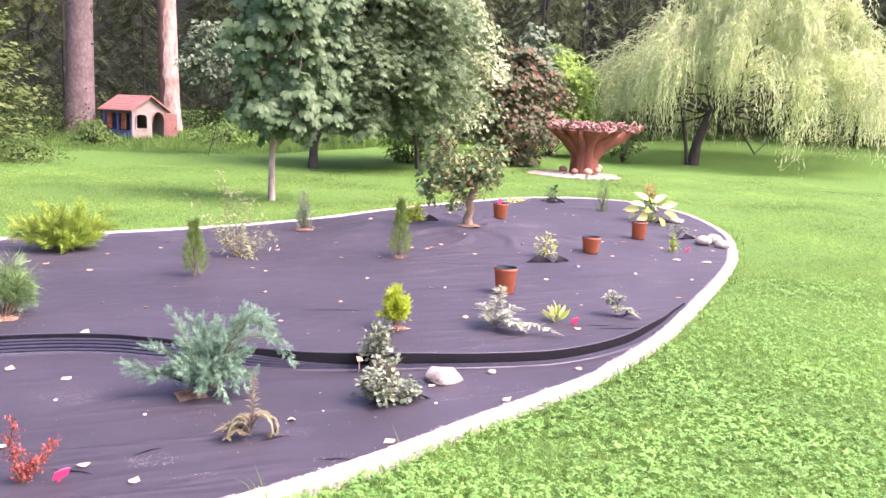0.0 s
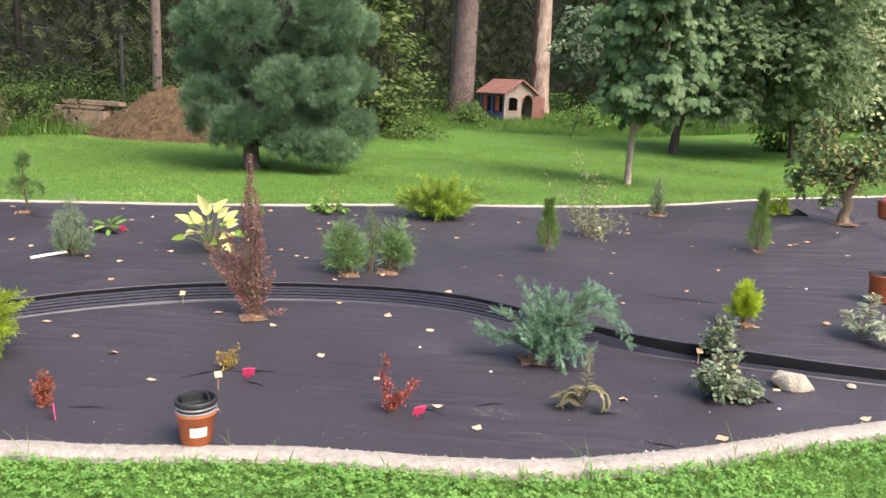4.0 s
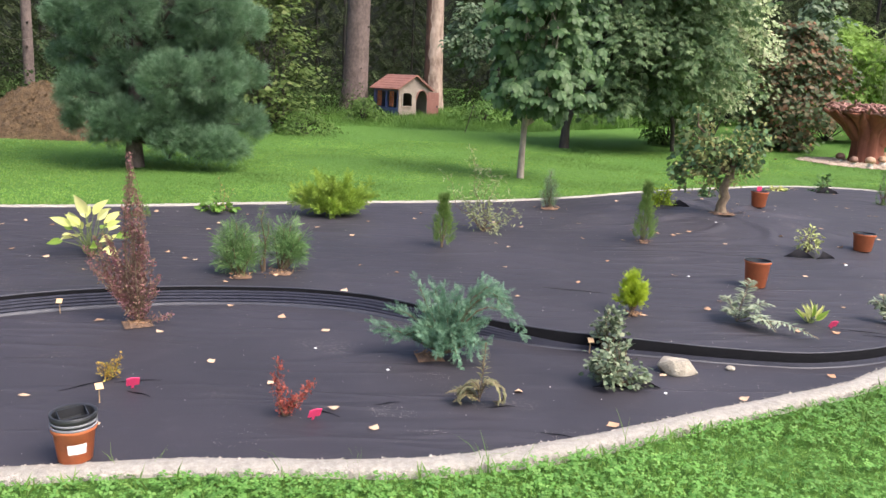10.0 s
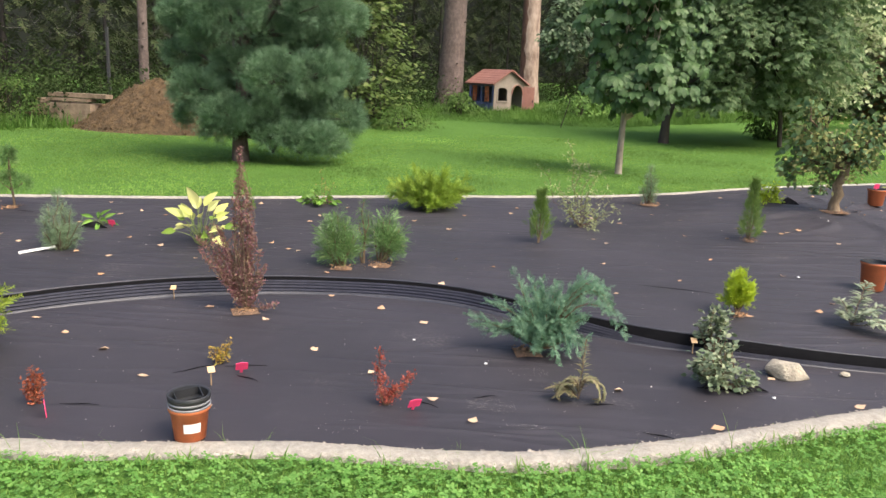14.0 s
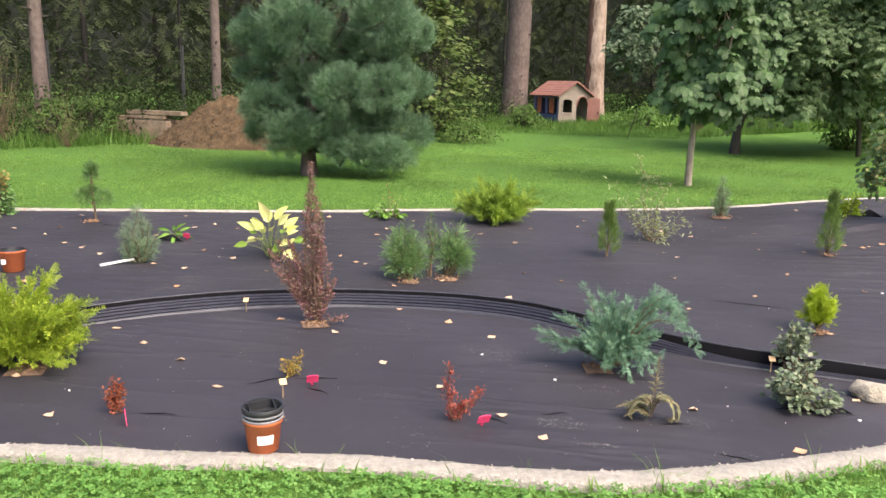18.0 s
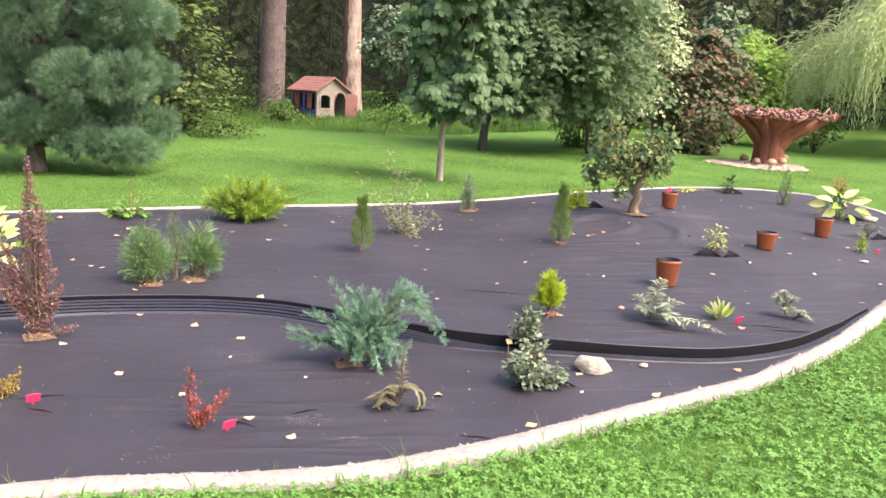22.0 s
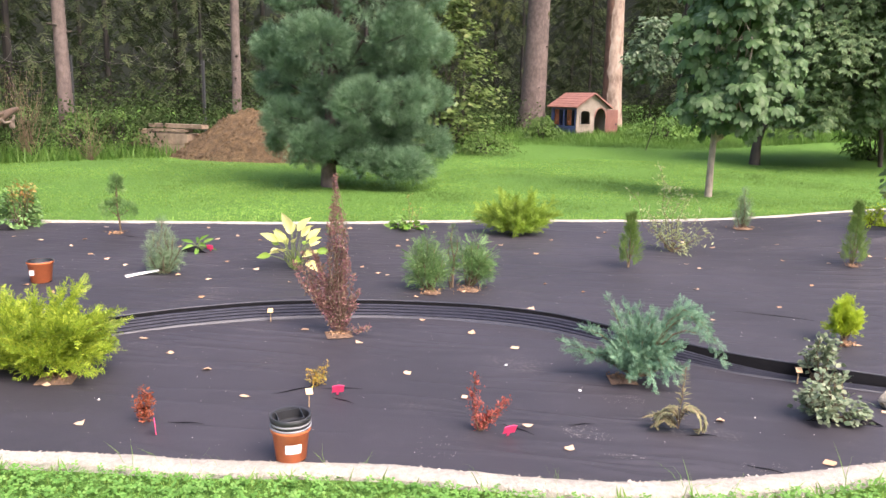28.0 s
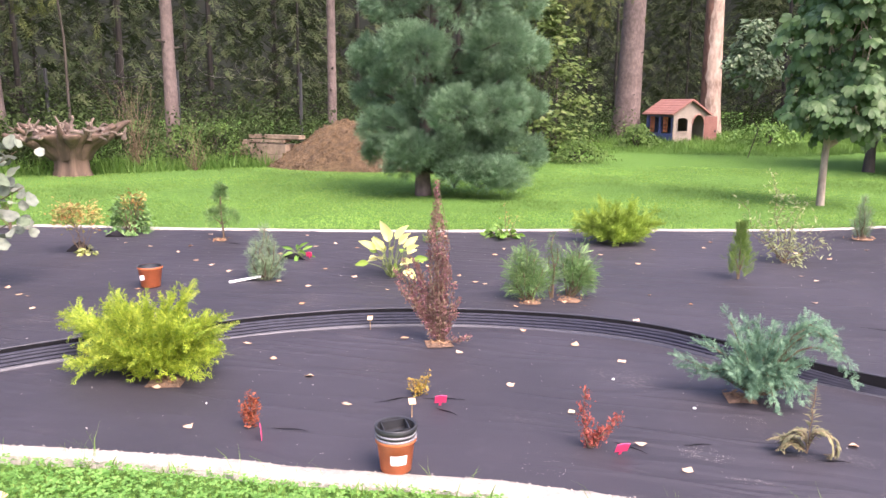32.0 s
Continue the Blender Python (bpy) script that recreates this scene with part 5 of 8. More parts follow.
spike_bush("red_barberry", -0.40, 3.10, [(-0.03, 0, 0.25), (-0.05, 0.02, 0.17), (0.12, 0, 0.15), (0.10, 0.03, 0.13), (0.03, 0, 0.09), (0.06, -0.02, 0.10), (-0.02, -0.03, 0.09)], "redbarb", "small bright red barberry with spreading shoots", "barberry", 0.0150, 720)
spike_bush("red_barberry", -1.80, 2.89, [(0, 0, 0.15), (-0.03, 0, 0.11), (0.035, 0, 0.10), (0.015, 0.02, 0.12), (-0.02, -0.02, 0.09)], "rustbarb", "small rust-red barberry beside a pink marker", "barberry", 0.016, 950)
spike_bush("golden_barberry", -1.23, 3.45, [(-0.05, 0, 0.07), (0, 0, 0.09), (0.055, 0, 0.12), (0.03, 0.02, 0.07), (-0.02, -0.02, 0.07), (0.02, -0.03, 0.05)], "ochre", "small ochre-yellow barberry in a cross cut of the membrane", "barberry", 0.016, 620)
spike_bush("golden_barberry", 5.38, 6.84, [(0, 0, 0.18), (-0.03, 0, 0.12), (0.03, 0, 0.12), (0, 0.03, 0.1)], "golddim", "small yellow-green shrub beside a pink marker", "shrub", 0.03, 420)

# --- leafy shrubs ---
leaf_bush("variegated_shrub", 1.12, 3.53, 0.145, 0.125, 0.28, 900, "euonymus", "grey-green variegated shrub in a cut of the membrane", "shrub", 0.027, 26, shape=leaf_shape(0.85), lift=0.05, loose=0.13, inner=0.55, low=0.25)
leaf_bush("variegated_shrub", 1.20, 4.0, 0.105, 0.09, 0.28, 360, "euonymus", "thin grey-green shrub with sparse round leaves", "shrub", 0.028, 9, shape=leaf_shape(0.85), lift=0.12, loose=0.17)
leaf_bush("variegated_shrub", 3.64, 6.54, 0.12, 0.12, 0.27, 130, "eugold", "small shrub with cream-edged leaves by a folded membrane flap", "shrub", 0.045, 8, lift=0.05, loose=0.2)
leaf_bush("variegated_willow", 0.85, 7.14, 0.24, 0.2, 0.34, 90, "greywillow", "sparse willow shrub with narrow cream-green leaves", "willow shrub", 0.05, 6, shape=leaf_shape(0.22), low=0.0, loose=0.09, stem_r=0.004)
spike_bush("variegated_willow", 0.86, 7.18, [(-0.15, 0, 0.76), (-0.10, 0.02, 0.62), (-0.40, 0, 0.52), (0.02, 0.02, 0.60), (0.14, 0, 0.52), (-0.18, 0, 0.22), (0.24, 0, 0.34), (0.37, 0, 0.17), (0.31, 0.02, 0.22), (-0.26, 0.05, 0.36), (0.05, -0.05, 0.34)], "greywillow", "tall thin shoots of a cream-tipped willow", "willow shrub", 0.052, 110, shape=small_leaf(0.24))
leaf_bush("low_shrub", 2.86, 8.16, 0.19, 0.15, 0.27, 1000, "globe", "low golden yellow-green shrub beside a raised flap of membrane", "shrub", 0.034, 20)
leaf_bush("dark_shrub", 3.88, 9.35, 0.12, 0.12, 0.32, 130, "rhodo", "dark green shrub behind the grafted tree", "shrub", 0.06, 8, low=0.2)
leaf_bush("dark_shrub", 6.18, 10.88, 0.18, 0.16, 0.27, 170, "rhodo", "dark green leafy shrub at the far kerb", "shrub", 0.06, 8)
leaf_bush("green_perennial", -1.66, 7.55, 0.18, 0.15, 0.14, 110, "greenleaf", "fresh green perennial with dry flower stalks", "perennial", 0.08, 8)
spike_bush("flower_stalks", -1.62, 7.55, [(-0.03, 0, 0.34), (0.09, 0.02, 0.22), (0.02, 0, 0.25)], "spirea", "thin dry rusty flower stalks of a perennial", "perennial", 0.03, 45)
leaf_bush("golden_perennial", 5.45, 10.85, 0.13, 0.12, 0.12, 70, "hosta", "small yellow leafy perennial beside a pot", "perennial", 0.08, 6)
leaf_bush("spirea", -5.21, 5.9, 0.27, 0.2, 0.56, 900, "spirea", "orange-green spirea on thin stems", "spirea", 0.034, 10, low=0.4, lift=0.33, loose=0.13, stem_r=0.003)
leaf_bush("green_perennial", -5.12, 5.86, 0.10, 0.09, 0.09, 70, "eugold", "low green-yellow sprout in a membrane cut", "perennial", 0.05, 5)
leaf_bush("rhododendron", -5.41, 6.85, 0.23, 0.2, 0.42, 1300, "mugo", "compact round green shrub with lighter top growth", "shrub", 0.045, 26, low=0.25, inner=0.4)
leaf_bush("spirea", -5.38, 6.86, 0.17, 0.15, 0.47, 240, "spirea", "fine yellowish spirea behind a compact dark shrub", "spirea", 0.04, 8, lift=0.30)
leaf_bush("sapling", -6.70, 6.62, 0.22, 0.2, 0.62, 150, "greenleaf", "thin green sapling at the far kerb", "sapling", 0.08, 6, lift=0.2, loose=0.14)
leaf_bush("golden_shrub", -4.5, 3.0, 0.30, 0.24, 0.44, 2000, "goldshrub", "yellow and orange leaved shrub by the edging strip", "shrub", 0.036, 22, low=0.1, loose=0.12)
leaf_bush("small_rose", -3.5, 2.66, 0.17, 0.14, 0.33, 330, "euonymus", "small leafy shrub in an open cut of the membrane", "shrub", 0.036, 14, loose=0.12, lift=0.10, inner=0.45)
soil_patch(-3.47, 2.60, 0.11)
hz = thing("silver_hazel", base_of(-5.1, 4.17), "tall sparse shrub with large silvery-green leaves", "shrub", turn=49)
tips = np.array([(-0.03, 0, 1.10), (0.22, 0.05, 1.12), (0.42, 0, 1.02), (0.58, 0.05, 1.10), (0.71, 0, 1.0), (0.32, -0.1, 0.94), (0.14, 0.1, 0.92), (0.55, -0.05, 0.9), (0.70, 0, 0.74), (0.58, 0.05, 0.46), (-0.68, 0, 0.72), (-0.50, 0.1, 0.74),
                 (-0.62, -0.1, 0.64), (-0.34, 0, 0.62), (-0.54, 0.05, 0.46), (-0.88, 0, 0.33), (-0.72, -0.05, 0.28), (-0.52, 0, 0.28), (-0.80, 0.05, 0.21), (-0.07, 0, 0.72), (-0.40, -0.1, 0.40), (0.22, 0, 0.34), (0.42, -0.05, 0.62)])
rr = np.random.default_rng(41)
n = 250
k = rr.integers(0, len(tips), n)
p = tips[k] * (1 - 0.35 * rr.random(n) ** 2.2)[:, None] + rr.normal(size=(n, 3)) * [0.075, 0.06, 0.055]
p[:, 2] = np.maximum(p[:, 2], 0.16)
d = unit(p * [0.8, 0.8, 0] + rr.normal(size=(n, 3)) * 0.3 + [0, -0.25, -0.12])
lay_leaves(hz, round_leaf(), frames_along(d, rr.normal(size=n) * 0.45, (0, -0.75, 1)), p, rr.uniform(0.065, 0.13, n), "hazel")
# greener, smaller leaves low in the middle
n = 240
q = tips[rr.integers(0, len(tips), n)] * rr.uniform(0.2, 0.75, n)[:, None] * [0.8, 1, 1] + rr.normal(size=(n, 3)) * 0.06 + [0, 0, 0.05]
q[:, 2] = np.maximum(q[:, 2], 0.08)
v, f = strew(*round_leaf(), frames_along(unit(rr.normal(size=(n, 3)) + [0, -0.2, -0.3]), None, (0, -0.7, 1)), q, rr.uniform(0.045, 0.09, n))
part("inner_leaves", mesh_of("inner_leaves", v, f, M["graft"]), hz, "dull green leaves low in the middle")
n = 46
q = np.array([(-0.18, 0, 1.02), (0.0, 0, 0.3), (0.12, -0.05, 0.26), (-0.1, 0, 0.4), (0.2, 0, 0.66)])[rr.integers(0, 5, n)] + rr.normal(size=(n, 3)) * [0.09, 0.06, 0.06]
v, f = strew(*round_leaf(), frames_along(unit(rr.normal(size=(n, 3)) + [0, 0, -0.3]), None, (0, -0.5, 1)), q, rr.uniform(0.04, 0.085, n))
part("autumn_leaves", mesh_of("autumn_leaves", v, f, M["spirea"]), hz, "leaves turning orange among the silver ones")
arch_stems(hz, tips, 0.009)
arch_stems(hz, [(-0.52, 0, 1.28), (-0.30, 0, 1.1), (0.05, 0, 1.25)], 0.005)

# --- hostas ---
hosta("yellow_hosta", -2.2, 5.82, 0.35, 0.38, 27, "hosta", "large yellow hosta with broad pale leaves", 0.135, mats=["hosta"] * 17 + ["hostagreen", "hosta"] * 5, slim=0.64)
hosta("small_hosta", 2.71, 4.70, 0.08, 0.06, 15, "hosta", "small yellow-green hosta beside a pink marker", 0.10, mats=["eugold", "hosta", "hostagreen", "eugold"], slim=0.36, rise=2.6)
hosta("variegated_hosta", 6.45, 8.68, 0.40, 0.32, 17, "hosta", "yellow variegated hosta in a dark cut of the membrane", 0.22, mats=["hosta", "hosta", "eugold", "hostagreen"], slim=0.6, rise=0.9)
hosta("small_hosta", -3.23, 6.25, 0.14, 0.10, 13, "greenleaf", "low narrow-leaved green plant in a cut of the membrane", 0.105, slim=0.4, rise=0.9)
leaf_bush("low_shrub", 7.02, 9.58, 0.17, 0.15, 0.30, 260, "rhodo", "dark green shrub at the far bend of the kerb", "shrub", 0.055, 8)
leaf_bush("spirea", 7.2, 9.8, 0.13, 0.13, 0.52, 420, "spirea", "orange-tipped spirea behind the variegated hosta", "spirea", 0.04, 7, lift=0.2, loose=0.13)

# --- ferns ---
fern("painted_fern", 2.19, 4.63, [(-0.06, 0.12, 0.14, 0.25), (0.14, 0.15, 0.13, 0.35), (0.27, 0.06, 0.10, 0.2), (0.14, -0.24, 0.02, 0.25), (0.36, -0.33, 0.015, 0.1), (-0.1, -0.05, 0.08, 0.3), (0.1, -0.1, 0.1, 0.3), (0.2, 0.25, 0.22, 0.2)], "silverfern", "silver painted fern lying across the membrane", 0.066)
fern("withered_fern", 0.43, 3.27, [(-0.15, 0.02, 0.04, 0.25), (-0.12, -0.03, 0.02, 0.3), (0.02, 0.05, 0.27, 0.05), (-0.10, 0.05, 0.02, 0.35)], "dryfern", "withered brown fern with curled fronds", 0.034, loops=((0.1, 0.055, 0.06, 4.6), (-0.25, 0.045, 0.07, 4.1), (3.3, 0.05, 0.05, 4.0), (2.8, 0.04, 0.06, 3.6)))
fern("withered_fern", 3.24, 4.76, [(-0.08, 0, 0.08, 0.6), (0.06, -0.03, 0.12, 0.5), (0.10, -0.18, 0.012, 0.25), (-0.04, -0.1, 0.03, 0.5), (0, 0.05, 0.17, 0.2), (-0.1, 0.05, 0.1, 0.5)], "silverfern", "drooping grey-green fern in a cut of the membrane", 0.05)
fern("painted_fern", 6.03, 7.60, [(-0.16, 0, 0.11, 0.4), (0.17, 0, 0.08, 0.4), (0.05, 0.1, 0.14, 0.3), (0.1, -0.08, 0.06, 0.4), (-0.08, -0.06, 0.08, 0.4)], "euonymus", "small arching fern beside pale stones", 0.05)

# --- grafted weeping tree in the bed ---
g = thing("grafted_tree", base_of(3.39, 7.80), "small grafted tree with twisted trunk and dull green leaves", "small tree", turn=-24)
trunk = np.array([(0, 0, -0.03), (-0.012, 0, 0.08), (0.02, 0, 0.17), (-0.01, 0, 0.26), (0.035, 0, 0.36), (0.045, 0, 0.5)])
v, f = tube(trunk, [0.066, 0.046, 0.050, 0.042, 0.046, 0.036], 9)
part("trunk", mesh_of("trunk", lumps(v, 0.02, 0.06), f[:, :4], M["tan_bark"], True), g)
ends = [(-0.40, 0, 1.02), (-0.34, 0.05, 0.90), (-0.55, 0, 0.46), (-0.53, -0.06, 0.36), (-0.50, 0.05, 0.60), (-0.42, 0.05, 0.72), (-0.48, -0.05, 0.82), (-0.25, -0.08, 0.80), (-0.28, -0.1, 0.62), (-0.20, 0.1, 0.72), (-0.36, -0.08, 0.50),
        (-0.12, -0.12, 0.56), (-0.04, 0.1, 0.70), (0.10, -0.05, 0.80), (0.16, -0.1, 0.62), (0.26, 0.05, 0.72), (0.36, 0, 0.78), (0.27, -0.08, 0.54), (0.18, 0.1, 0.86), (0.05, 0.12, 0.55), (-0.17, 0.05, 0.36), (0.06, -0.12, 0.66)]
ends = [(0.86 * a, b, c) for a, b, c in ends]
grow_stems(g, ends, 0.02, (0, 0, 0.45), 0.09, name="branch")
cl = np.array(ends)
n = 1000
k = RNG.integers(0, len(cl), n)
p = cl[k] * np.array([1, 1, 1.0]) * RNG.uniform(0.84, 1.08, n)[:, None] + RNG.normal(size=(n, 3)) * [0.042, 0.05, 0.045]
d = unit(p * [1, 1, 0] + RNG.normal(size=(n, 3)) * 0.3 + [0, 0, -0.35])
v, f = strew(*leaf_shape(0.75), frames_along(d, RNG.normal(size=n) * 0.8, (0, 0, 1)), p, RNG.uniform(0.04, 0.085, n))
part("leaves", mesh_of("leaves", v, f, M["graft"]), g)
p = cl[RNG.integers(0, len(cl), 640)] * RNG.uniform(0.6, 1.0, 640)[:, None] * [0.85, 0.85, 1] + RNG.normal(size=(640, 3)) * [0.09, 0.09, 0.06] + [0, -0.08, 0.04]
v, f = strew(*leaf_shape(0.6), frames_along(unit(p * [1, 1, 0] + RNG.normal(size=(640, 3)) * 0.4), RNG.normal(size=640) * 0.8, (0, 0, 1)), p, RNG.uniform(0.03, 0.055, 640))
part("pale_leaves", mesh_of("pale_leaves", v, f, M["graftpale"]), g, "paler yellowish leaves in the middle of the crown")
soil_patch(3.39, 7.77, 0.2, "ring of bark mulch round the grafted tree")


# ---- pots, markers, stones, fallen leaves ----
def pot_mesh(r, h, wall=0.004, lip=0.018):
    """A tapered pot, hollow, with a rolled rim band."""
    b = r * 0.78
    return lathe([(0.001, 0.004), (b - 0.01, 0.002), (b, 0.008), (r - 0.004, h - lip - 0.004), (r + 0.003, h - lip), (r + 0.004, h - 0.002), (r, h), (r - wall, h - 0.002), (b - wall, 0.012), (0.001, 0.012)])


def pot(x, y, r, h, label, group="terracotta pots", mat="terracotta", z=None, tilt=(0, 0), rim=True, sticker=False):
    loc = (x, y, ground_z(x, y) + 0.5 * lift(x, y)) if z is None else (x, y, z)
    th = thing("plant_pot", loc, label, "plant pot", group)
    th.matrix_basis = pose(*loc, tilt[0], tilt[1], 20)
    v, f = pot_mesh(r, h)
    part("pot_body", mesh_of("pot_body", v, f, M[mat], True), th)
    if rim:
        v, f = lathe([(r - 0.006, h - 0.001), (r + 0.001, h + 0.003), (r + 0.005, h), (r + 0.003, h - 0.006)])
        part("rim", mesh_of("rim", v, f, M["black_plastic"], True), th, "dark rolled rim")
        v, f = lathe([(r - 0.0055, h - 0.002), (r * 0.78 - 0.006, 0.016), (0.001, 0.014)])
        part("inner_wall", mesh_of("inner_wall", v, f, M["black_plastic"], True), th, "black inside")
    return th


pot(2.73, 5.54, 0.094, 0.205, "empty terracotta plastic pot on the membrane behind a fern")
pot(4.26, 6.71, 0.094, 0.165, "low empty terracotta plastic pot on the membrane")
pot(5.41, 7.51, 0.092, 0.20, "empty terracotta plastic pot near a variegated hosta")
pot(4.05, 8.38, 0.092, 0.175, "terracotta pot with a pink marker sticking out")
potl = pot(-3.79, 4.95, 0.088, 0.16, "small terracotta pot with a white label near the spruce")
v, f = box(-0.035, -0.083, 0.085, 0.03, 0.002, 0.035)
lb = part("sticker", mesh_of("sticker", v, f, M["white"]), potl, "white paper label")
lb.matrix_basis = pose(0, 0, 0, 0, 0, 0)
# a pile of pots nested in each other by the kerb
SX, SY = -1.08, 2.69
first = pot(SX, SY, 0.074, 0.140, "terracotta pot with a white label, others nested in it", "nested pots", rim=False)
vs, fs = [], []
for i in range(9):
    for h, r in ((0.048, 0.0655), (0.086, 0.0700)):
        a = -math.pi / 2 + 0.15 + (i - 4) * 0.115
        vs.append((r * math.cos(a), r * math.sin(a), h))
for i in range(8):
    fs.append([2 * i, 2 * i + 2, 2 * i + 3, 2 * i + 1])
part("sticker", mesh_of("sticker", vs, fs, M["white"]), first, "white paper label")
v, f = lathe([(0.072, 0.134), (0.078, 0.135), (0.079, 0.141), (0.074, 0.143)])
part("rim", mesh_of("rim", v, f, M["grey_rim"], True), first, "light grey rim")
for k, (h, r) in enumerate(((0.055, 0.074), (0.072, 0.075))):
    ob = pot(SX, SY, r - 0.002 * (1 - k), 0.110, "black plastic pot nested in a pile of pots", "nested pots", "black_plastic", z=base_of(SX, SY)[2] + h)
    v, f = lathe([(r, 0.096), (r + 0.0035, 0.098), (r + 0.0035, 0.104), (r, 0.106)])
    part("rim_band", mesh_of("rim_band", v, f, M["grey_rim" if k == 0 else "black_plastic"], True), ob)
# square tray tipped inside the top pot
vs, fs = boxes((0, 0, 0.002, 0.092, 0.078, 0.004), (0, 0.039, 0.02, 0.092, 0.003, 0.036), (0, -0.039, 0.02, 0.092, 0.003, 0.036), (0.046, 0, 0.02, 0.003, 0.078, 0.036), (-0.046, 0, 0.02, 0.003, 0.078, 0.036))
tray = single("square_pot", mesh_of("square_pot", vs, fs, M["black_plastic"]), (SX, SY, base_of(SX, SY)[2] + 0.142), "thin square black pot lying in the top round pot", "plant pot", "nested pots")
tray.matrix_basis = pose(SX, SY, base_of(SX, SY)[2] + 0.144, 6, -5, 32)


def marker(x, y, turn, label, mat="pink", h=0.045, w=0.055, lean=20):
    """A plastic name tag: a five-sided plate on a pointed foot."""
    th = thing("plant_marker", base_of(x, y), label, "plant marker", "pink markers")
    th.matrix_basis = pose(*base_of(x, y), lean, 0, turn)
    v = [(-w / 2, 0, 0.018), (w / 2, 0, 0.018), (w / 2, 0, 0.018 + h), (0, 0, 0.024 + h), (-w / 2, 0, 0.018 + h)]
    v = v + [(a, 0.003, c) for a, _, c in v]
    f = [[0, 1, 2, 3, 4], [9, 8, 7, 6, 5]] + [[i, 5 + i, 5 + (i + 1) % 5, (i + 1) % 5] for i in range(5)]
    part("plate", mesh_of("plate", v, f, M[mat]), th)
    v, f = box(0, 0.0015, 0.0, 0.012, 0.003, 0.04)
    part("spike", mesh_of("spike", v, f, M[mat]), th)
    return th


for mx, my, mt in ((-1.10, 3.36, 25), (-0.28, 3.07, 30), (2.78, 4.58, 10), (-1.69, 2.78, -58), (-3.12, 6.25, 10), (5.52, 6.80, 15), (4.03, 8.36, 5)):
    mk = marker(mx, my, mt, "pink plastic plant marker stuck beside a young plant", lean=30 if mt > 0 else 4)
    if mx == 4.03:
        mk.matrix_basis = pose(4.03, 8.37, base_of(4.03, 8.36)[2] + 0.16, 10, 0, 5)


def tag(x, y, turn):
    th = thing("stake_tag", base_of(x, y), "tan square tag on a thin wooden stake by the edging", "stake tag", "tan stake tags", turn)
    v, f = box(0, 0, 0.03, 0.005, 0.005, 0.08)
    part("stake", mesh_of("stake", v, f, M["stick"]), th)
    v, f = box(0, 0, 0, 0.031, 0.031, 0.004)
    part("plate", mesh_of("plate", v, f, M["tan_tag"]), th).matrix_basis = pose(0, -0.006, 0.075, 38, 0, 0)


for a in ((-1.84, 4.40, 10), (-1.18, 3.19, 30), (1.10, 3.99, 5)):
    tag(*a)

def faceted_rock(sx, sy, sz, seed):
    """A broken stone: the hull of scattered points, with split faces."""
    rr = np.random.default_rng(seed)
    p = unit(rr.normal(size=(30, 3))) * rr.uniform(0.8, 1.1, (30, 1)) * [sx, sy, sz]
    p[:, 2] = np.clip(p[:, 2] - 0.2 * sz * p[:, 0] / sx, -sz * 0.3, sz * 0.62) + sz * 0.3
    bm = bmesh.new()
    for q in p:
        bm.verts.new(q)
    hull = bmesh.ops.convex_hull(bm, input=bm.verts)
    bmesh.ops.delete(bm, geom=hull["geom_interior"], context="VERTS")
    bmesh.ops.bevel(bm, geom=bm.edges[:], offset=sx * 0.035, segments=1, affect="EDGES")
    bmesh.ops.triangulate(bm, faces=bm.faces[:])
    bmesh.ops.subdivide_edges(bm, edges=bm.edges[:], cuts=1, use_grid_fill=True)
    bmesh.ops.triangulate(bm, faces=bm.faces[:])
    bm.verts.index_update()
    v = lumps([q.co[:] for q in bm.verts], sx * 0.05, sx * 0.3, seed)
    f = np.array([[q.index for q in fc.verts] for fc in bm.faces])
    bm.free()
    return v, f


# stones
v, f = faceted_rock(0.125, 0.085, 0.083, 5)
single("rock", mesh_of("rock", v, f, M["rock"]), base_of(1.51, 3.74), "large pale angular limestone rock lying on the membrane", "stone")
for sx, sy, a, b, c, seed, lab in ((1.80, 3.80, 0.025, 0.018, 0.014, 5.0, "small white stone on the membrane"),
                                   (6.12, 7.24, 0.10, 0.09, 0.065, 7.0, "smooth pale boulder by the kerb"), (6.32, 7.30, 0.09, 0.09, 0.07, 9.0, "smooth pale boulder by the kerb"),
                                   (6.24, 7.06, 0.09, 0.08, 0.055, 11.0, "smooth pale boulder by the kerb"), (6.83, 8.62, 0.10, 0.08, 0.04, 13.0, "flat pale stone behind a fern"), (5.41, 6.34, 0.06, 0.03, 0.012, 15.0, "flat white stone on the membrane"), (5.11, 6.44, 0.045, 0.03, 0.012, 17.0, "small white stone on the membrane")):
    v, f = boulder(a, b, c, seed, 0.1, 3)
    single("stone", mesh_of("stone", v, f, M["rock"], True), base_of(sx, sy), lab, "stone")
for sx, sy, r in ((-0.36, 3.94, 0.009), (1.33, 3.44, 0.010), (0.02, 3.65, 0.010), (2.31, 5.77, 0.012), (3.82, 6.21, 0.016), (3.13, 7.3, 0.010), (-2.78, 2.52, 0.009)):
    v, f = boulder(r, r * 0.7, r * 0.6, sx * 10 + 50, 0.12, 1)
    single("pebble", mesh_of("pebble", v, f, M["white"], True), base_of(sx, sy), "small white pebble on the membrane", "pebble", "white pebbles")
v, f = boxes((0, 0, 0.012, 0.24, 0.03, 0.012))
st = single("white_stick", mesh_of("white_stick", v, f, M["white"]), base_of(-3.22, 5.32), "flat white plastic stick lying by the spruce", "stick")
st.matrix_basis = pose(*base_of(-3.22, 5.32), 0, -6, 40)

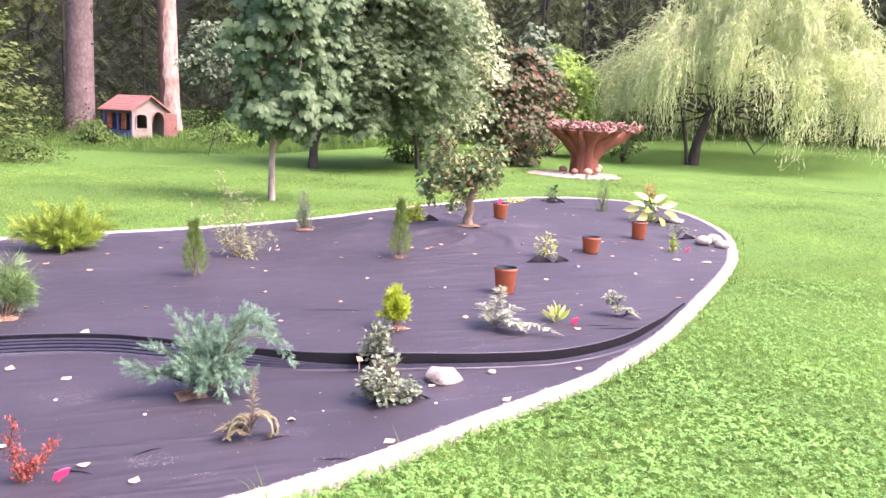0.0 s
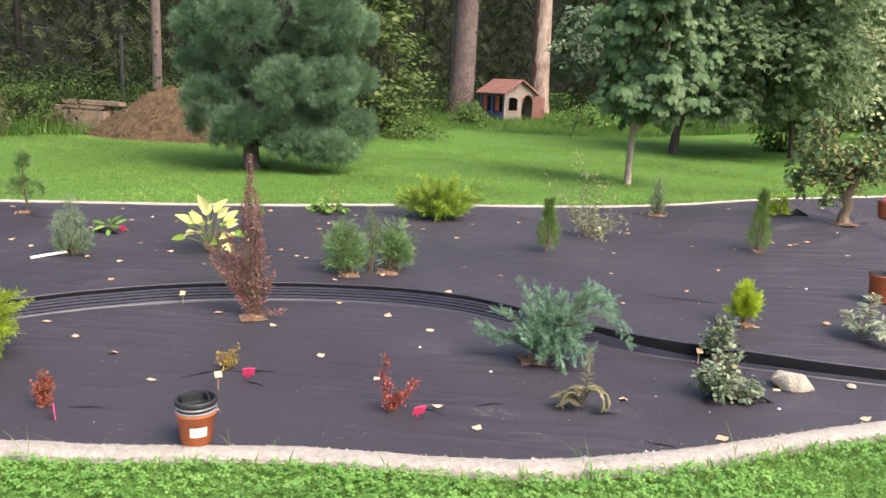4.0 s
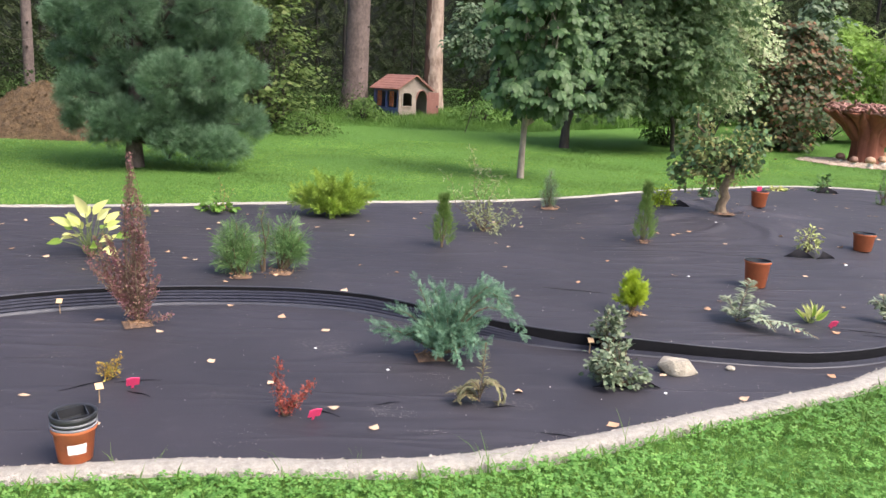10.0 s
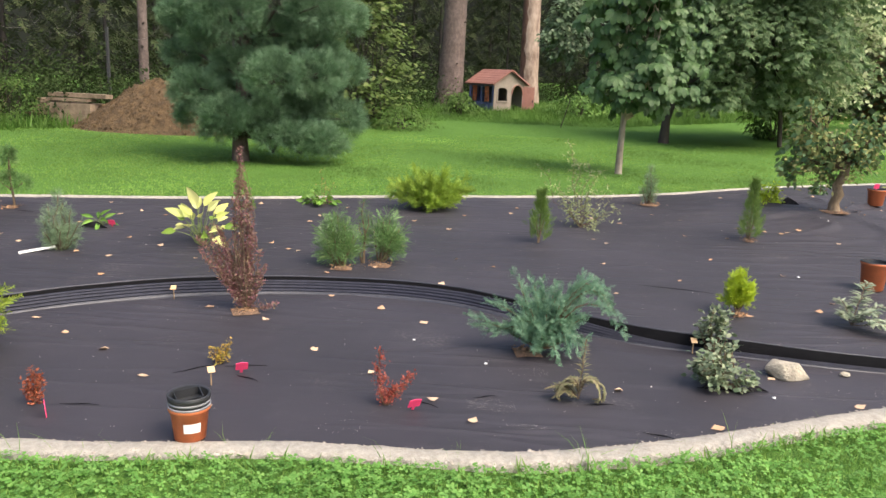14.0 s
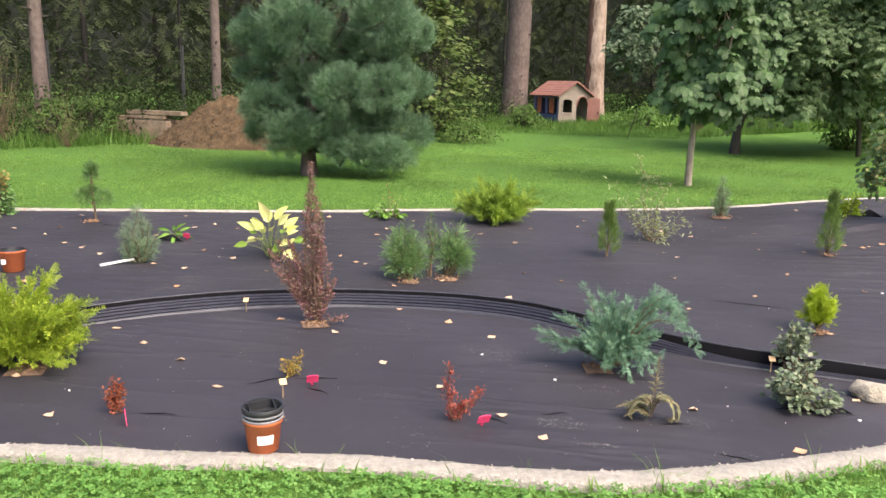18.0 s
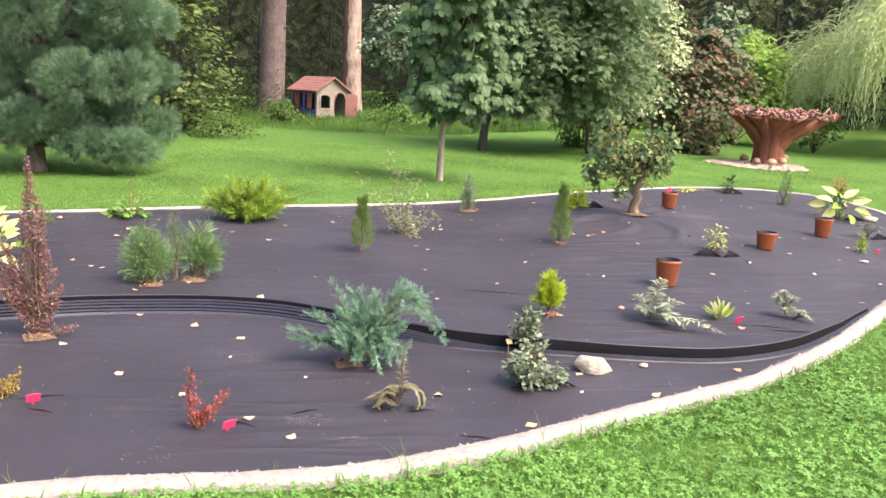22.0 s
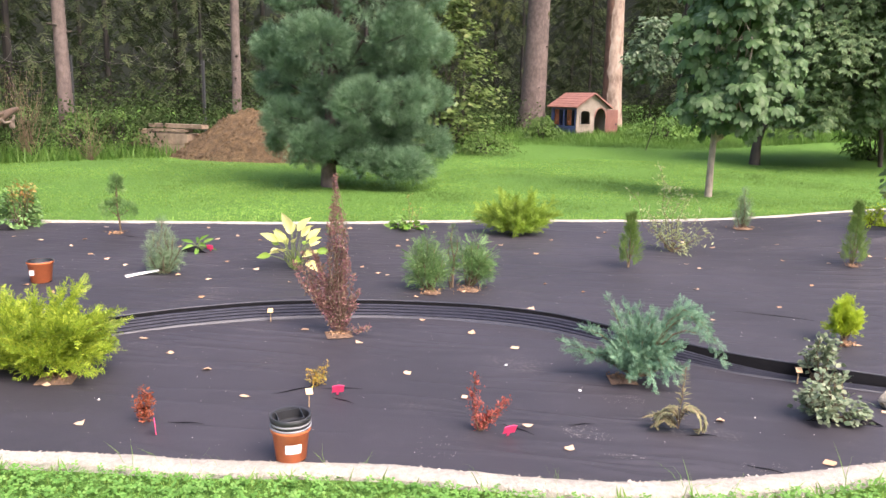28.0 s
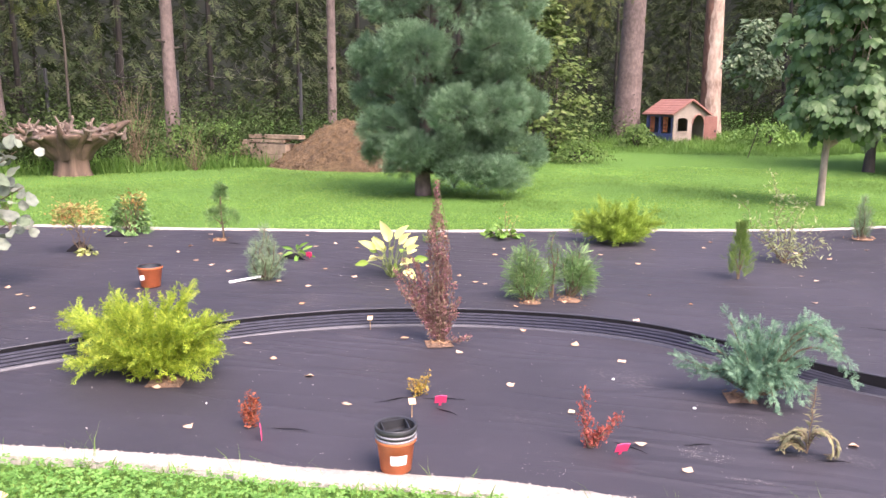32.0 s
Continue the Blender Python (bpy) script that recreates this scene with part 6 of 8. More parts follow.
# fallen leaves
NEAR_SPOTS = [(-2.13, 3.71), (-1.83, 3.53), (-1.51, 3.24), (-1.58, 4.28), (-1.20, 4.11), (-0.94, 4.63), (-0.84, 3.7), (-0.61, 4.44), (-0.33, 4.22), (-0.51, 3.43), (-0.2, 3.18), (-0.03, 2.99), (-1.11, 2.96),
              (0.63, 3.42), (1.4, 3.68), (0.98, 3.08), (1.68, 3.38), (2.3, 3.73), (-4.97, 3.96), (-4.66, 3.71), (-4.32, 3.47), (-4.14, 4.18), (-3.27, 2.79), (-3.02, 2.63), (-2.46, 3.16), (-2.05, 2.81),
              (-2.41, 3.93), (-2.51, 4.84), (-3.91, 2.42), (-4.4, 4.42)]
MID_SPOTS = [(-1.09, 5.2), (-0.29, 5.07), (1.39, 5.52), (0.87, 5.07), (1.63, 4.73), (2.11, 4.9), (2.51, 4.48), (-4.75, 4.59), (-4.5, 4.44), (-3.82, 4.83), (-3.53, 4.7), (-2.97, 5.39), (-3.53, 5.6), (-3.8, 5.79), (-4.04, 5.91),
             (-2.69, 5.32), (-2.81, 5.9), (-2.48, 5.7), (-2.08, 5.38), (-1.7, 6.0), (-1.44, 5.79), (-1.52, 5.83), (-2.03, 6.23), (0.9, 5.91), (1.78, 6.17), (2.2, 5.78), (3.29, 5.86), (3.13, 5.05), (2.29, 5.12), (2.75, 4.47),
             (3.64, 5.41), (4.24, 5.91), (4.11, 5.13), (4.68, 5.67), (-0.22, 5.8), (0.06, 5.62), (-0.79, 5.41), (-0.67, 6.13)]
FAR_SPOTS = [(-4.55, 6.96), (-4.78, 6.29), (-4.38, 6.15), (-3.46, 6.34), (-3.58, 7.16), (-3.15, 6.87), (-2.88, 6.76), (-1.58, 6.81), (-1.36, 7.45), (2.5, 8.52), (1.61, 7.68), (1.24, 7.32), (1.82, 7.42), (0.93, 6.69),
             (1.74, 6.87), (2.58, 6.93), (2.98, 6.7), (3.64, 7.0), (3.44, 6.67), (2.47, 7.04), (5.57, 9.93), (4.48, 8.08), (5.51, 8.64), (4.08, 6.76), (3.63, 7.88), (2.26, 7.13), (2.65, 6.97), (2.77, 7.04), (4.44, 6.59),
             (5.12, 6.44), (5.35, 7.0), (5.01, 7.23), (4.86, 7.15), (6.33, 7.64), (-0.33, 6.79), (-0.67, 7.08)]
shapes = []
rl = random.Random(20)
for i in range(6):
    q = [(-0.5 + rl.uniform(-0.12, 0.12), -0.45 + rl.uniform(-0.1, 0.1)), (0.5 + rl.uniform(-0.12, 0.12), -0.5 + rl.uniform(-0.1, 0.15)), (0.55 + rl.uniform(-0.15, 0.1), 0.5 + rl.uniform(-0.1, 0.1)), (-0.45 + rl.uniform(-0.1, 0.15), 0.55 + rl.uniform(-0.2, 0.1))]
    z = [rl.uniform(0, 0.3), rl.uniform(0, 0.12), rl.uniform(0.1, 0.5), rl.uniform(0, 0.2)]
    v = np.array([(a, b, c) for (a, b), c in zip(q, z)] + [(0, 0, 0.03), (0.02, -0.55, 0.02), (0.0, 0.6, 0.1)])
    f = np.array([(4, 0, 5), (4, 5, 1), (4, 1, 2), (4, 2, 6), (4, 6, 3), (4, 3, 0)])
    shapes.append(mesh_of("fallen_leaf", v * 0.036 + [0, 0, 0.001], f, M["litter"]))
rl = random.Random(21)
more = []
while len(more) < 40:
    q = (rl.uniform(-8, 7.4), rl.uniform(6.2, 11.2))
    if inside(BED, np.array([q[0]]), np.array([q[1]]))[0]:
        more.append(q)
for i, (lx, ly) in enumerate(NEAR_SPOTS + MID_SPOTS + FAR_SPOTS + more + [(-2.32, 2.1)]):
    bz = base_of(lx, ly)
    o = single("fallen_leaf", shapes[i % 6], bz, "dry tan fallen leaf lying on the membrane", "fallen leaf", "fallen leaves")
    k = rl.uniform(0.8, 1.25)
    o.matrix_basis = pose(bz[0], bz[1], bz[2] + 0.002, rl.uniform(-5, 5), rl.uniform(-5, 5), rl.uniform(0, 360)) @ Matrix.Diagonal((k, k * rl.uniform(0.7, 1), 1, 1))
# crumbs of lime and soil
n = 2600
x, y = RNG.uniform(-5.5, 6.5, n), RNG.uniform(2.4, 9.5, n) ** 1.0
fresh = inside(BED, x, y).sum()
for sx, sy, ra, rb, m in ((0.05, 3.17, 0.075, 0.05, 150), (0.20, 2.98, 0.06, 0.015, 60), (0.74, 2.99, 0.09, 0.03, 60), (0.22, 3.58, 0.08, 0.04, 60), (-0.55, 2.88, 0.1, 0.06, 40), (1.72, 3.5, 0.2, 0.06, 60)):
    a = RNG.uniform(0, math.tau, m)
    q = 1 + RNG.normal(size=m) * 0.3
    x, y = np.r_[x, sx + ra * q * np.cos(a)], np.r_[y, sy + rb * q * np.sin(a)]
keep = inside(BED, x, y)
x, y = x[keep], y[keep]
v, f = strew(cv, cf, frames_along(np.c_[RNG.normal(size=(len(x), 2)) * 0.3, np.ones(len(x))]), np.c_[x, y, terrain(x, y) + 0.002 + np.array([lift(a, b) for a, b in zip(x, y)])], RNG.uniform(0.0010, 0.0034, len(x)) * np.where(np.arange(len(x)) > fresh, 0.62, 1 + 1.2 * (RNG.random(len(x)) > 0.97)))
single("crumbs", mesh_of("crumbs", v, f, M["speck"]), (0, 0, 0), "scattered pale crumbs of soil and lime on the membrane", "crumbs", kind="stuff")


def flap(x, y, w, h, turn, label="raised triangular flap of cut black membrane"):
    """A cut corner of the membrane that stands up in a soft fold."""
    vs, fs = [], []
    for i in range(7):
        t = i / 6
        hh = h * (1 - abs(2 * t - 1) ** 1.3)
        for j in range(4):
            u = j / 3
            vs.append(((t - 0.5) * w, 0.35 * hh * u * u - 0.02 * math.sin(t * 9) * u, hh * u + 0.004))
    for i in range(6):
        for j in range(3):
            a = i * 4 + j
            fs.append([a, a + 4, a + 5, a + 1])
    single("membrane_flap", mesh_of("membrane_flap", vs, fs, M["flap"], True), base_of(x, y), label, "membrane flap", "membrane flaps", turn=turn)


for a in ((3.05, 8.08, 0.22, 0.07, 0), (3.50, 6.38, 0.26, 0.07, -10), (3.72, 6.36, 0.2, 0.06, 15), (3.34, 4.72, 0.2, 0.05, 20), (6.55, 8.55, 0.3, 0.07, 0), (6.18, 10.75, 0.35, 0.09, 0), (6.1, 7.5, 0.25, 0.06, 0),
          (-3.23, 6.16, 0.26, 0.05, 0), (-5.25, 5.92, 0.24, 0.09, 30), (-3.72, 2.74, 0.2, 0.05, 30), (-3.45, 2.72, 0.16, 0.05, -20), (1.08, 3.50, 0.18, 0.03, 0), (1.26, 3.50, 0.14, 0.03, 10), (-5.4, 6.6, 0.22, 0.06, 20)):
    flap(*a)


def slit(x, y, ln, turn):
    """A curled cut edge in the membrane."""
    t = np.linspace(-0.5, 0.5, 9)
    v, f = tube(np.c_[t * ln, 0.004 * np.sin(t * 7), 0.002 + 0.003 * np.cos(t * 3)], 0.0026 * (1.1 - 1.6 * np.abs(t)), 5)
    single("membrane_cut", mesh_of("membrane_cut", v, f[:, :4], M["edging"], True), base_of(x, y), "curled dark cut edge in the membrane", "membrane cut", "membrane cuts", turn=turn)


for a in ((-1.10, 3.43, 0.2, 12), (-1.32, 3.36, 0.2, 40), (-1.05, 3.29, 0.13, -25), (-0.24, 3.14, 0.16, -30), (0.02, 3.25, 0.12, 20), (0.52, 3.24, 0.14, 8), (-1.62, 2.90, 0.16, 5), (1.3, 5.28, 0.5, -14), (2.95, 4.50, 0.3, -20), (3.1, 4.42, 0.5, -12), (0.72, 2.98, 0.14, -20), (-4.1, 6.62, 0.2, -10)):
    slit(*a)


# ---- trees, woods and far things ----
def out_z(x, y):
    return ground_z(x, y) - 0.03


def limbs(parent, base, tips, r0, bend=0.08, mat="dark_bark", name="limb"):
    for t in tips:
        v, f = tube(bent(base, t, bend, 6), np.linspace(r0, r0 * 0.25, 6), 6)
        part(name, mesh_of(name, v, f[:, :4], M[mat], True), parent)


def trunk_mesh(pts, radii, mat, sides=14, knots=0.06):
    v, f = tube(pts, radii, sides)
    k = np.array([noise.noise(Vector((p[0] * 4, p[1] * 4, p[2] * 1.5))) for p in v])
    c = np.repeat(np.asarray(pts, float), sides, 0)
    v = c + (v - c) * (1 + knots * 2 * k)[:, None]
    return mesh_of("trunk", v, f[:, :4], M[mat], True)


def palmate():
    """A horse-chestnut leaf: seven drooping leaflets from one point."""
    lv, lf = leaf_shape(0.52, 0.04, 0.22)
    lv[1:3, 2], lv[3, 2], lv[1:3, 0] = 0.62, 0.6, lv[1:3, 0] * 1.1
    lv[4:6, 2], lv[4:6, 0] = 0.86, lv[4:6, 0] * 1.35
    turns = []
    for a in np.linspace(-2.2, 2.2, 7):
        turns.append([math.sin(a), -0.25, math.cos(a)])
    tv, tf = strew(lv, lf, frames_along(np.array(turns), None, (0, 1, 0)), np.zeros((7, 3)), np.array([0.6, 0.8, 0.95, 1.0, 0.95, 0.8, 0.6]))
    return tv, tf


def crown_tips(n, prof, cx, cy, seed, rough=0.35, squash=1.0):
    """Ends and starts of leafy twigs inside an uneven crown. prof: height and radius pairs."""
    rr = np.random.default_rng(seed)
    zs, rs = [q[0] for q in prof], [q[1] for q in prof]
    z = zs[0] + (zs[-1] - zs[0]) * rr.random(n) ** 0.9
    a = rr.uniform(0, math.tau, n)
    lump = np.array([noise.noise(Vector((math.cos(q) * 1.5 + seed, math.sin(q) * 1.5, w * 1.5))) for q, w in zip(a, z)])
    rad = np.interp(z, zs, rs) * (1 + rough * 1.8 * lump) * (1 - 0.55 * rr.random(n) ** 2.2)
    tip = np.c_[cx + np.cos(a) * rad, cy + np.sin(a) * rad * squash, z + 0.25 * lump]
    root = np.c_[cx + np.cos(a) * rad * 0.45, cy + np.sin(a) * rad * 0.45 * squash, z + 0.10 * rad]
    return tip, root


def twig_crown(tip, root, leaves, size, shape, mat, droop=0.3, name="crown"):
    """Leaves in flat sprays along drooping twigs."""
    n = len(tip)
    t = np.linspace(0.3, 1.05, leaves)
    way = tip - root
    ln = np.linalg.norm(way, axis=1)
    p = root[:, None] + way[:, None] * t[None, :, None]
    p[..., 2] -= droop * ln[:, None] * t[None] ** 2
    dr = unit(way + np.c_[np.zeros((n, 2)), -2 * droop * ln])
    sd = unit(np.cross(dr, [0, 0, 1.0]))
    sg = np.where(np.arange(leaves) % 2, 1.0, -1.0)
    d = dr[:, None] * 0.7 + sd[:, None] * sg[None, :, None] * 0.85 + RNG.normal(size=(n, leaves, 3)) * 0.28 + [0, 0, -0.22]
    p = p + sd[:, None] * (sg[None, :, None] * size * 0.35 * RNG.random((n, leaves, 1))) + RNG.normal(size=(n, leaves, 3)) * size * 0.35
    d, p = unit(d.reshape(-1, 3)), p.reshape(-1, 3)
    v, f = strew(*shape, frames_along(d, RNG.normal(size=len(p)) * 0.35, (0, -0.25, 1)), p, size * RNG.uniform(0.6, 1.2, len(p)))
    return mesh_of(name, v, f, M[mat])


# pine on the lawn
px, py = -3.4, 10.5
th = thing("pine_tree", (px, py, out_z(px, py)), "dense blue-green pine with rounded needle masses on the lawn", "pine tree", turn=17)
part("trunk", trunk_mesh([(0, 0, -0.05), (0.0, 0, 0.4), (0.06, 0, 1.2), (0.15, 0, 2.4), (0.2, 0, 4.2)], [0.13, 0.10, 0.09, 0.07, 0.03], "spruce_bark", 10), th)
# needle masses: across, towards the bed, height, radius
MASSES = [(0.33, -0.85, 1.18, 0.45), (0.95, -0.6, 1.22, 0.43), (1.42, -0.1, 1.27, 0.32), (1.33, -0.2, 0.62, 0.40), (0.98, -0.75, 0.42, 0.28), (0.55, -0.6, 0.45, 0.27), (-0.72, -0.25, 0.96, 0.42), (-0.36, -0.6, 0.68, 0.36),
          (-0.82, 0.0, 0.62, 0.28), (-0.32, -0.8, 1.96, 0.48), (-0.93, 0.1, 1.88, 0.36), (-1.0, 0.3, 1.42, 0.30), (0.95, -0.6, 2.06, 0.48), (1.42, 0.0, 1.95, 0.34), (0.45, -0.85, 2.58, 0.52), (-0.66, -0.3, 2.62, 0.42), (1.25, -0.15, 2.62, 0.38)]
rr = random.Random(14)
bl = MASSES + [(0.35, -0.15, 0.78, 0.34), (0.75, -0.2, 0.85, 0.38), (-0.2, -0.2, 1.3, 0.36), (0.35, -0.2, 1.75, 0.36), (0.0, -0.3, 0.6, 0.24), (1.0, -0.1, 1.6, 0.36), (0.30, -0.5, 0.40, 0.28), (-0.45, -0.5, 0.45, 0.27), (1.15, -0.5, 0.32, 0.28), (0.3, 0.4, 0.45, 0.3), (0.75, -0.6, 0.32, 0.26), (-0.15, -0.35, 0.62, 0.30), (0.25, -0.4, 0.7, 0.32), (0.5, 0.3, 0.6, 0.35), (-0.3, 0.3, 0.7, 0.35)]
for a, b, c, r in MASSES[:13]:
    bl.append((0.25 + (a - 0.25) * rr.uniform(0.7, 1.0), 0.1 - b * rr.uniform(0.8, 1.1), c + rr.uniform(0.0, 0.4), r * rr.uniform(0.85, 1.1)))
for lev, (z, w, m, r) in enumerate(((3.15, 0.85, 6, 0.42), (3.6, 0.6, 5, 0.40), (4.05, 0.35, 4, 0.34))):
    for i in range(m):
        a = math.tau * (i + 0.5 * (lev % 2)) / m
        bl.append((0.22 + math.cos(a) * w, math.sin(a) * w, z + rr.uniform(-0.12, 0.12), r * rr.uniform(0.8, 1.1)))
bl = [(0.15 + 0.89 * bx, 0.9 * by, bz, 0.86 * br) for bx, by, bz, br in bl]
sets = []
for bx, by, bz, br in bl:
    n = int(190 * (br / 0.4) ** 2)
    d = unit(RNG.normal(size=(n, 3)) * [1, 1, 0.9] + [0, 0, 0.22])
    bumpy = 1 + 0.28 * np.array([noise.noise(Vector(q) * 3.2 + Vector((bx * 5, by * 5, bz * 5))) for q in d])
    p = np.array([bx, by, bz]) + d * [1.1, 1.1, 0.82] * (br * bumpy * (1 - 0.18 * RNG.random(n) ** 2))[:, None]
    w = unit(d + [0, 0, 0.45] + RNG.normal(size=(n, 3)) * 0.25)
    for k in range(4):
        ww = unit(w + RNG.normal(size=(n, 3)) * 0.25)
        sets.append(strew(*SHAG, frames_along(ww), p - w * (0.03 + 0.035 * k), 0.098 * RNG.uniform(0.75, 1.2, n)))
v, f = merge(*sets)
part("needles", mesh_of("needles", v, f, M["pine"]), th)
for bx, by, bz, br in bl:
    v, f = tube(bent((0.06 + 0.04 * bz, 0, max(0.35, bz - 0.35)), (bx, by, bz), 0.07, 6), np.linspace(0.035, 0.012, 6), 6)
    part("limb", mesh_of("limb", v, f[:, :4], M["dark_bark"], True), th)

# young horse chestnut
cx_, cy_ = 1.82, 11.15
th = thing("chestnut_tree", (cx_, cy_, out_z(cx_, cy_)), "young horse chestnut with large hand-shaped leaves", "tree")
part("trunk", trunk_mesh([(0, 0, -0.05), (0.0, 0, 0.4), (0.01, 0, 0.8), (0.06, 0, 1.6), (0.15, 0, 2.8)], [0.055, 0.046, 0.042, 0.035, 0.02], "pale_bark", 10, 0.1), th)
tip, root = crown_tips(980, [(0.88, 0.40), (1.1, 0.62), (1.6, 0.68), (2.3, 0.66), (3.0, 0.56), (3.7, 0.3)], 0.20, 0.0, 31, 0.42)
limbs(th, (0.02, 0, 0.75), [tuple(q) for q in root[:16]], 0.018, mat="pale_bark")
d = unit((tip - [0.18, 0, 0]) * [1, 1, 0] + RNG.normal(size=(980, 3)) * 0.22 + [0, 0, -0.5])
o = np.argsort(tip[:, 1])
p, d = tip[o], d[o]
lay_leaves(th, palmate(), frames_along(d, RNG.normal(size=980) * 0.3, (0, -0.5, 1)), p, RNG.uniform(0.10, 0.18, 980), "chestnut")
# maple behind it
th = thing("maple_tree", (3.69, 17.05, out_z(3.69, 17.05)), "broad dense green maple with low hanging branches", "tree")
part("trunk", trunk_mesh([(0, 0, -0.05), (0.02, 0, 0.5), (0.2, 0, 1.2), (0.8, 0, 2.4), (1.3, 0, 4)], [0.12, 0.085, 0.075, 0.06, 0.04], "dark_bark", 10), th)
part("side_stem", trunk_mesh([(2.55, 0.3, -0.05), (2.5, 0.3, 0.6), (2.3, 0.3, 1.5), (2.0, 0.2, 2.6)], [0.05, 0.045, 0.04, 0.03], "dark_bark", 8), th)
tip, root = crown_tips(1350, [(0.95, 1.2), (1.25, 1.9), (2.2, 2.25), (3.4, 2.2), (4.8, 1.8), (6.0, 0.8)], 1.65, 0.2, 32, 0.3)
limbs(th, (0.25, 0, 1.2), [tuple(q) for q in root[:22]], 0.035)
part("crown", twig_crown(tip, root, 13, 0.155, LOBED, "maple", 0.35), th)
# others round the lawn
for nm, lab, x, y, r, z0, z1, n, mat, leaves, size, sh in (
    ("dogwood", "pale cream-edged dogwood beside the maple", 7.75, 19.1, 1.3, 1.0, 4.4, 520, "variegated", 14, 0.13, leaf_shape(0.7)),
    ("dogwood", "pale grey-green bush behind the chestnut", 1.75, 20.0, 0.62, 1.75, 3.0, 110, "greyleaf", 14, 0.13, leaf_shape(0.7)),
    ("copper_bush", "dark copper-leaved hazel bush", 9.95, 19.6, 1.25, 0.1, 2.95, 430, "copper", 13, 0.145, leaf_shape(0.85)),
    ("lime_tree", "bright lime-green leafy small tree", 13.5, 24.0, 1.8, 0.7, 3.55, 460, "lime", 14, 0.16, LOBED),
    ("green_bush", "low green bush with narrow leaves under the maple", 6.7, 19.3, 0.7, 0.10, 0.95, 120, "greenweed", 14, 0.13, leaf_shape(0.3)),
    ("woodland_bush", "green bush at the edge of the woods", -12.4, 10.6, 1.25, 0.1, 2.2, 330, "underpale", 12, 0.085, LEAF),
    ("bramble_bush", "low leafy green brambles between the stump and the boards", -9.2, 13.5, 0.55, 0.02, 0.7, 110, "greenweed", 11, 0.075, LEAF),
    ("bramble_bush", "low leafy green brambles between the stump and the boards", -8.95, 14.3, 0.5, 0.02, 0.75, 100, "greenweed", 11, 0.075, LEAF),
    ("bramble_bush", "low leafy weeds under the hazel bush", -2.0, 17.4, 0.8, 0.02, 0.4, 110, "greenweed", 11, 0.085, LEAF),
    ("bramble_bush", "leafy green weeds in the long grass by the spruce trunk", -0.9, 22.6, 0.9, 0.02, 0.5, 110, "greenweed", 11, 0.10, LEAF),
    ("bramble_bush", "leafy green weeds in the long grass beyond the playhouse", 2.6, 23.6, 0.9, 0.02, 0.6, 120, "tallgrass", 11, 0.10, LEAF),
    ("flowering_bush", "grey-white flowering bush beyond the willow", 27.5, 24.0, 1.9, 0.6, 3.4, 200, "variegated", 12, 0.16, LEAF),
    ("green_bush", "grey-green leafy bush behind the copper-leaved hazel", 12.0, 22.6, 0.8, 1.9, 4.0, 120, "greyleaf", 13, 0.17, leaf_shape(0.8)),
    ("green_bush", "small green bush beside the willow trunk", 14.6, 21.2, 0.7, 0.3, 1.5, 110, "underpale", 12, 0.12, LEAF),
):
    th = thing(nm, (x, y, out_z(x, y)), lab, "bush" if "bush" in nm else "tree")
    hgt = z1 - z0
    tip, root = crown_tips(n, [(z0, r * 0.6), (z0 + hgt * 0.22, r * 0.95), (z0 + hgt * 0.5, r), (z0 + hgt * 0.78, r * 0.78), (z1 + 0.15, r * 0.3)], 0, 0, int(abs(x) * 10), 0.55)
    part("leaves", twig_crown(tip, root, leaves, size, sh, mat, 0.28), th)
    limbs(th, (0, 0, -0.02), [tuple(q) for q in root[:1 if z0 > 1.5 else 4 if z0 > 1 else 12]], 0.012 if z0 > 1 else 0.02)



def tiered_bush(name, x, y, prof, tiers, per_tier, leaves, size, shape, mat, label, seed):
    """A bush of near-level leafy branches in tiers, ragged at the ends. prof: height and reach pairs."""
    rr = np.random.default_rng(seed)
    th = thing(name, (x, y, out_z(x, y)), label, "bush")
    zs, rs = [q[0] for q in prof], [q[1] for q in prof]
    roots, tips = [], []
    for i in range(tiers):
        z = zs[0] + (zs[-1] - zs[0]) * (i + 0.5) / tiers
        for _ in range(per_tier):
            a, k = rr.uniform(0, math.tau), rr.uniform(0.45, 1.12)
            r = float(np.interp(z, zs, rs)) * k
            zz = z + rr.normal() * 0.07
            roots.append((math.cos(a) * r * 0.25, math.sin(a) * r * 0.25, zz - 0.18 * r))
            tips.append((math.cos(a) * r, math.sin(a) * r, zz + 0.16 * r))
    roots, tips = np.array(roots), np.array(tips)
    part("leaves", twig_crown(tips, roots, leaves, size, shape, mat, 0.22), th)
    limbs(th, (0, 0, -0.02), [tuple(q) for q in tips[::9] * [0.6, 0.6, 0.8]], 0.02)
    return th


tiered_bush("hazel_bush", -3.0, 18.2, [(0.15, 1.1), (0.6, 1.45), (1.4, 1.45), (2.2, 1.2), (2.9, 0.8), (3.6, 0.35)], 17, 21, 13, 0.125, leaf_shape(0.8), "underpale", "tall yellow-green hazel bush behind the pine", 61)

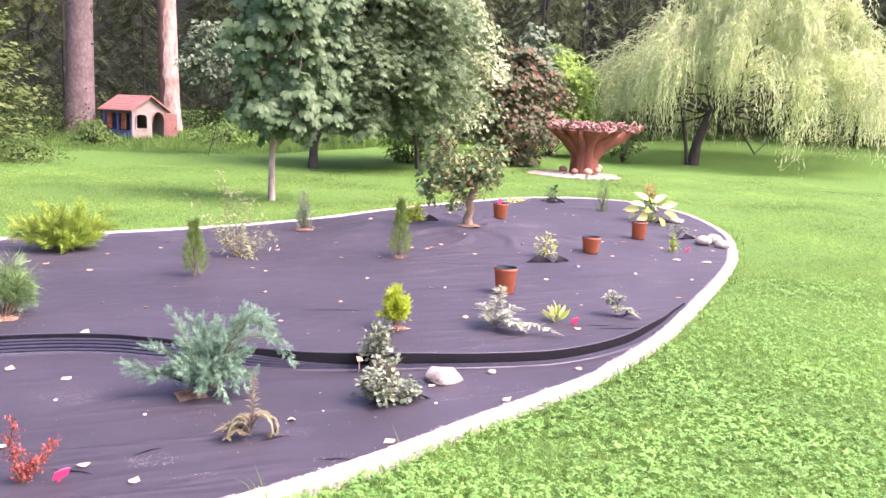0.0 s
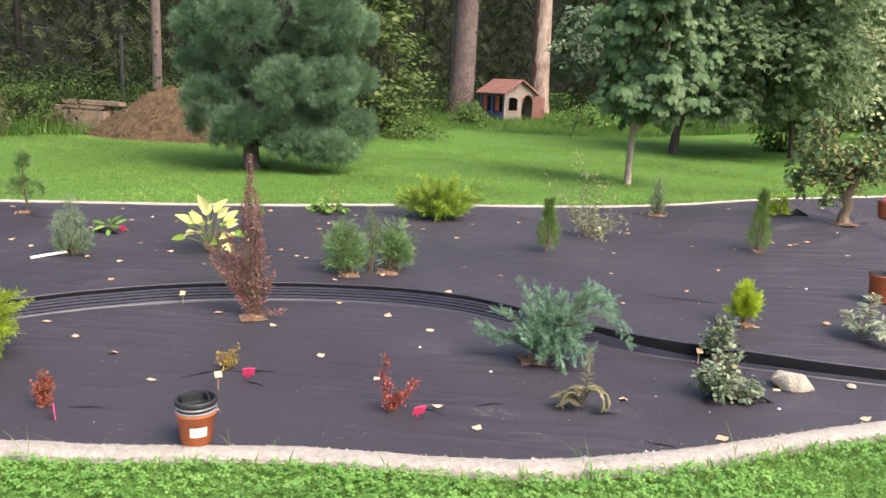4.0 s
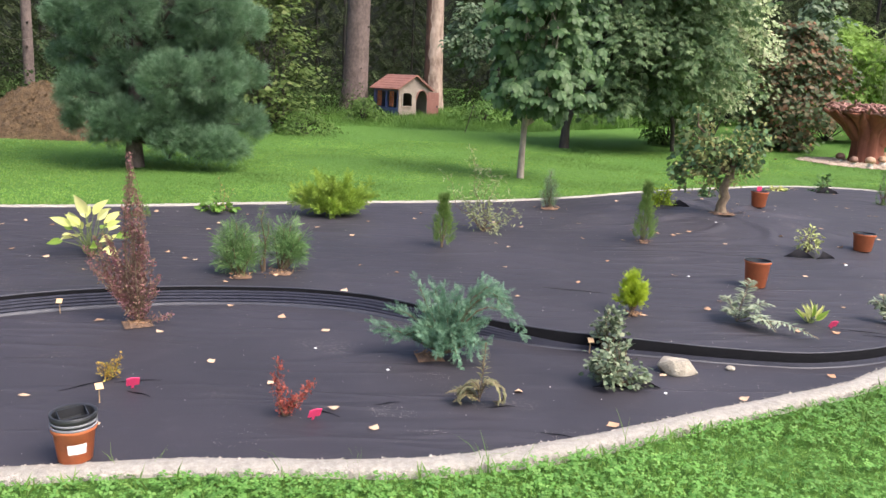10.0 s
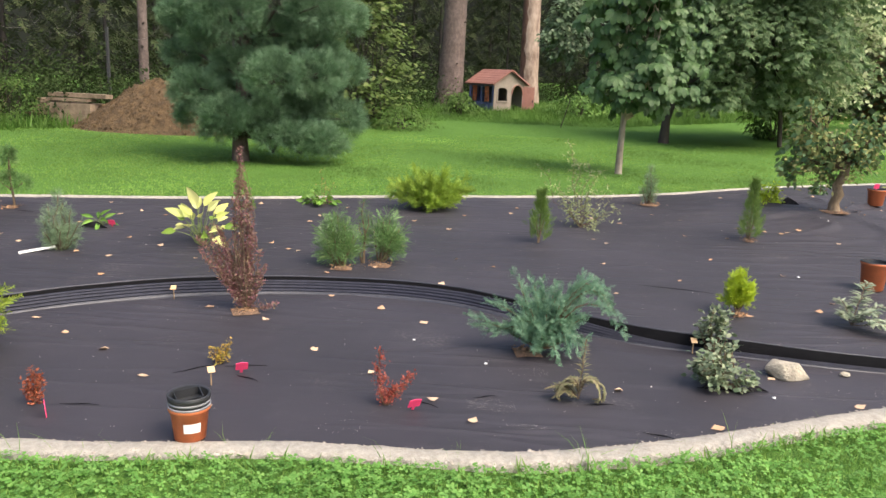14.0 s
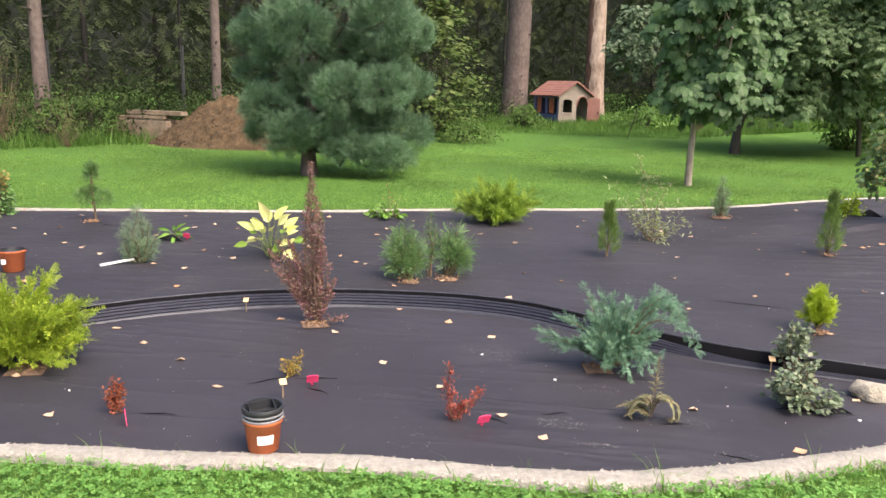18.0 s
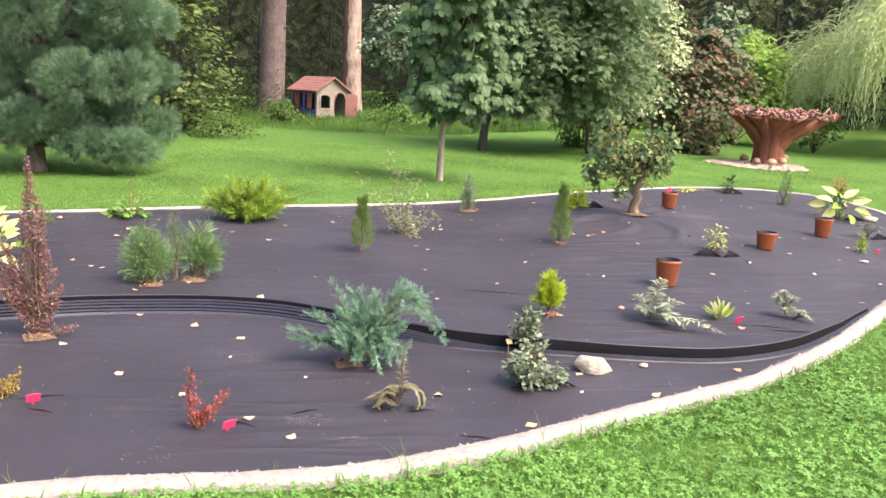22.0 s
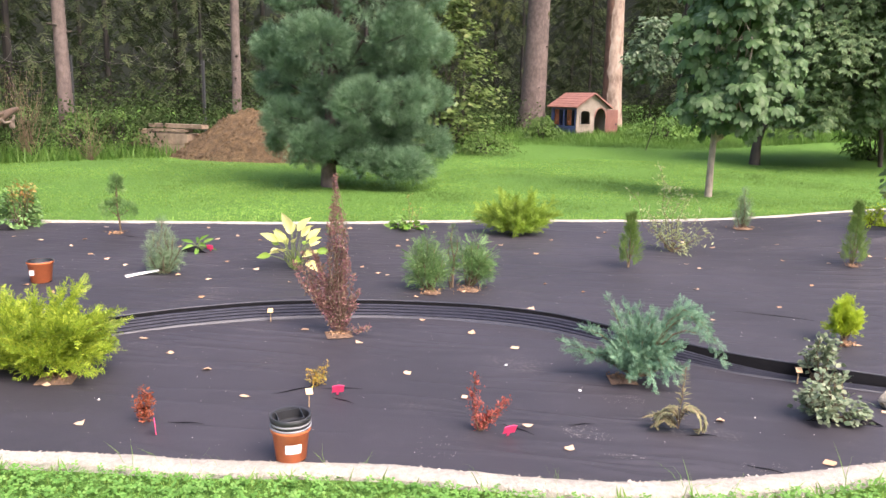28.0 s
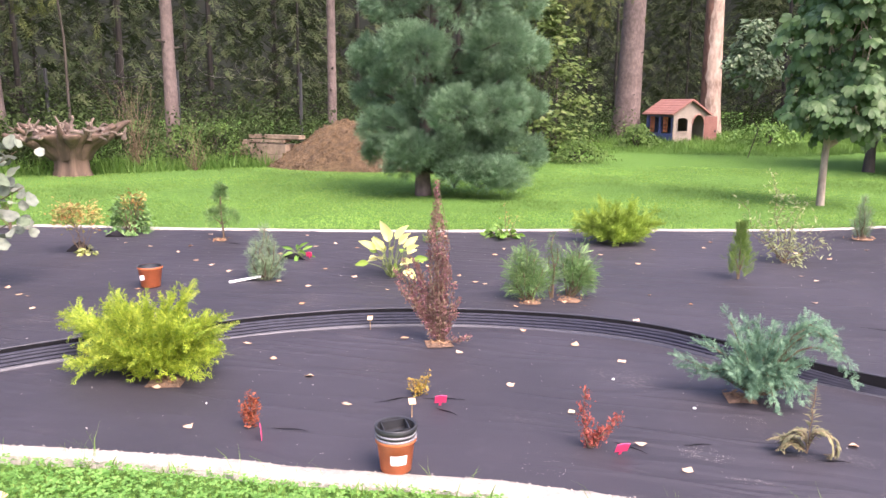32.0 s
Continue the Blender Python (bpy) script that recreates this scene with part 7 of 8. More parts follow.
# weeping willow
wx, wy = 17.1, 20.9
th = thing("willow_tree", (wx, wy, out_z(wx, wy)), "large weeping willow with hanging pale green shoots", "willow tree")
part("trunk", trunk_mesh([(0, 0, -0.1), (0.12, 0, 0.7), (0.45, 0, 1.5), (1.0, 0, 2.6), (1.5, 0, 4.0)], [0.21, 0.16, 0.14, 0.11, 0.06], "dark_bark", 10), th)
part("side_stem", trunk_mesh([(-0.2, 0, -0.05), (-0.3, 0, 0.6), (-0.5, 0, 1.5), (-1.0, 0, 2.6)], [0.07, 0.06, 0.05, 0.03], "dark_bark", 7), th)
n = 4600
hubs = 105
hub = RNG.integers(0, hubs, n)
ha, hq = np.arange(hubs) * 2.39996 + RNG.normal(size=hubs) * 0.1, np.sqrt((np.arange(hubs) + 0.5) / hubs)
a = ha[hub] + RNG.normal(size=n) * 0.05 / (0.3 + hq[hub])
q = np.clip(hq[hub] + RNG.normal(size=n) * 0.045, 0.02, 1.12)
cx, rx = 2.0, 4.3
top = np.c_[cx + np.cos(a) * q * rx, np.sin(a) * q * rx * 0.85, 6.2 - 3.6 * q ** 2.2 + RNG.normal(size=n) * 0.2 + RNG.uniform(-2.0, 0.6, hubs)[hub]]
low = 0.15 + 0.7 * RNG.random(n) + 0.5 * np.abs(np.sin(a * 3)) * RNG.random(n)
ln = np.minimum(top[:, 2] - low, RNG.uniform(0.6, 1.5, n) + 1.3 * (RNG.random(n) < 0.4) * RNG.random(n))
ln = np.maximum(ln, 0.5)
ps, ds = [], []
lean = RNG.normal(size=(hubs, 2)) * 0.35
for i in range(n):
    m = int(ln[i] * 17)
    t = np.linspace(0, 1, m)
    outw = np.array([math.cos(a[i]), math.sin(a[i])]) * (0.75 * q[i] + 0.1) + lean[hub[i]] + RNG.normal(size=2) * 0.22
    p = np.c_[top[i, 0] + outw[0] * np.sin(t * 1.7), top[i, 1] + outw[1] * np.sin(t * 1.7), top[i, 2] + 0.55 * np.sin(t * 2.2) - ln[i] * t ** 1.9]
    ps.append(p + RNG.normal(size=(m, 3)) * 0.02)
    ds.append(unit(np.gradient(p, axis=0)) + RNG.normal(size=(m, 3)) * 0.24)
p, d = np.concatenate(ps), unit(np.concatenate(ds))
v, f = strew(*small_leaf(0.12), frames_along(d), p, RNG.uniform(0.14, 0.26, len(p)))
part("crown", mesh_of("crown", v, f, M["willow"]), th)
limbs(th, (0.6, 0, 1.8), [tuple(top[i] + [0, 0, -0.15]) for i in range(0, n, 110)], 0.04)


# carved root stumps, set upside down
def root_stump(x, y, turn, label, prof, arms, arm_z, body, root, tangle, reach, stretch, thick, upright_roots, seed):
    """An upturned stump: fluted body, thick root arms, thin roots tangled on top. arms: angle, reach, end height, radius."""
    th = thing("root_stump", (x, y, out_z(x, y)), label, "tree stump", turn=turn)
    rr = random.Random(seed)
    v, f = lathe(prof, 56)
    rim = prof[-1][1]
    ang, hgt = np.arctan2(v[:, 1], v[:, 0]), np.clip(v[:, 2] / rim, 0, 1)
    v[:, :2] *= (1 + (0.05 + 0.17 * hgt ** 2) * np.sin(ang * 7 + seed + hgt) + 0.03 * np.sin(ang * 17 + 2 * hgt))[:, None]
    part("stump_body", mesh_of("stump_body", lumps(v, 0.025, 0.2), f, M[body], True), th)
    for a, far, z, r in arms:
        q = np.linspace(0, 1, 8)
        w = np.c_[np.cos(a + 0.15 * q) * (0.16 + (far - 0.16) * q), np.sin(a + 0.15 * q) * (0.16 + (far - 0.16) * q), arm_z + (z - arm_z) * q ** 0.75 + 0.02 * np.sin(q * 9 + a)]
        v, f = tube(w, np.linspace(r * 1.25, r * 0.22, 8), 9)
        part("root_arm", mesh_of("root_arm", lumps(v, 0.02, 0.15), f[:, :4], M[body], True), th, "thick root arm")
    for i in range(tangle):
        a, s0 = rr.uniform(0, math.tau), rr.uniform(0.12, 0.82) * reach
        long = 1 + stretch * max(0.0, math.cos(a)) + 0.1 * max(0.0, -math.cos(a))
        p0 = np.array([math.cos(a) * s0 * long, math.sin(a) * s0, rim + 0.05 * s0 + rr.uniform(-0.01, 0.11)])
        way = a + rr.choice((-1, 1)) * rr.uniform(0.2, 1.5)
        ln = rr.uniform(0.25, 0.6)
        p1 = p0 + [math.cos(way) * ln, math.sin(way) * ln, rr.uniform(-0.04, 0.14)]
        p1[:2] *= min(1.0, reach * long / max(0.01, math.hypot(p1[0], p1[1])))
        v, f = tube(bent(p0, p1, 0.12, 7), np.linspace(0.036, 0.016, 7) * thick * rr.uniform(0.7, 1.2), 6)
        part("root", mesh_of("root", v, f[:, :4], M[root], True), th)
    for a, s0, up in upright_roots:
        p0 = np.array([math.cos(a) * s0, math.sin(a) * s0, rim - 0.02])
        v, f = tube(bent(p0, p0 + [rr.uniform(-0.2, 0.2), 0, up], 0.1, 6), np.linspace(0.05, 0.015, 6), 6)
        part("root", mesh_of("root", v, f[:, :4], M[root], True), th)
    return th


root_stump(10.44, 16.8, -32, "upturned tree stump oiled red-brown under a tangle of pale roots",
           [(0.36, -0.05), (0.33, 0.15), (0.31, 0.40), (0.33, 0.62), (0.40, 0.80), (0.54, 0.96), (0.70, 1.06), (0.68, 1.10), (0.01, 1.06)],
           [(0.0, 1.36, 1.20, 0.19), (0.4, 0.95, 1.16, 0.13), (-0.5, 0.9, 1.12, 0.13), (3.14, 1.0, 1.16, 0.15), (2.7, 0.9, 1.16, 0.12), (3.6, 0.9, 1.12, 0.12), (4.3, 0.75, 1.10, 0.12), (5.0, 0.75, 1.10, 0.11), (1.2, 0.85, 1.15, 0.12), (1.9, 0.85, 1.15, 0.12)],
           0.52, "rust", "pinkroot", 120, 0.98, 0.42, 1.0, [(3.0, 0.8, 0.26), (2.4, 0.5, 0.30), (4.4, 0.4, 0.24), (0.6, 0.55, 0.27), (5.6, 0.6, 0.2), (1.4, 0.45, 0.25), (0.1, 1.0, 0.16)], 3)
root_stump(-9.98, 11.32, 41, "weathered grey-brown upturned stump with jagged broken roots",
           [(0.33, -0.05), (0.28, 0.12), (0.26, 0.30), (0.31, 0.48), (0.46, 0.62), (0.54, 0.70), (0.50, 0.72), (0.01, 0.64)],
           [(0.0, 0.98, 0.92, 0.15), (0.5, 0.9, 0.86, 0.12), (-0.6, 0.8, 0.84, 0.12), (3.0, 1.02, 0.72, 0.14), (3.5, 0.9, 0.84, 0.12), (2.5, 0.9, 0.9, 0.11), (4.3, 0.6, 0.85, 0.12), (5.1, 0.6, 0.84, 0.10), (1.5, 0.7, 0.9, 0.12)],
           0.36, "greyroot", "paleroot", 30, 0.95, 0.05, 1.1, [(0.3, 0.35, 0.36), (2.9, 0.55, 0.36), (4.5, 0.3, 0.40), (5.4, 0.45, 0.3), (1.5, 0.4, 0.4), (3.6, 0.7, 0.34), (2.2, 0.4, 0.32), (0.0, 0.85, 0.2)], 5)
for tx, ty, k, hh, lab in ((-9.6, 12.6, 60, 1.5, "bare brown twiggy shrub behind the weathered stump"), (-8.6, 12.9, 24, 1.0, "thin dry stalks at the edge of the woods")):
    tw = thing("twig_shrub", (tx, ty, out_z(tx, ty)), lab, "shrub")
    grow_stems(tw, [(RNG.normal() * 0.4, RNG.normal() * 0.3, hh * RNG.uniform(0.5, 1.1)) for i in range(k)], 0.004, bend=0.06, name="twig")
n = 1500
a, q = RNG.uniform(0, math.tau, n), np.sqrt(RNG.random(n))
x, y = 10.0 + np.cos(a) * q * (1.12 + 0.12 * np.sin(a * 3)), 16.42 + np.sin(a) * q * 1.1
v, f = strew(cv, cf, frames_along(np.c_[RNG.normal(size=(n, 2)) * 0.3, np.ones(n)]), np.c_[x, y, terrain(x, y) - 0.01], RNG.uniform(0.015, 0.045, n))
single("gravel", mesh_of("gravel", v, f, M["gravel"]), (0, 0, 0), "pale gravel spread round the red-brown stump", "gravel", kind="stuff")
for mx, my, r, h, cap, lab in ((9.93, 16.95, 0.100, 0.091, "capbrown", "low brown wooden mushroom ornament on the gravel"), (9.75, 16.12, 0.088, 0.091, "capbrown", "brown wooden mushroom ornament on the gravel"), (9.79, 15.59, 0.104, 0.133, "captan", "tan wooden mushroom ornament with a white stem"),
                              (10.47, 16.25, 0.092, 0.112, "captan", "tan wooden mushroom ornament with a white stem"), (10.72, 16.6, 0.100, 0.168, "captan", "taller tan wooden mushroom ornament with a white stem")):
    th = thing("garden_mushroom", (mx, my, out_z(mx, my)), lab, "garden ornament", "wooden mushrooms round the stump")
    v, f = lathe([(0.06, -0.02), (0.055, h * 0.5), (0.05, h), (0.01, h)], 16)
    part("stem", mesh_of("stem", lumps(v, 0.006, 0.08), f, M["capstem"], True), th, "white stem")
    v, f = lathe([(0.02, h - 0.01), (r * 0.85, h - 0.015), (r, h + 0.02), (r * 0.96, h + 0.05), (r * 0.72, h + 0.085), (r * 0.35, h + 0.105), (0.005, h + 0.11)], 20)
    part("cap", mesh_of("cap", lumps(v, 0.008, 0.1), f, M[cap], True), th)

# soil heap and stacked boards
v, f = sheet(np.linspace(-1, 1, 90), np.linspace(-1, 1, 70), lambda x, y: 0 * x)
g2 = np.hypot(v[:, 0], v[:, 1])
hh = 0.98 * np.clip(1 - g2 ** 1.15, 0, 1) * (1 + 0.25 * np.array([noise.noise(Vector((p[0] * 1.7, p[1] * 1.7, 5.0))) for p in v])) - 0.02
v = v * [1.75, 1.2, 1]
v[:, 2] = hh + np.array([noise.fractal(Vector((p[0] * 3, p[1] * 3, 1.0)), 1.0, 2.0, 6) for p in v]) * 0.10 * np.clip(hh * 4, 0, 1)
f = f[hh[f].max(1) > -0.019]
pick = np.flatnonzero(hh > 0.02)[RNG.integers(0, (hh > 0.02).sum(), 2600)]
clods = strew(cv, cf, frames_along(RNG.normal(size=(2600, 3))), v[pick] + RNG.normal(size=(2600, 3)) * 0.01, RNG.uniform(0.008, 0.03, 2600) * (1 + 1.0 * (RNG.random(2600) > 0.95)))
v, f = merge((v, np.concatenate([f[:, [0, 1, 2]], f[:, [0, 2, 3]]])), clods)
single("soil_mound", mesh_of("soil_mound", v, f, M["mound"], False), (-6.3, 14.75, out_z(-6.3, 14.75)), "heap of reddish-brown dug soil behind the pine", "soil mound")
th = thing("board_stack", (-8.15, 14.7, out_z(-8.15, 14.7)), "stack of weathered boards and planks beside the soil heap", "board stack", turn=-12)
for i, (bx, by, bz, sx, sy, sz) in enumerate(((0, 0, 0.12, 1.5, 0.5, 0.22), (0.05, 0, 0.34, 1.4, 0.45, 0.2), (0.2, -0.05, 0.50, 0.9, 0.25, 0.05), (0.35, 0, 0.585, 1.3, 0.22, 0.075), (-0.5, 0.1, 0.47, 0.4, 0.4, 0.05))):
    v, f = box(bx, by, bz, sx, sy, sz, 0.01)
    part("board", mesh_of("board", v, f, M["board"]), th)

# big trunks by the woods
def big_trunk(name, x, y, label, pts, radii, mat, sides=18):
    th = thing(name, (x, y, out_z(x, y)), label, "tree trunk")
    part("trunk", trunk_mesh(pts, radii, mat, sides, 0.05), th)
    for i in range(12):
        a, z = RNG.uniform(0, math.tau), RNG.uniform(1.2, 5.5)
        r = float(np.interp(z, [p[2] for p in pts], radii))
        cx = float(np.interp(z, [p[2] for p in pts], [p[0] for p in pts]))
        p0 = np.array([cx + math.cos(a) * r * 0.9, math.sin(a) * r * 0.9, z])
        v, f = tube(np.array([p0, p0 + [math.cos(a) * 0.12, math.sin(a) * 0.12, 0.02]]), [0.03, 0.015], 5)
        part("branch_stub", mesh_of("branch_stub", v, f[:, :4], M["dark_bark"]), th)
    return th


big_trunk("tall_spruce", -1.38, 25.6, "thick grey-brown spruce trunk beside the playhouse", [(0, 0, -0.1), (0.01, 0, 0.25), (0.02, 0, 0.8), (0.05, 0, 2.0), (0.12, 0, 5), (0.2, 0, 9), (0.3, 0, 14)], [0.62, 0.50, 0.42, 0.38, 0.34, 0.28, 0.2], "spruce_bark")
tb = big_trunk("dead_spruce", 1.22, 28.3, "dead trunk with peeling bark and bare pale wood", [(0.06, 0, -0.1), (0.04, 0, 0.3), (0.02, 0, 1.0), (0, 0, 2.2), (-0.03, 0, 4.0), (-0.05, 0, 9)], [0.48, 0.38, 0.33, 0.31, 0.29, 0.25], "dead_bark")
vs, fs = [], []
for i in range(27):
    z = 0.12 + 6.4 * i / 26
    r = float(np.interp(z, [-0.1, 0.3, 1.0, 2.2, 4.0, 9.0], [0.48, 0.38, 0.33, 0.31, 0.29, 0.25])) + 0.022
    cx = float(np.interp(z, [0, 1, 4, 9], [0.05, 0.02, -0.03, -0.05]))
    half = 1.0 + 0.45 * noise.noise(Vector((z * 2.6, 0, 3))) - 0.12 * max(0, z - 3.0)
    for j in range(7):
        a = -1.05 + 0.25 * noise.noise(Vector((z * 3.1, 5, 0))) + half * (j / 3 - 1)
        vs.append((cx + math.cos(a) * r, math.sin(a) * r, z))
for i in range(26):
    for j in range(6):
        fs.append([i * 7 + j, i * 7 + j + 1, i * 7 + j + 8, i * 7 + j + 7])
part("bare_wood", mesh_of("bare_wood", vs, fs, M["bare_wood"], True), tb, "pale wood where the bark has come off")
big_trunk("tall_spruce", -12.6, 12.2, "thick grey spruce trunk behind the weathered stump", [(0, 0, -0.1), (0, 0, 0.4), (-0.02, 0, 1.5), (-0.06, 0, 4), (-0.12, 0, 12)], [0.42, 0.34, 0.30, 0.27, 0.18], "spruce_bark")
big_trunk("tall_spruce", -10.0, 14.3, "slim spruce trunk at the edge of the woods", [(0, 0, -0.1), (0, 0, 0.5), (-0.03, 0, 2), (-0.05, 0, 5), (-0.05, 0, 12)], [0.20, 0.15, 0.125, 0.11, 0.08], "spruce_bark", 12)
big_trunk("tall_spruce", -7.92, 17.7, "slim brown trunk behind the soil heap", [(0, 0, -0.1), (0, 0, 0.5), (0, 0, 2), (0, 0, 5), (0.02, 0, 12)], [0.14, 0.115, 0.105, 0.095, 0.07], "spruce_bark", 12)

# ---- children's playhouse ----
HX, HY = 0.13, 25.0
ph = thing("playhouse", (HX, HY, out_z(HX, HY) - 0.10), "faded plastic children's playhouse with red roof and open door", "playhouse", turn=32)
W, D, E, A = 1.12, 1.45, 1.03, 1.40
# front wall of clapboards with a window and an arched doorway
vs, fs = [], []


def arch(x, cx, half, z0, z1):
    return abs(x - cx) < half and z0 < 1


k = 0
cells = []
nx = 34
for i in range(nx):
    x0, x1 = -W / 2 + W * i / nx, -W / 2 + W * (i + 1) / nx
    xm = (x0 + x1) / 2
    roofz = E + (A - E) * (1 - abs(xm) / (W / 2))
    zs = [0.0, roofz]
    dx = (xm - 0.27) / 0.19
    if abs(dx) < 1:
        zs = [0.72 + 0.27 * math.sqrt(1 - dx * dx), roofz]
        cells.append((x0, x1, *zs))
        continue
    wx_ = (xm + 0.27) / 0.17
    if abs(wx_) < 1:
        cells.append((x0, x1, 0.0, 0.5))
        cells.append((x0, x1, 0.82 + 0.08 * math.sqrt(1 - wx_ * wx_), roofz))
        continue
    cells.append((x0, x1, *zs))
items = []
for x0, x1, z0, z1 in cells:
    z = z0
    while z < z1 - 1e-4:
        zt = min(z1, (math.floor(z / 0.12 + 1e-6) + 1) * 0.12)
        items.append(((x0 + x1) / 2, -D / 2 - 0.006 * (1 - (z % 0.12) / 0.12), (z + zt) / 2, x1 - x0 + 0.0005, 0.035, zt - z - 0.008))
        items.append(((x0 + x1) / 2, -D / 2 + 0.004, (z + zt) / 2, x1 - x0 + 0.0005, 0.03, zt - z))
        z = zt
v, f = boxes(*items)
part("front_wall", mesh_of("front_wall", v, f, M["hs_white"]), ph, "cream clapboard gable wall")
v, f = boxes((W / 2 - 0.02, 0, E / 2, 0.04, D - 0.05, E))
part("side_wall", mesh_of("side_wall", v, f, M["hs_white"]), ph)
v, f = boxes((0, D / 2, E / 2, W, 0.04, E))
part("back_wall", mesh_of("back_wall", v, f, M["hs_blue"]), ph)
v, f = boxes((-W / 2 + 0.02, 0, 0.22, 0.04, D - 0.05, 0.44), (-W / 2 + 0.02, -D / 2 + 0.06, 0.71, 0.04, 0.07, 0.54), (-W / 2 + 0.02, D / 2 - 0.06, 0.71, 0.04, 0.07, 0.54), (-W / 2 + 0.02, 0, 0.71, 0.04, 0.08, 0.54), (-W / 2 + 0.02, 0, 0.95, 0.04, D - 0.1, 0.06))
part("side_wall", mesh_of("side_wall", v, f, M["hs_blue"]), ph, "blue side wall with two openings")
for i in range(7):
    v, f = box(-W / 2 - 0.012, -D / 2 + 0.16 + i * 0.185, 0.2, 0.024, 0.06, 0.36, 0.006)
    part("fence_slat", mesh_of("fence_slat", v, f, M["hs_blue"]), ph)
for sy in (-0.36, 0.36):
    sh = []
    for c in (-0.09, 0.0, 0.09):
        sh.append((-W / 2 - 0.02, sy + c, 0.7, 0.025, 0.03, 0.46))
    for c in (0.49, 0.61, 0.75, 0.91):
        sh.append((-W / 2 - 0.022, sy, c, 0.028, 0.21, 0.03))
    v, f = boxes(*sh)
    part("shutter", mesh_of("shutter", v, f, M["hs_orange"]), ph, "orange lattice shutter")
for sgn in (-1, 1):
    L = math.hypot(W / 2 + 0.1, (A - E) * (W / 2 + 0.1) / (W / 2))
    ang = math.atan2(A - E, W / 2)
    rf = part("roof", mesh_of("roof", *boxes((L / 2 - 0.005, 0, 0.02, L, D + 0.26, 0.04)), M["hs_roof"]), ph, "faded red plastic roof")
    for i in range(6):
        part("roof_rib", mesh_of("roof_rib", *boxes((L * (i + 0.5) / 6, 0, 0.044, 0.02, D + 0.24, 0.008)), M["hs_roof"]), rf)
    rf.matrix_basis = pose(0, 0, A + 0.01) @ (pose(0, 0, 0, 0, 0, 0) if sgn > 0 else pose(0, 0, 0, 0, 0, 180)) @ pose(0, 0, 0, 0, math.degrees(ang), 0)
v, f = tube([(0.27 + 0.2 * math.sin(t), -D / 2 - 0.03, 0.72 + 0.28 * math.cos(t)) for t in np.linspace(-1.6, 1.6, 14)], 0.02, 6)
part("door_arch", mesh_of("door_arch", v, f[:, :4], M["hs_roof"], True), ph)
wf = [(-0.27, -D / 2 - 0.03, 0.49, 0.38, 0.05, 0.04), (-0.45, -D / 2 - 0.03, 0.66, 0.03, 0.04, 0.34), (-0.09, -D / 2 - 0.03, 0.66, 0.03, 0.04, 0.34)]
v, f = boxes(*wf)
part("window_frame", mesh_of("window_frame", v, f, M["hs_white"]), ph)
dr = part("door", mesh_of("door", *boxes((0.19, 0.0, 0.48, 0.35, 0.03, 0.90), (0.19, -0.02, 0.3, 0.3, 0.02, 0.03), (0.19, -0.02, 0.7, 0.3, 0.02, 0.03)), M["hs_roof"]), ph, "red-brown plank door standing open")
for i in range(7):
    part("plank", mesh_of("plank", *boxes((0.19, 0, 0.09 + i * 0.13, 0.36 - (0.1 if i == 6 else 0), 0.042, 0.118)), M["hs_roof"]), dr)
dr.matrix_basis = pose(0.47, -D / 2 - 0.02, 0.02, 0, 0, -28)
part("door_handle", mesh_of("door_handle", *box(0.32, -0.035, 0.5, 0.03, 0.03, 0.06), M["hs_dark"]), dr)
v, f = boxes((0, 0, 0.01, W - 0.06, D - 0.06, 0.03))
part("floor_panel", mesh_of("floor_panel", v, f, M["hs_dark"]), ph)

# ---- razor wire fence in the woods ----
FPTS = [(-16, 13), (-13.2, 14.4), (-10.8, 15.7), (-8.4, 17.0), (-6, 18.2)]
fe = thing("wire_fence", (-10.8, 16.0, out_z(-10.8, 16.0)), "old fence of dark posts with coils of razor wire", "wire fence")
for (ax, ay) in FPTS:
    v, f = box(ax + 10.8, ay - 16.0, 0.95, 0.06, 0.06, 2.0, 0.008)
    part("post", mesh_of("post", v, f, M["dkpost"]), fe)
t = np.linspace(0, 1, 620)
cxs = np.interp(t, np.linspace(0, 1, 5), [p[0] for p in FPTS]) + 10.8
cys = np.interp(t, np.linspace(0, 1, 5), [p[1] for p in FPTS]) - 16.0
ph_ = t * math.tau * 17
v, f = tube(np.c_[cxs + 0.3 * np.sin(t * 23) + 0.26 * np.cos(ph_) * 0.8, cys + 0.26 * np.cos(ph_) * 0.5, 2.0 + (0.24 + 0.06 * np.sin(t * 40)) * np.sin(ph_)], 0.0025, 4)
part("razor_wire", mesh_of("razor_wire", v, f[:, :4], M["wire"]), fe, "loops of grey razor wire")

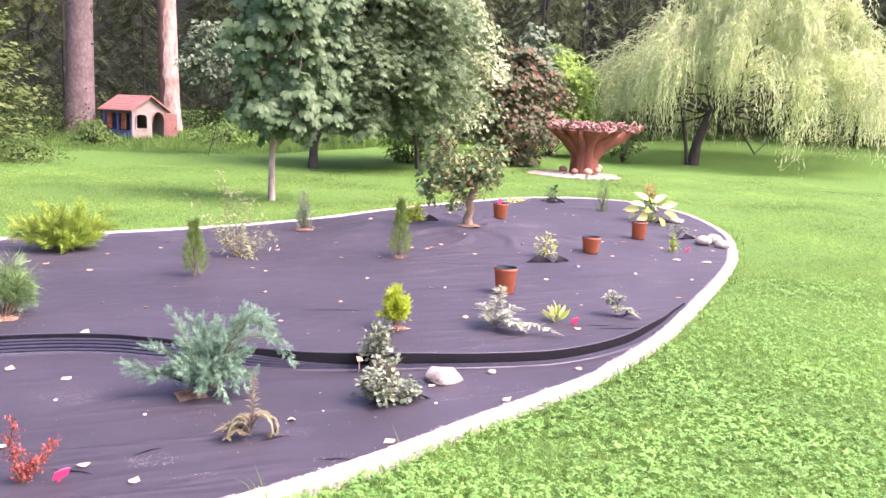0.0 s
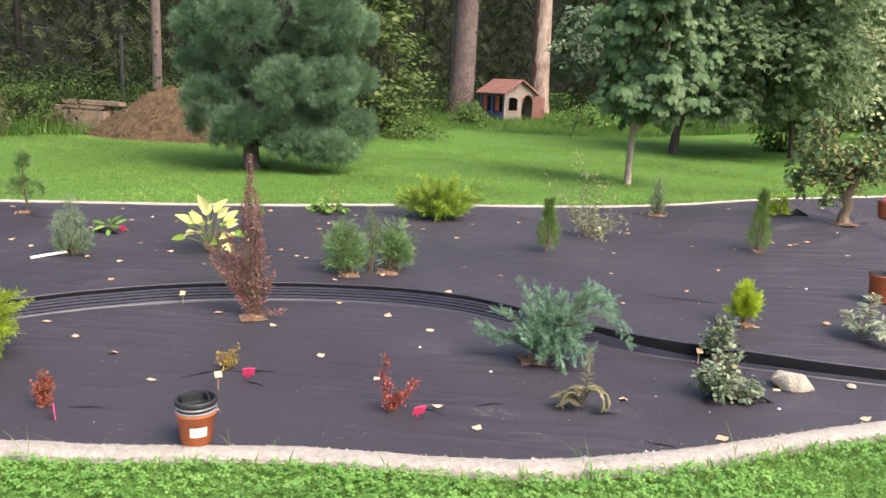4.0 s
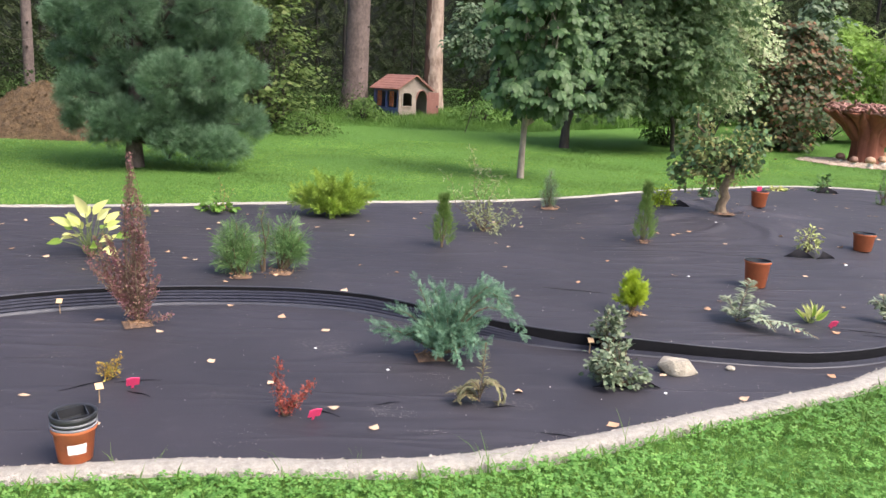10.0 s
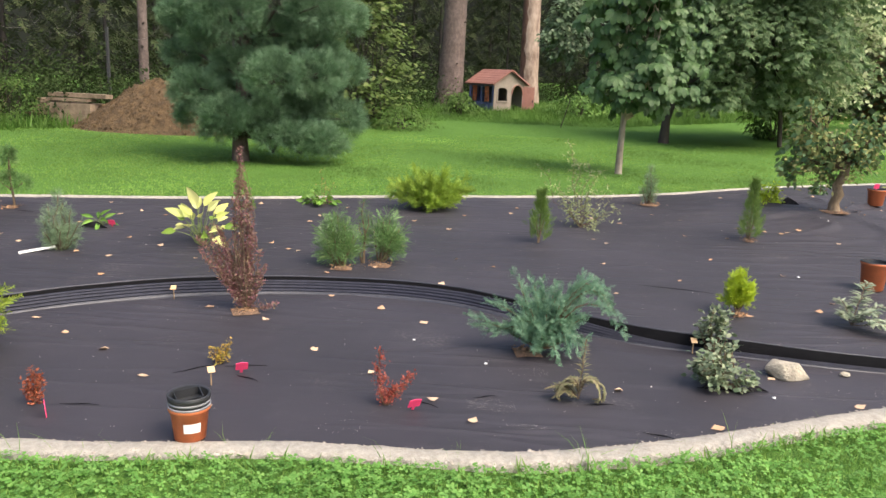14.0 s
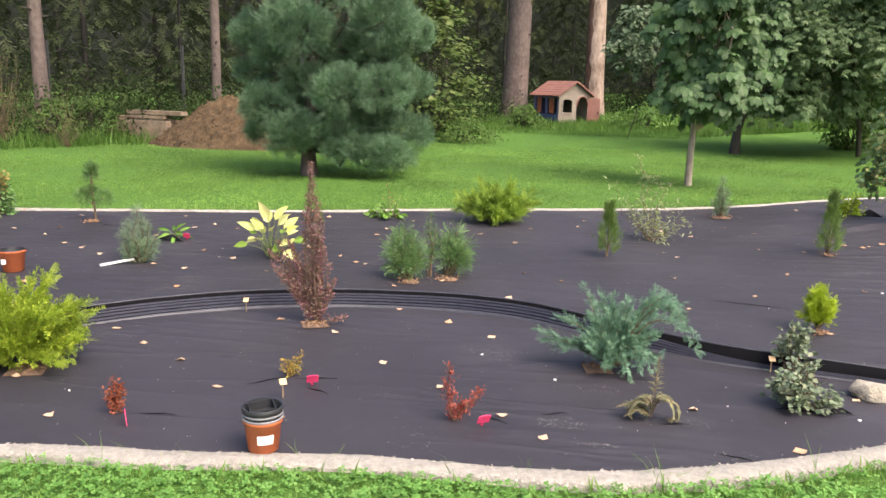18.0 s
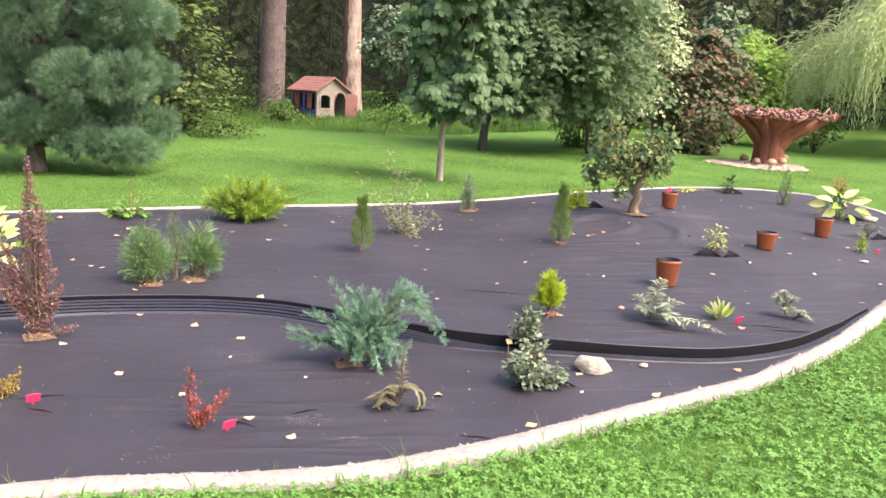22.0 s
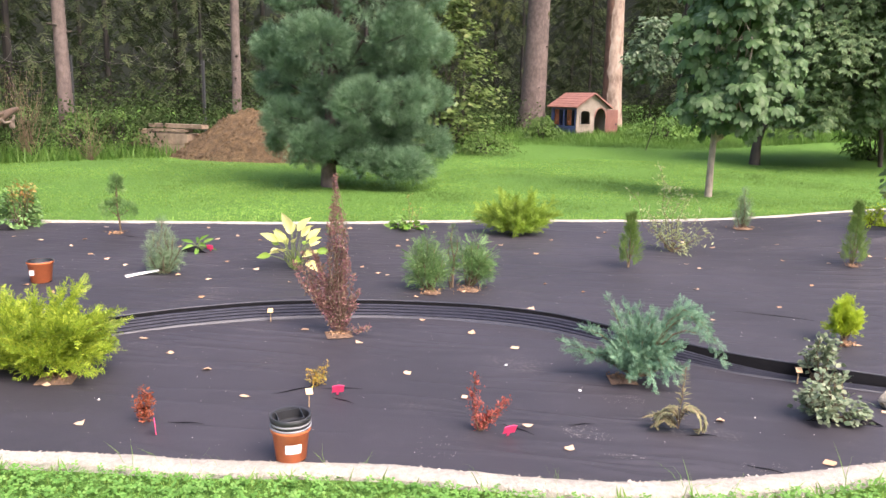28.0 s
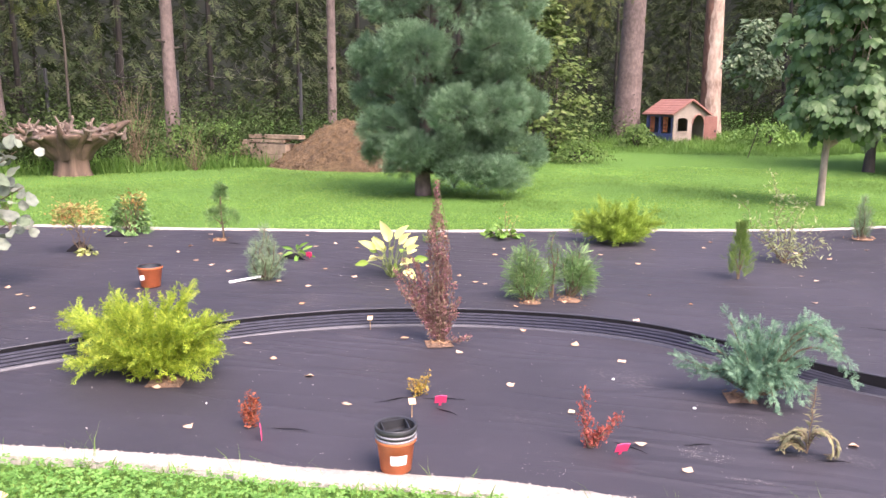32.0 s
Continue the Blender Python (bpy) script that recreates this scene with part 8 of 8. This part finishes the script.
# ---- the woods ----
def forest_spruce(seed, h, dead_to, mat, many=640):
    """A dark spruce: bare dead twigs below, drooping sprays above."""
    rr = np.random.default_rng(seed)
    sets = []
    n = many
    t = rr.random(n) ** 0.8
    z = dead_to + (h - dead_to) * t
    rad = (0.5 + (h * 0.2) * (1 - (z / h))) * np.sqrt(rr.uniform(0.15, 1, n))
    a = rr.uniform(0, math.tau, n)
    d = unit(np.c_[np.cos(a), np.sin(a), rr.uniform(-0.75, -0.15, n)])
    p = np.c_[np.cos(a) * rad, np.sin(a) * rad, z - 0.25 * rad]
    v, f = strew(*SPRAY, frames_along(d, rr.normal(size=n) * 0.3, (0, 0, 1)), p, rr.uniform(0.25, 0.52, n) * (1.0 if many > 400 else 2.0))
    crown = mesh_of("crown", v, f, M[mat])
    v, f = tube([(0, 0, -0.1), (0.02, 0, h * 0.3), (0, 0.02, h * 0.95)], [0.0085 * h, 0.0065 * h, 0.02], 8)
    # trunk and brushwood take the bark with the woods' shade painted in
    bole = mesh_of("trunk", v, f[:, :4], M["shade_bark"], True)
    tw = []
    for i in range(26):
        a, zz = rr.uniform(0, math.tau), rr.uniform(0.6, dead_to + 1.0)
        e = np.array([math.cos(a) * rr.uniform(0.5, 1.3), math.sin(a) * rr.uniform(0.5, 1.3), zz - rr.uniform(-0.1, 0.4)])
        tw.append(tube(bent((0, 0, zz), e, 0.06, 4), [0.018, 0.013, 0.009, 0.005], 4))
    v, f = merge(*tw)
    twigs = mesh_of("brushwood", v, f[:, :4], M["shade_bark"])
    return crown, bole, twigs


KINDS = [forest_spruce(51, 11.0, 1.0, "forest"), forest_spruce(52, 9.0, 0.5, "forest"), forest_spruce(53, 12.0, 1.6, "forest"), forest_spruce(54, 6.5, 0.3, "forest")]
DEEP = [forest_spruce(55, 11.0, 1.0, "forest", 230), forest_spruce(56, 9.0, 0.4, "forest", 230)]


def edge_distance(az):
    """How far the woods begin from the middle of the bed's near edge, by compass angle from straight ahead."""
    return float(np.interp(az, [-80, -60, -45, -30, -18, -6, 4, 12, 22, 32, 45, 65, 80], [19, 20, 20.5, 21, 23, 28, 31, 31, 34, 36, 38, 36, 30]))


rr = random.Random(77)
for row, (dep, step) in enumerate(((0.6, 5.0), (3.6, 5.0), (8.0, 5.6), (12.0, 5.0))):
    az = (-80 if row < 3 else 2) + rr.uniform(0, 4)
    while az < 80:
        r = edge_distance(az) + dep + rr.uniform(-0.8, 1.2)
        x, y = r * math.sin(radians(az)), r * math.cos(radians(az))
        kind = rr.randrange(4) if row else rr.choice((0, 1, 2, 3))
        th = thing("spruce_tree", (x, y, out_z(x, y)), "dark woodland spruce with drooping branches", "spruce tree", "woodland spruces", rr.uniform(0, 360))
        for nm, me in zip(("crown", "trunk", "brushwood"), KINDS[kind] if row < 2 else DEEP[kind % 2]):
            tagged(part(nm, me, th), kind="stuff" if nm == "brushwood" else "")
        az += step * rr.uniform(0.75, 1.25)

# lighter spruces in the open beyond the lawn, distance haze put into their needles
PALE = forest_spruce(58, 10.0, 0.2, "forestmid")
for k in range(11):
    az = 11 + 4.2 * k + rr.uniform(-1, 1)
    r = edge_distance(az) - 1.5 + rr.uniform(-0.6, 0.8)
    x, y = r * math.sin(radians(az)), r * math.cos(radians(az))
    th = thing("spruce_tree", (x, y, out_z(x, y)), "olive-green spruce at the open edge of the woods, paled in colour for haze", "spruce tree", "woodland spruces", rr.uniform(0, 360))
    for nm, me in zip(("crown", "trunk", "brushwood"), PALE):
        tagged(part(nm, me, th), kind="stuff" if nm == "brushwood" else "")

# undergrowth at the foot of the woods
def brush_distance(az):
    """Where the lawn ends and the brush begins."""
    return float(np.interp(az, [-80, -55, -36, -29, -22, -15, -9, 0, 5, 12, 22, 32, 45, 65, 80], [14.5, 15.8, 16.2, 17.0, 18.0, 18.8, 21.0, 28.0, 30, 30, 33, 35, 37, 35, 29]))


ps, ss = [], []
for i in range(1150):
    az = rr.uniform(-75, 75)
    lo, hi = brush_distance(az), edge_distance(az) + 2.5
    r = lo + (hi - lo) * rr.random() ** 1.6
    hgt = rr.uniform(0.5, 1.1) + 1.9 * rr.random() * (r - lo) / (hi - lo)
    n = 125
    d = unit(RNG.normal(size=(n, 3)))
    w = rr.uniform(0.6, 1.2)
    p = d * (1 - 0.5 * RNG.random(n) ** 2)[:, None] * [w, w, hgt * 0.6] + [r * math.sin(radians(az)), r * math.cos(radians(az)), hgt * 0.55]
    ps.append(p[p[:, 2] > 0.02])
p = np.concatenate(ps)
p[:, 2] += terrain(p[:, 0], p[:, 1])
d = unit(RNG.normal(size=(len(p), 3)) + [0, -0.3, -0.2])
v, f = strew(*small_leaf(0.6), frames_along(d, RNG.normal(size=len(p)) * 0.5, (0, 0, 1)), p, RNG.uniform(0.05, 0.11, len(p)))
single("undergrowth", mesh_of("undergrowth", v, f, M["under"]), (0, 0, 0), "dense shady undergrowth along the edge of the woods", "undergrowth", kind="stuff")
# low weeds and grass in front of it
n = 9000
az = RNG.uniform(-75, 70, n)
r = np.array([brush_distance(a) for a in az]) - RNG.uniform(-0.8, 0.9, n)
x, y = r * np.sin(np.radians(az)), r * np.cos(np.radians(az))
v, f = strew(*tips_only(7, 0.04, 0.7, 9), upright(n, 0.25), np.c_[x, y, terrain(x, y) - 0.03], RNG.uniform(0.1, 0.34, n))
single("weeds", mesh_of("weeds", v, f, M["tallgrass"]), (0, 0, 0), "rough grass and weeds at the foot of the woods", "weeds", kind="stuff")
# bright spruce sprays that hang into view high up
for x, y, z, n in ((-13.6, 11.6, 3.9, 170), (-3.0, 20.6, 4.4, 260), (-11.6, 12.6, 4.2, 120), (-3.9, 20.4, 5.0, 160), (-13.0, 9.8, 3.7, 130)):
    th = thing("spruce_branch", (x, y, out_z(x, y)), "hanging yellow-green spruce branches catching the light", "spruce branches")
    n = int(n * 2.6)
    q = RNG.normal(size=(n, 3)) * [0.8, 0.5, 0.7] + [0, 0, z]
    d = unit(np.c_[RNG.normal(size=(n, 2)) * 0.6, np.full(n, -1.0)])
    v, f = strew(*LACE, frames_along(d), q, RNG.uniform(0.16, 0.34, n))
    part("sprays", mesh_of("sprays", v, f, M["forestlit"]), th)
    v, f = tube([(0, 0.6, -0.1), (0, 0.6, z * 0.6), (0, 0.3, z + 0.4)], [0.035, 0.025, 0.012], 6)
    part("stem", mesh_of("stem", v, f[:, :4], M["dark_bark"]), th)
# added near-black sheet: the shade deep in the woods is put into its colour
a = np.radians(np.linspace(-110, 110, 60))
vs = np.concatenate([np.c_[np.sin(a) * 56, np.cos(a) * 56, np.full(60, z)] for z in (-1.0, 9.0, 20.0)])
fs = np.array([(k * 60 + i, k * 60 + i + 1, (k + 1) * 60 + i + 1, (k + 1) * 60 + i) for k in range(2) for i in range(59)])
single("backdrop", mesh_of("backdrop", vs, fs, M["backshade"], True), (0, 0, 0), "added near-black backdrop sheet, the shade deep in the woods put into its colour", "woods", kind="structure")
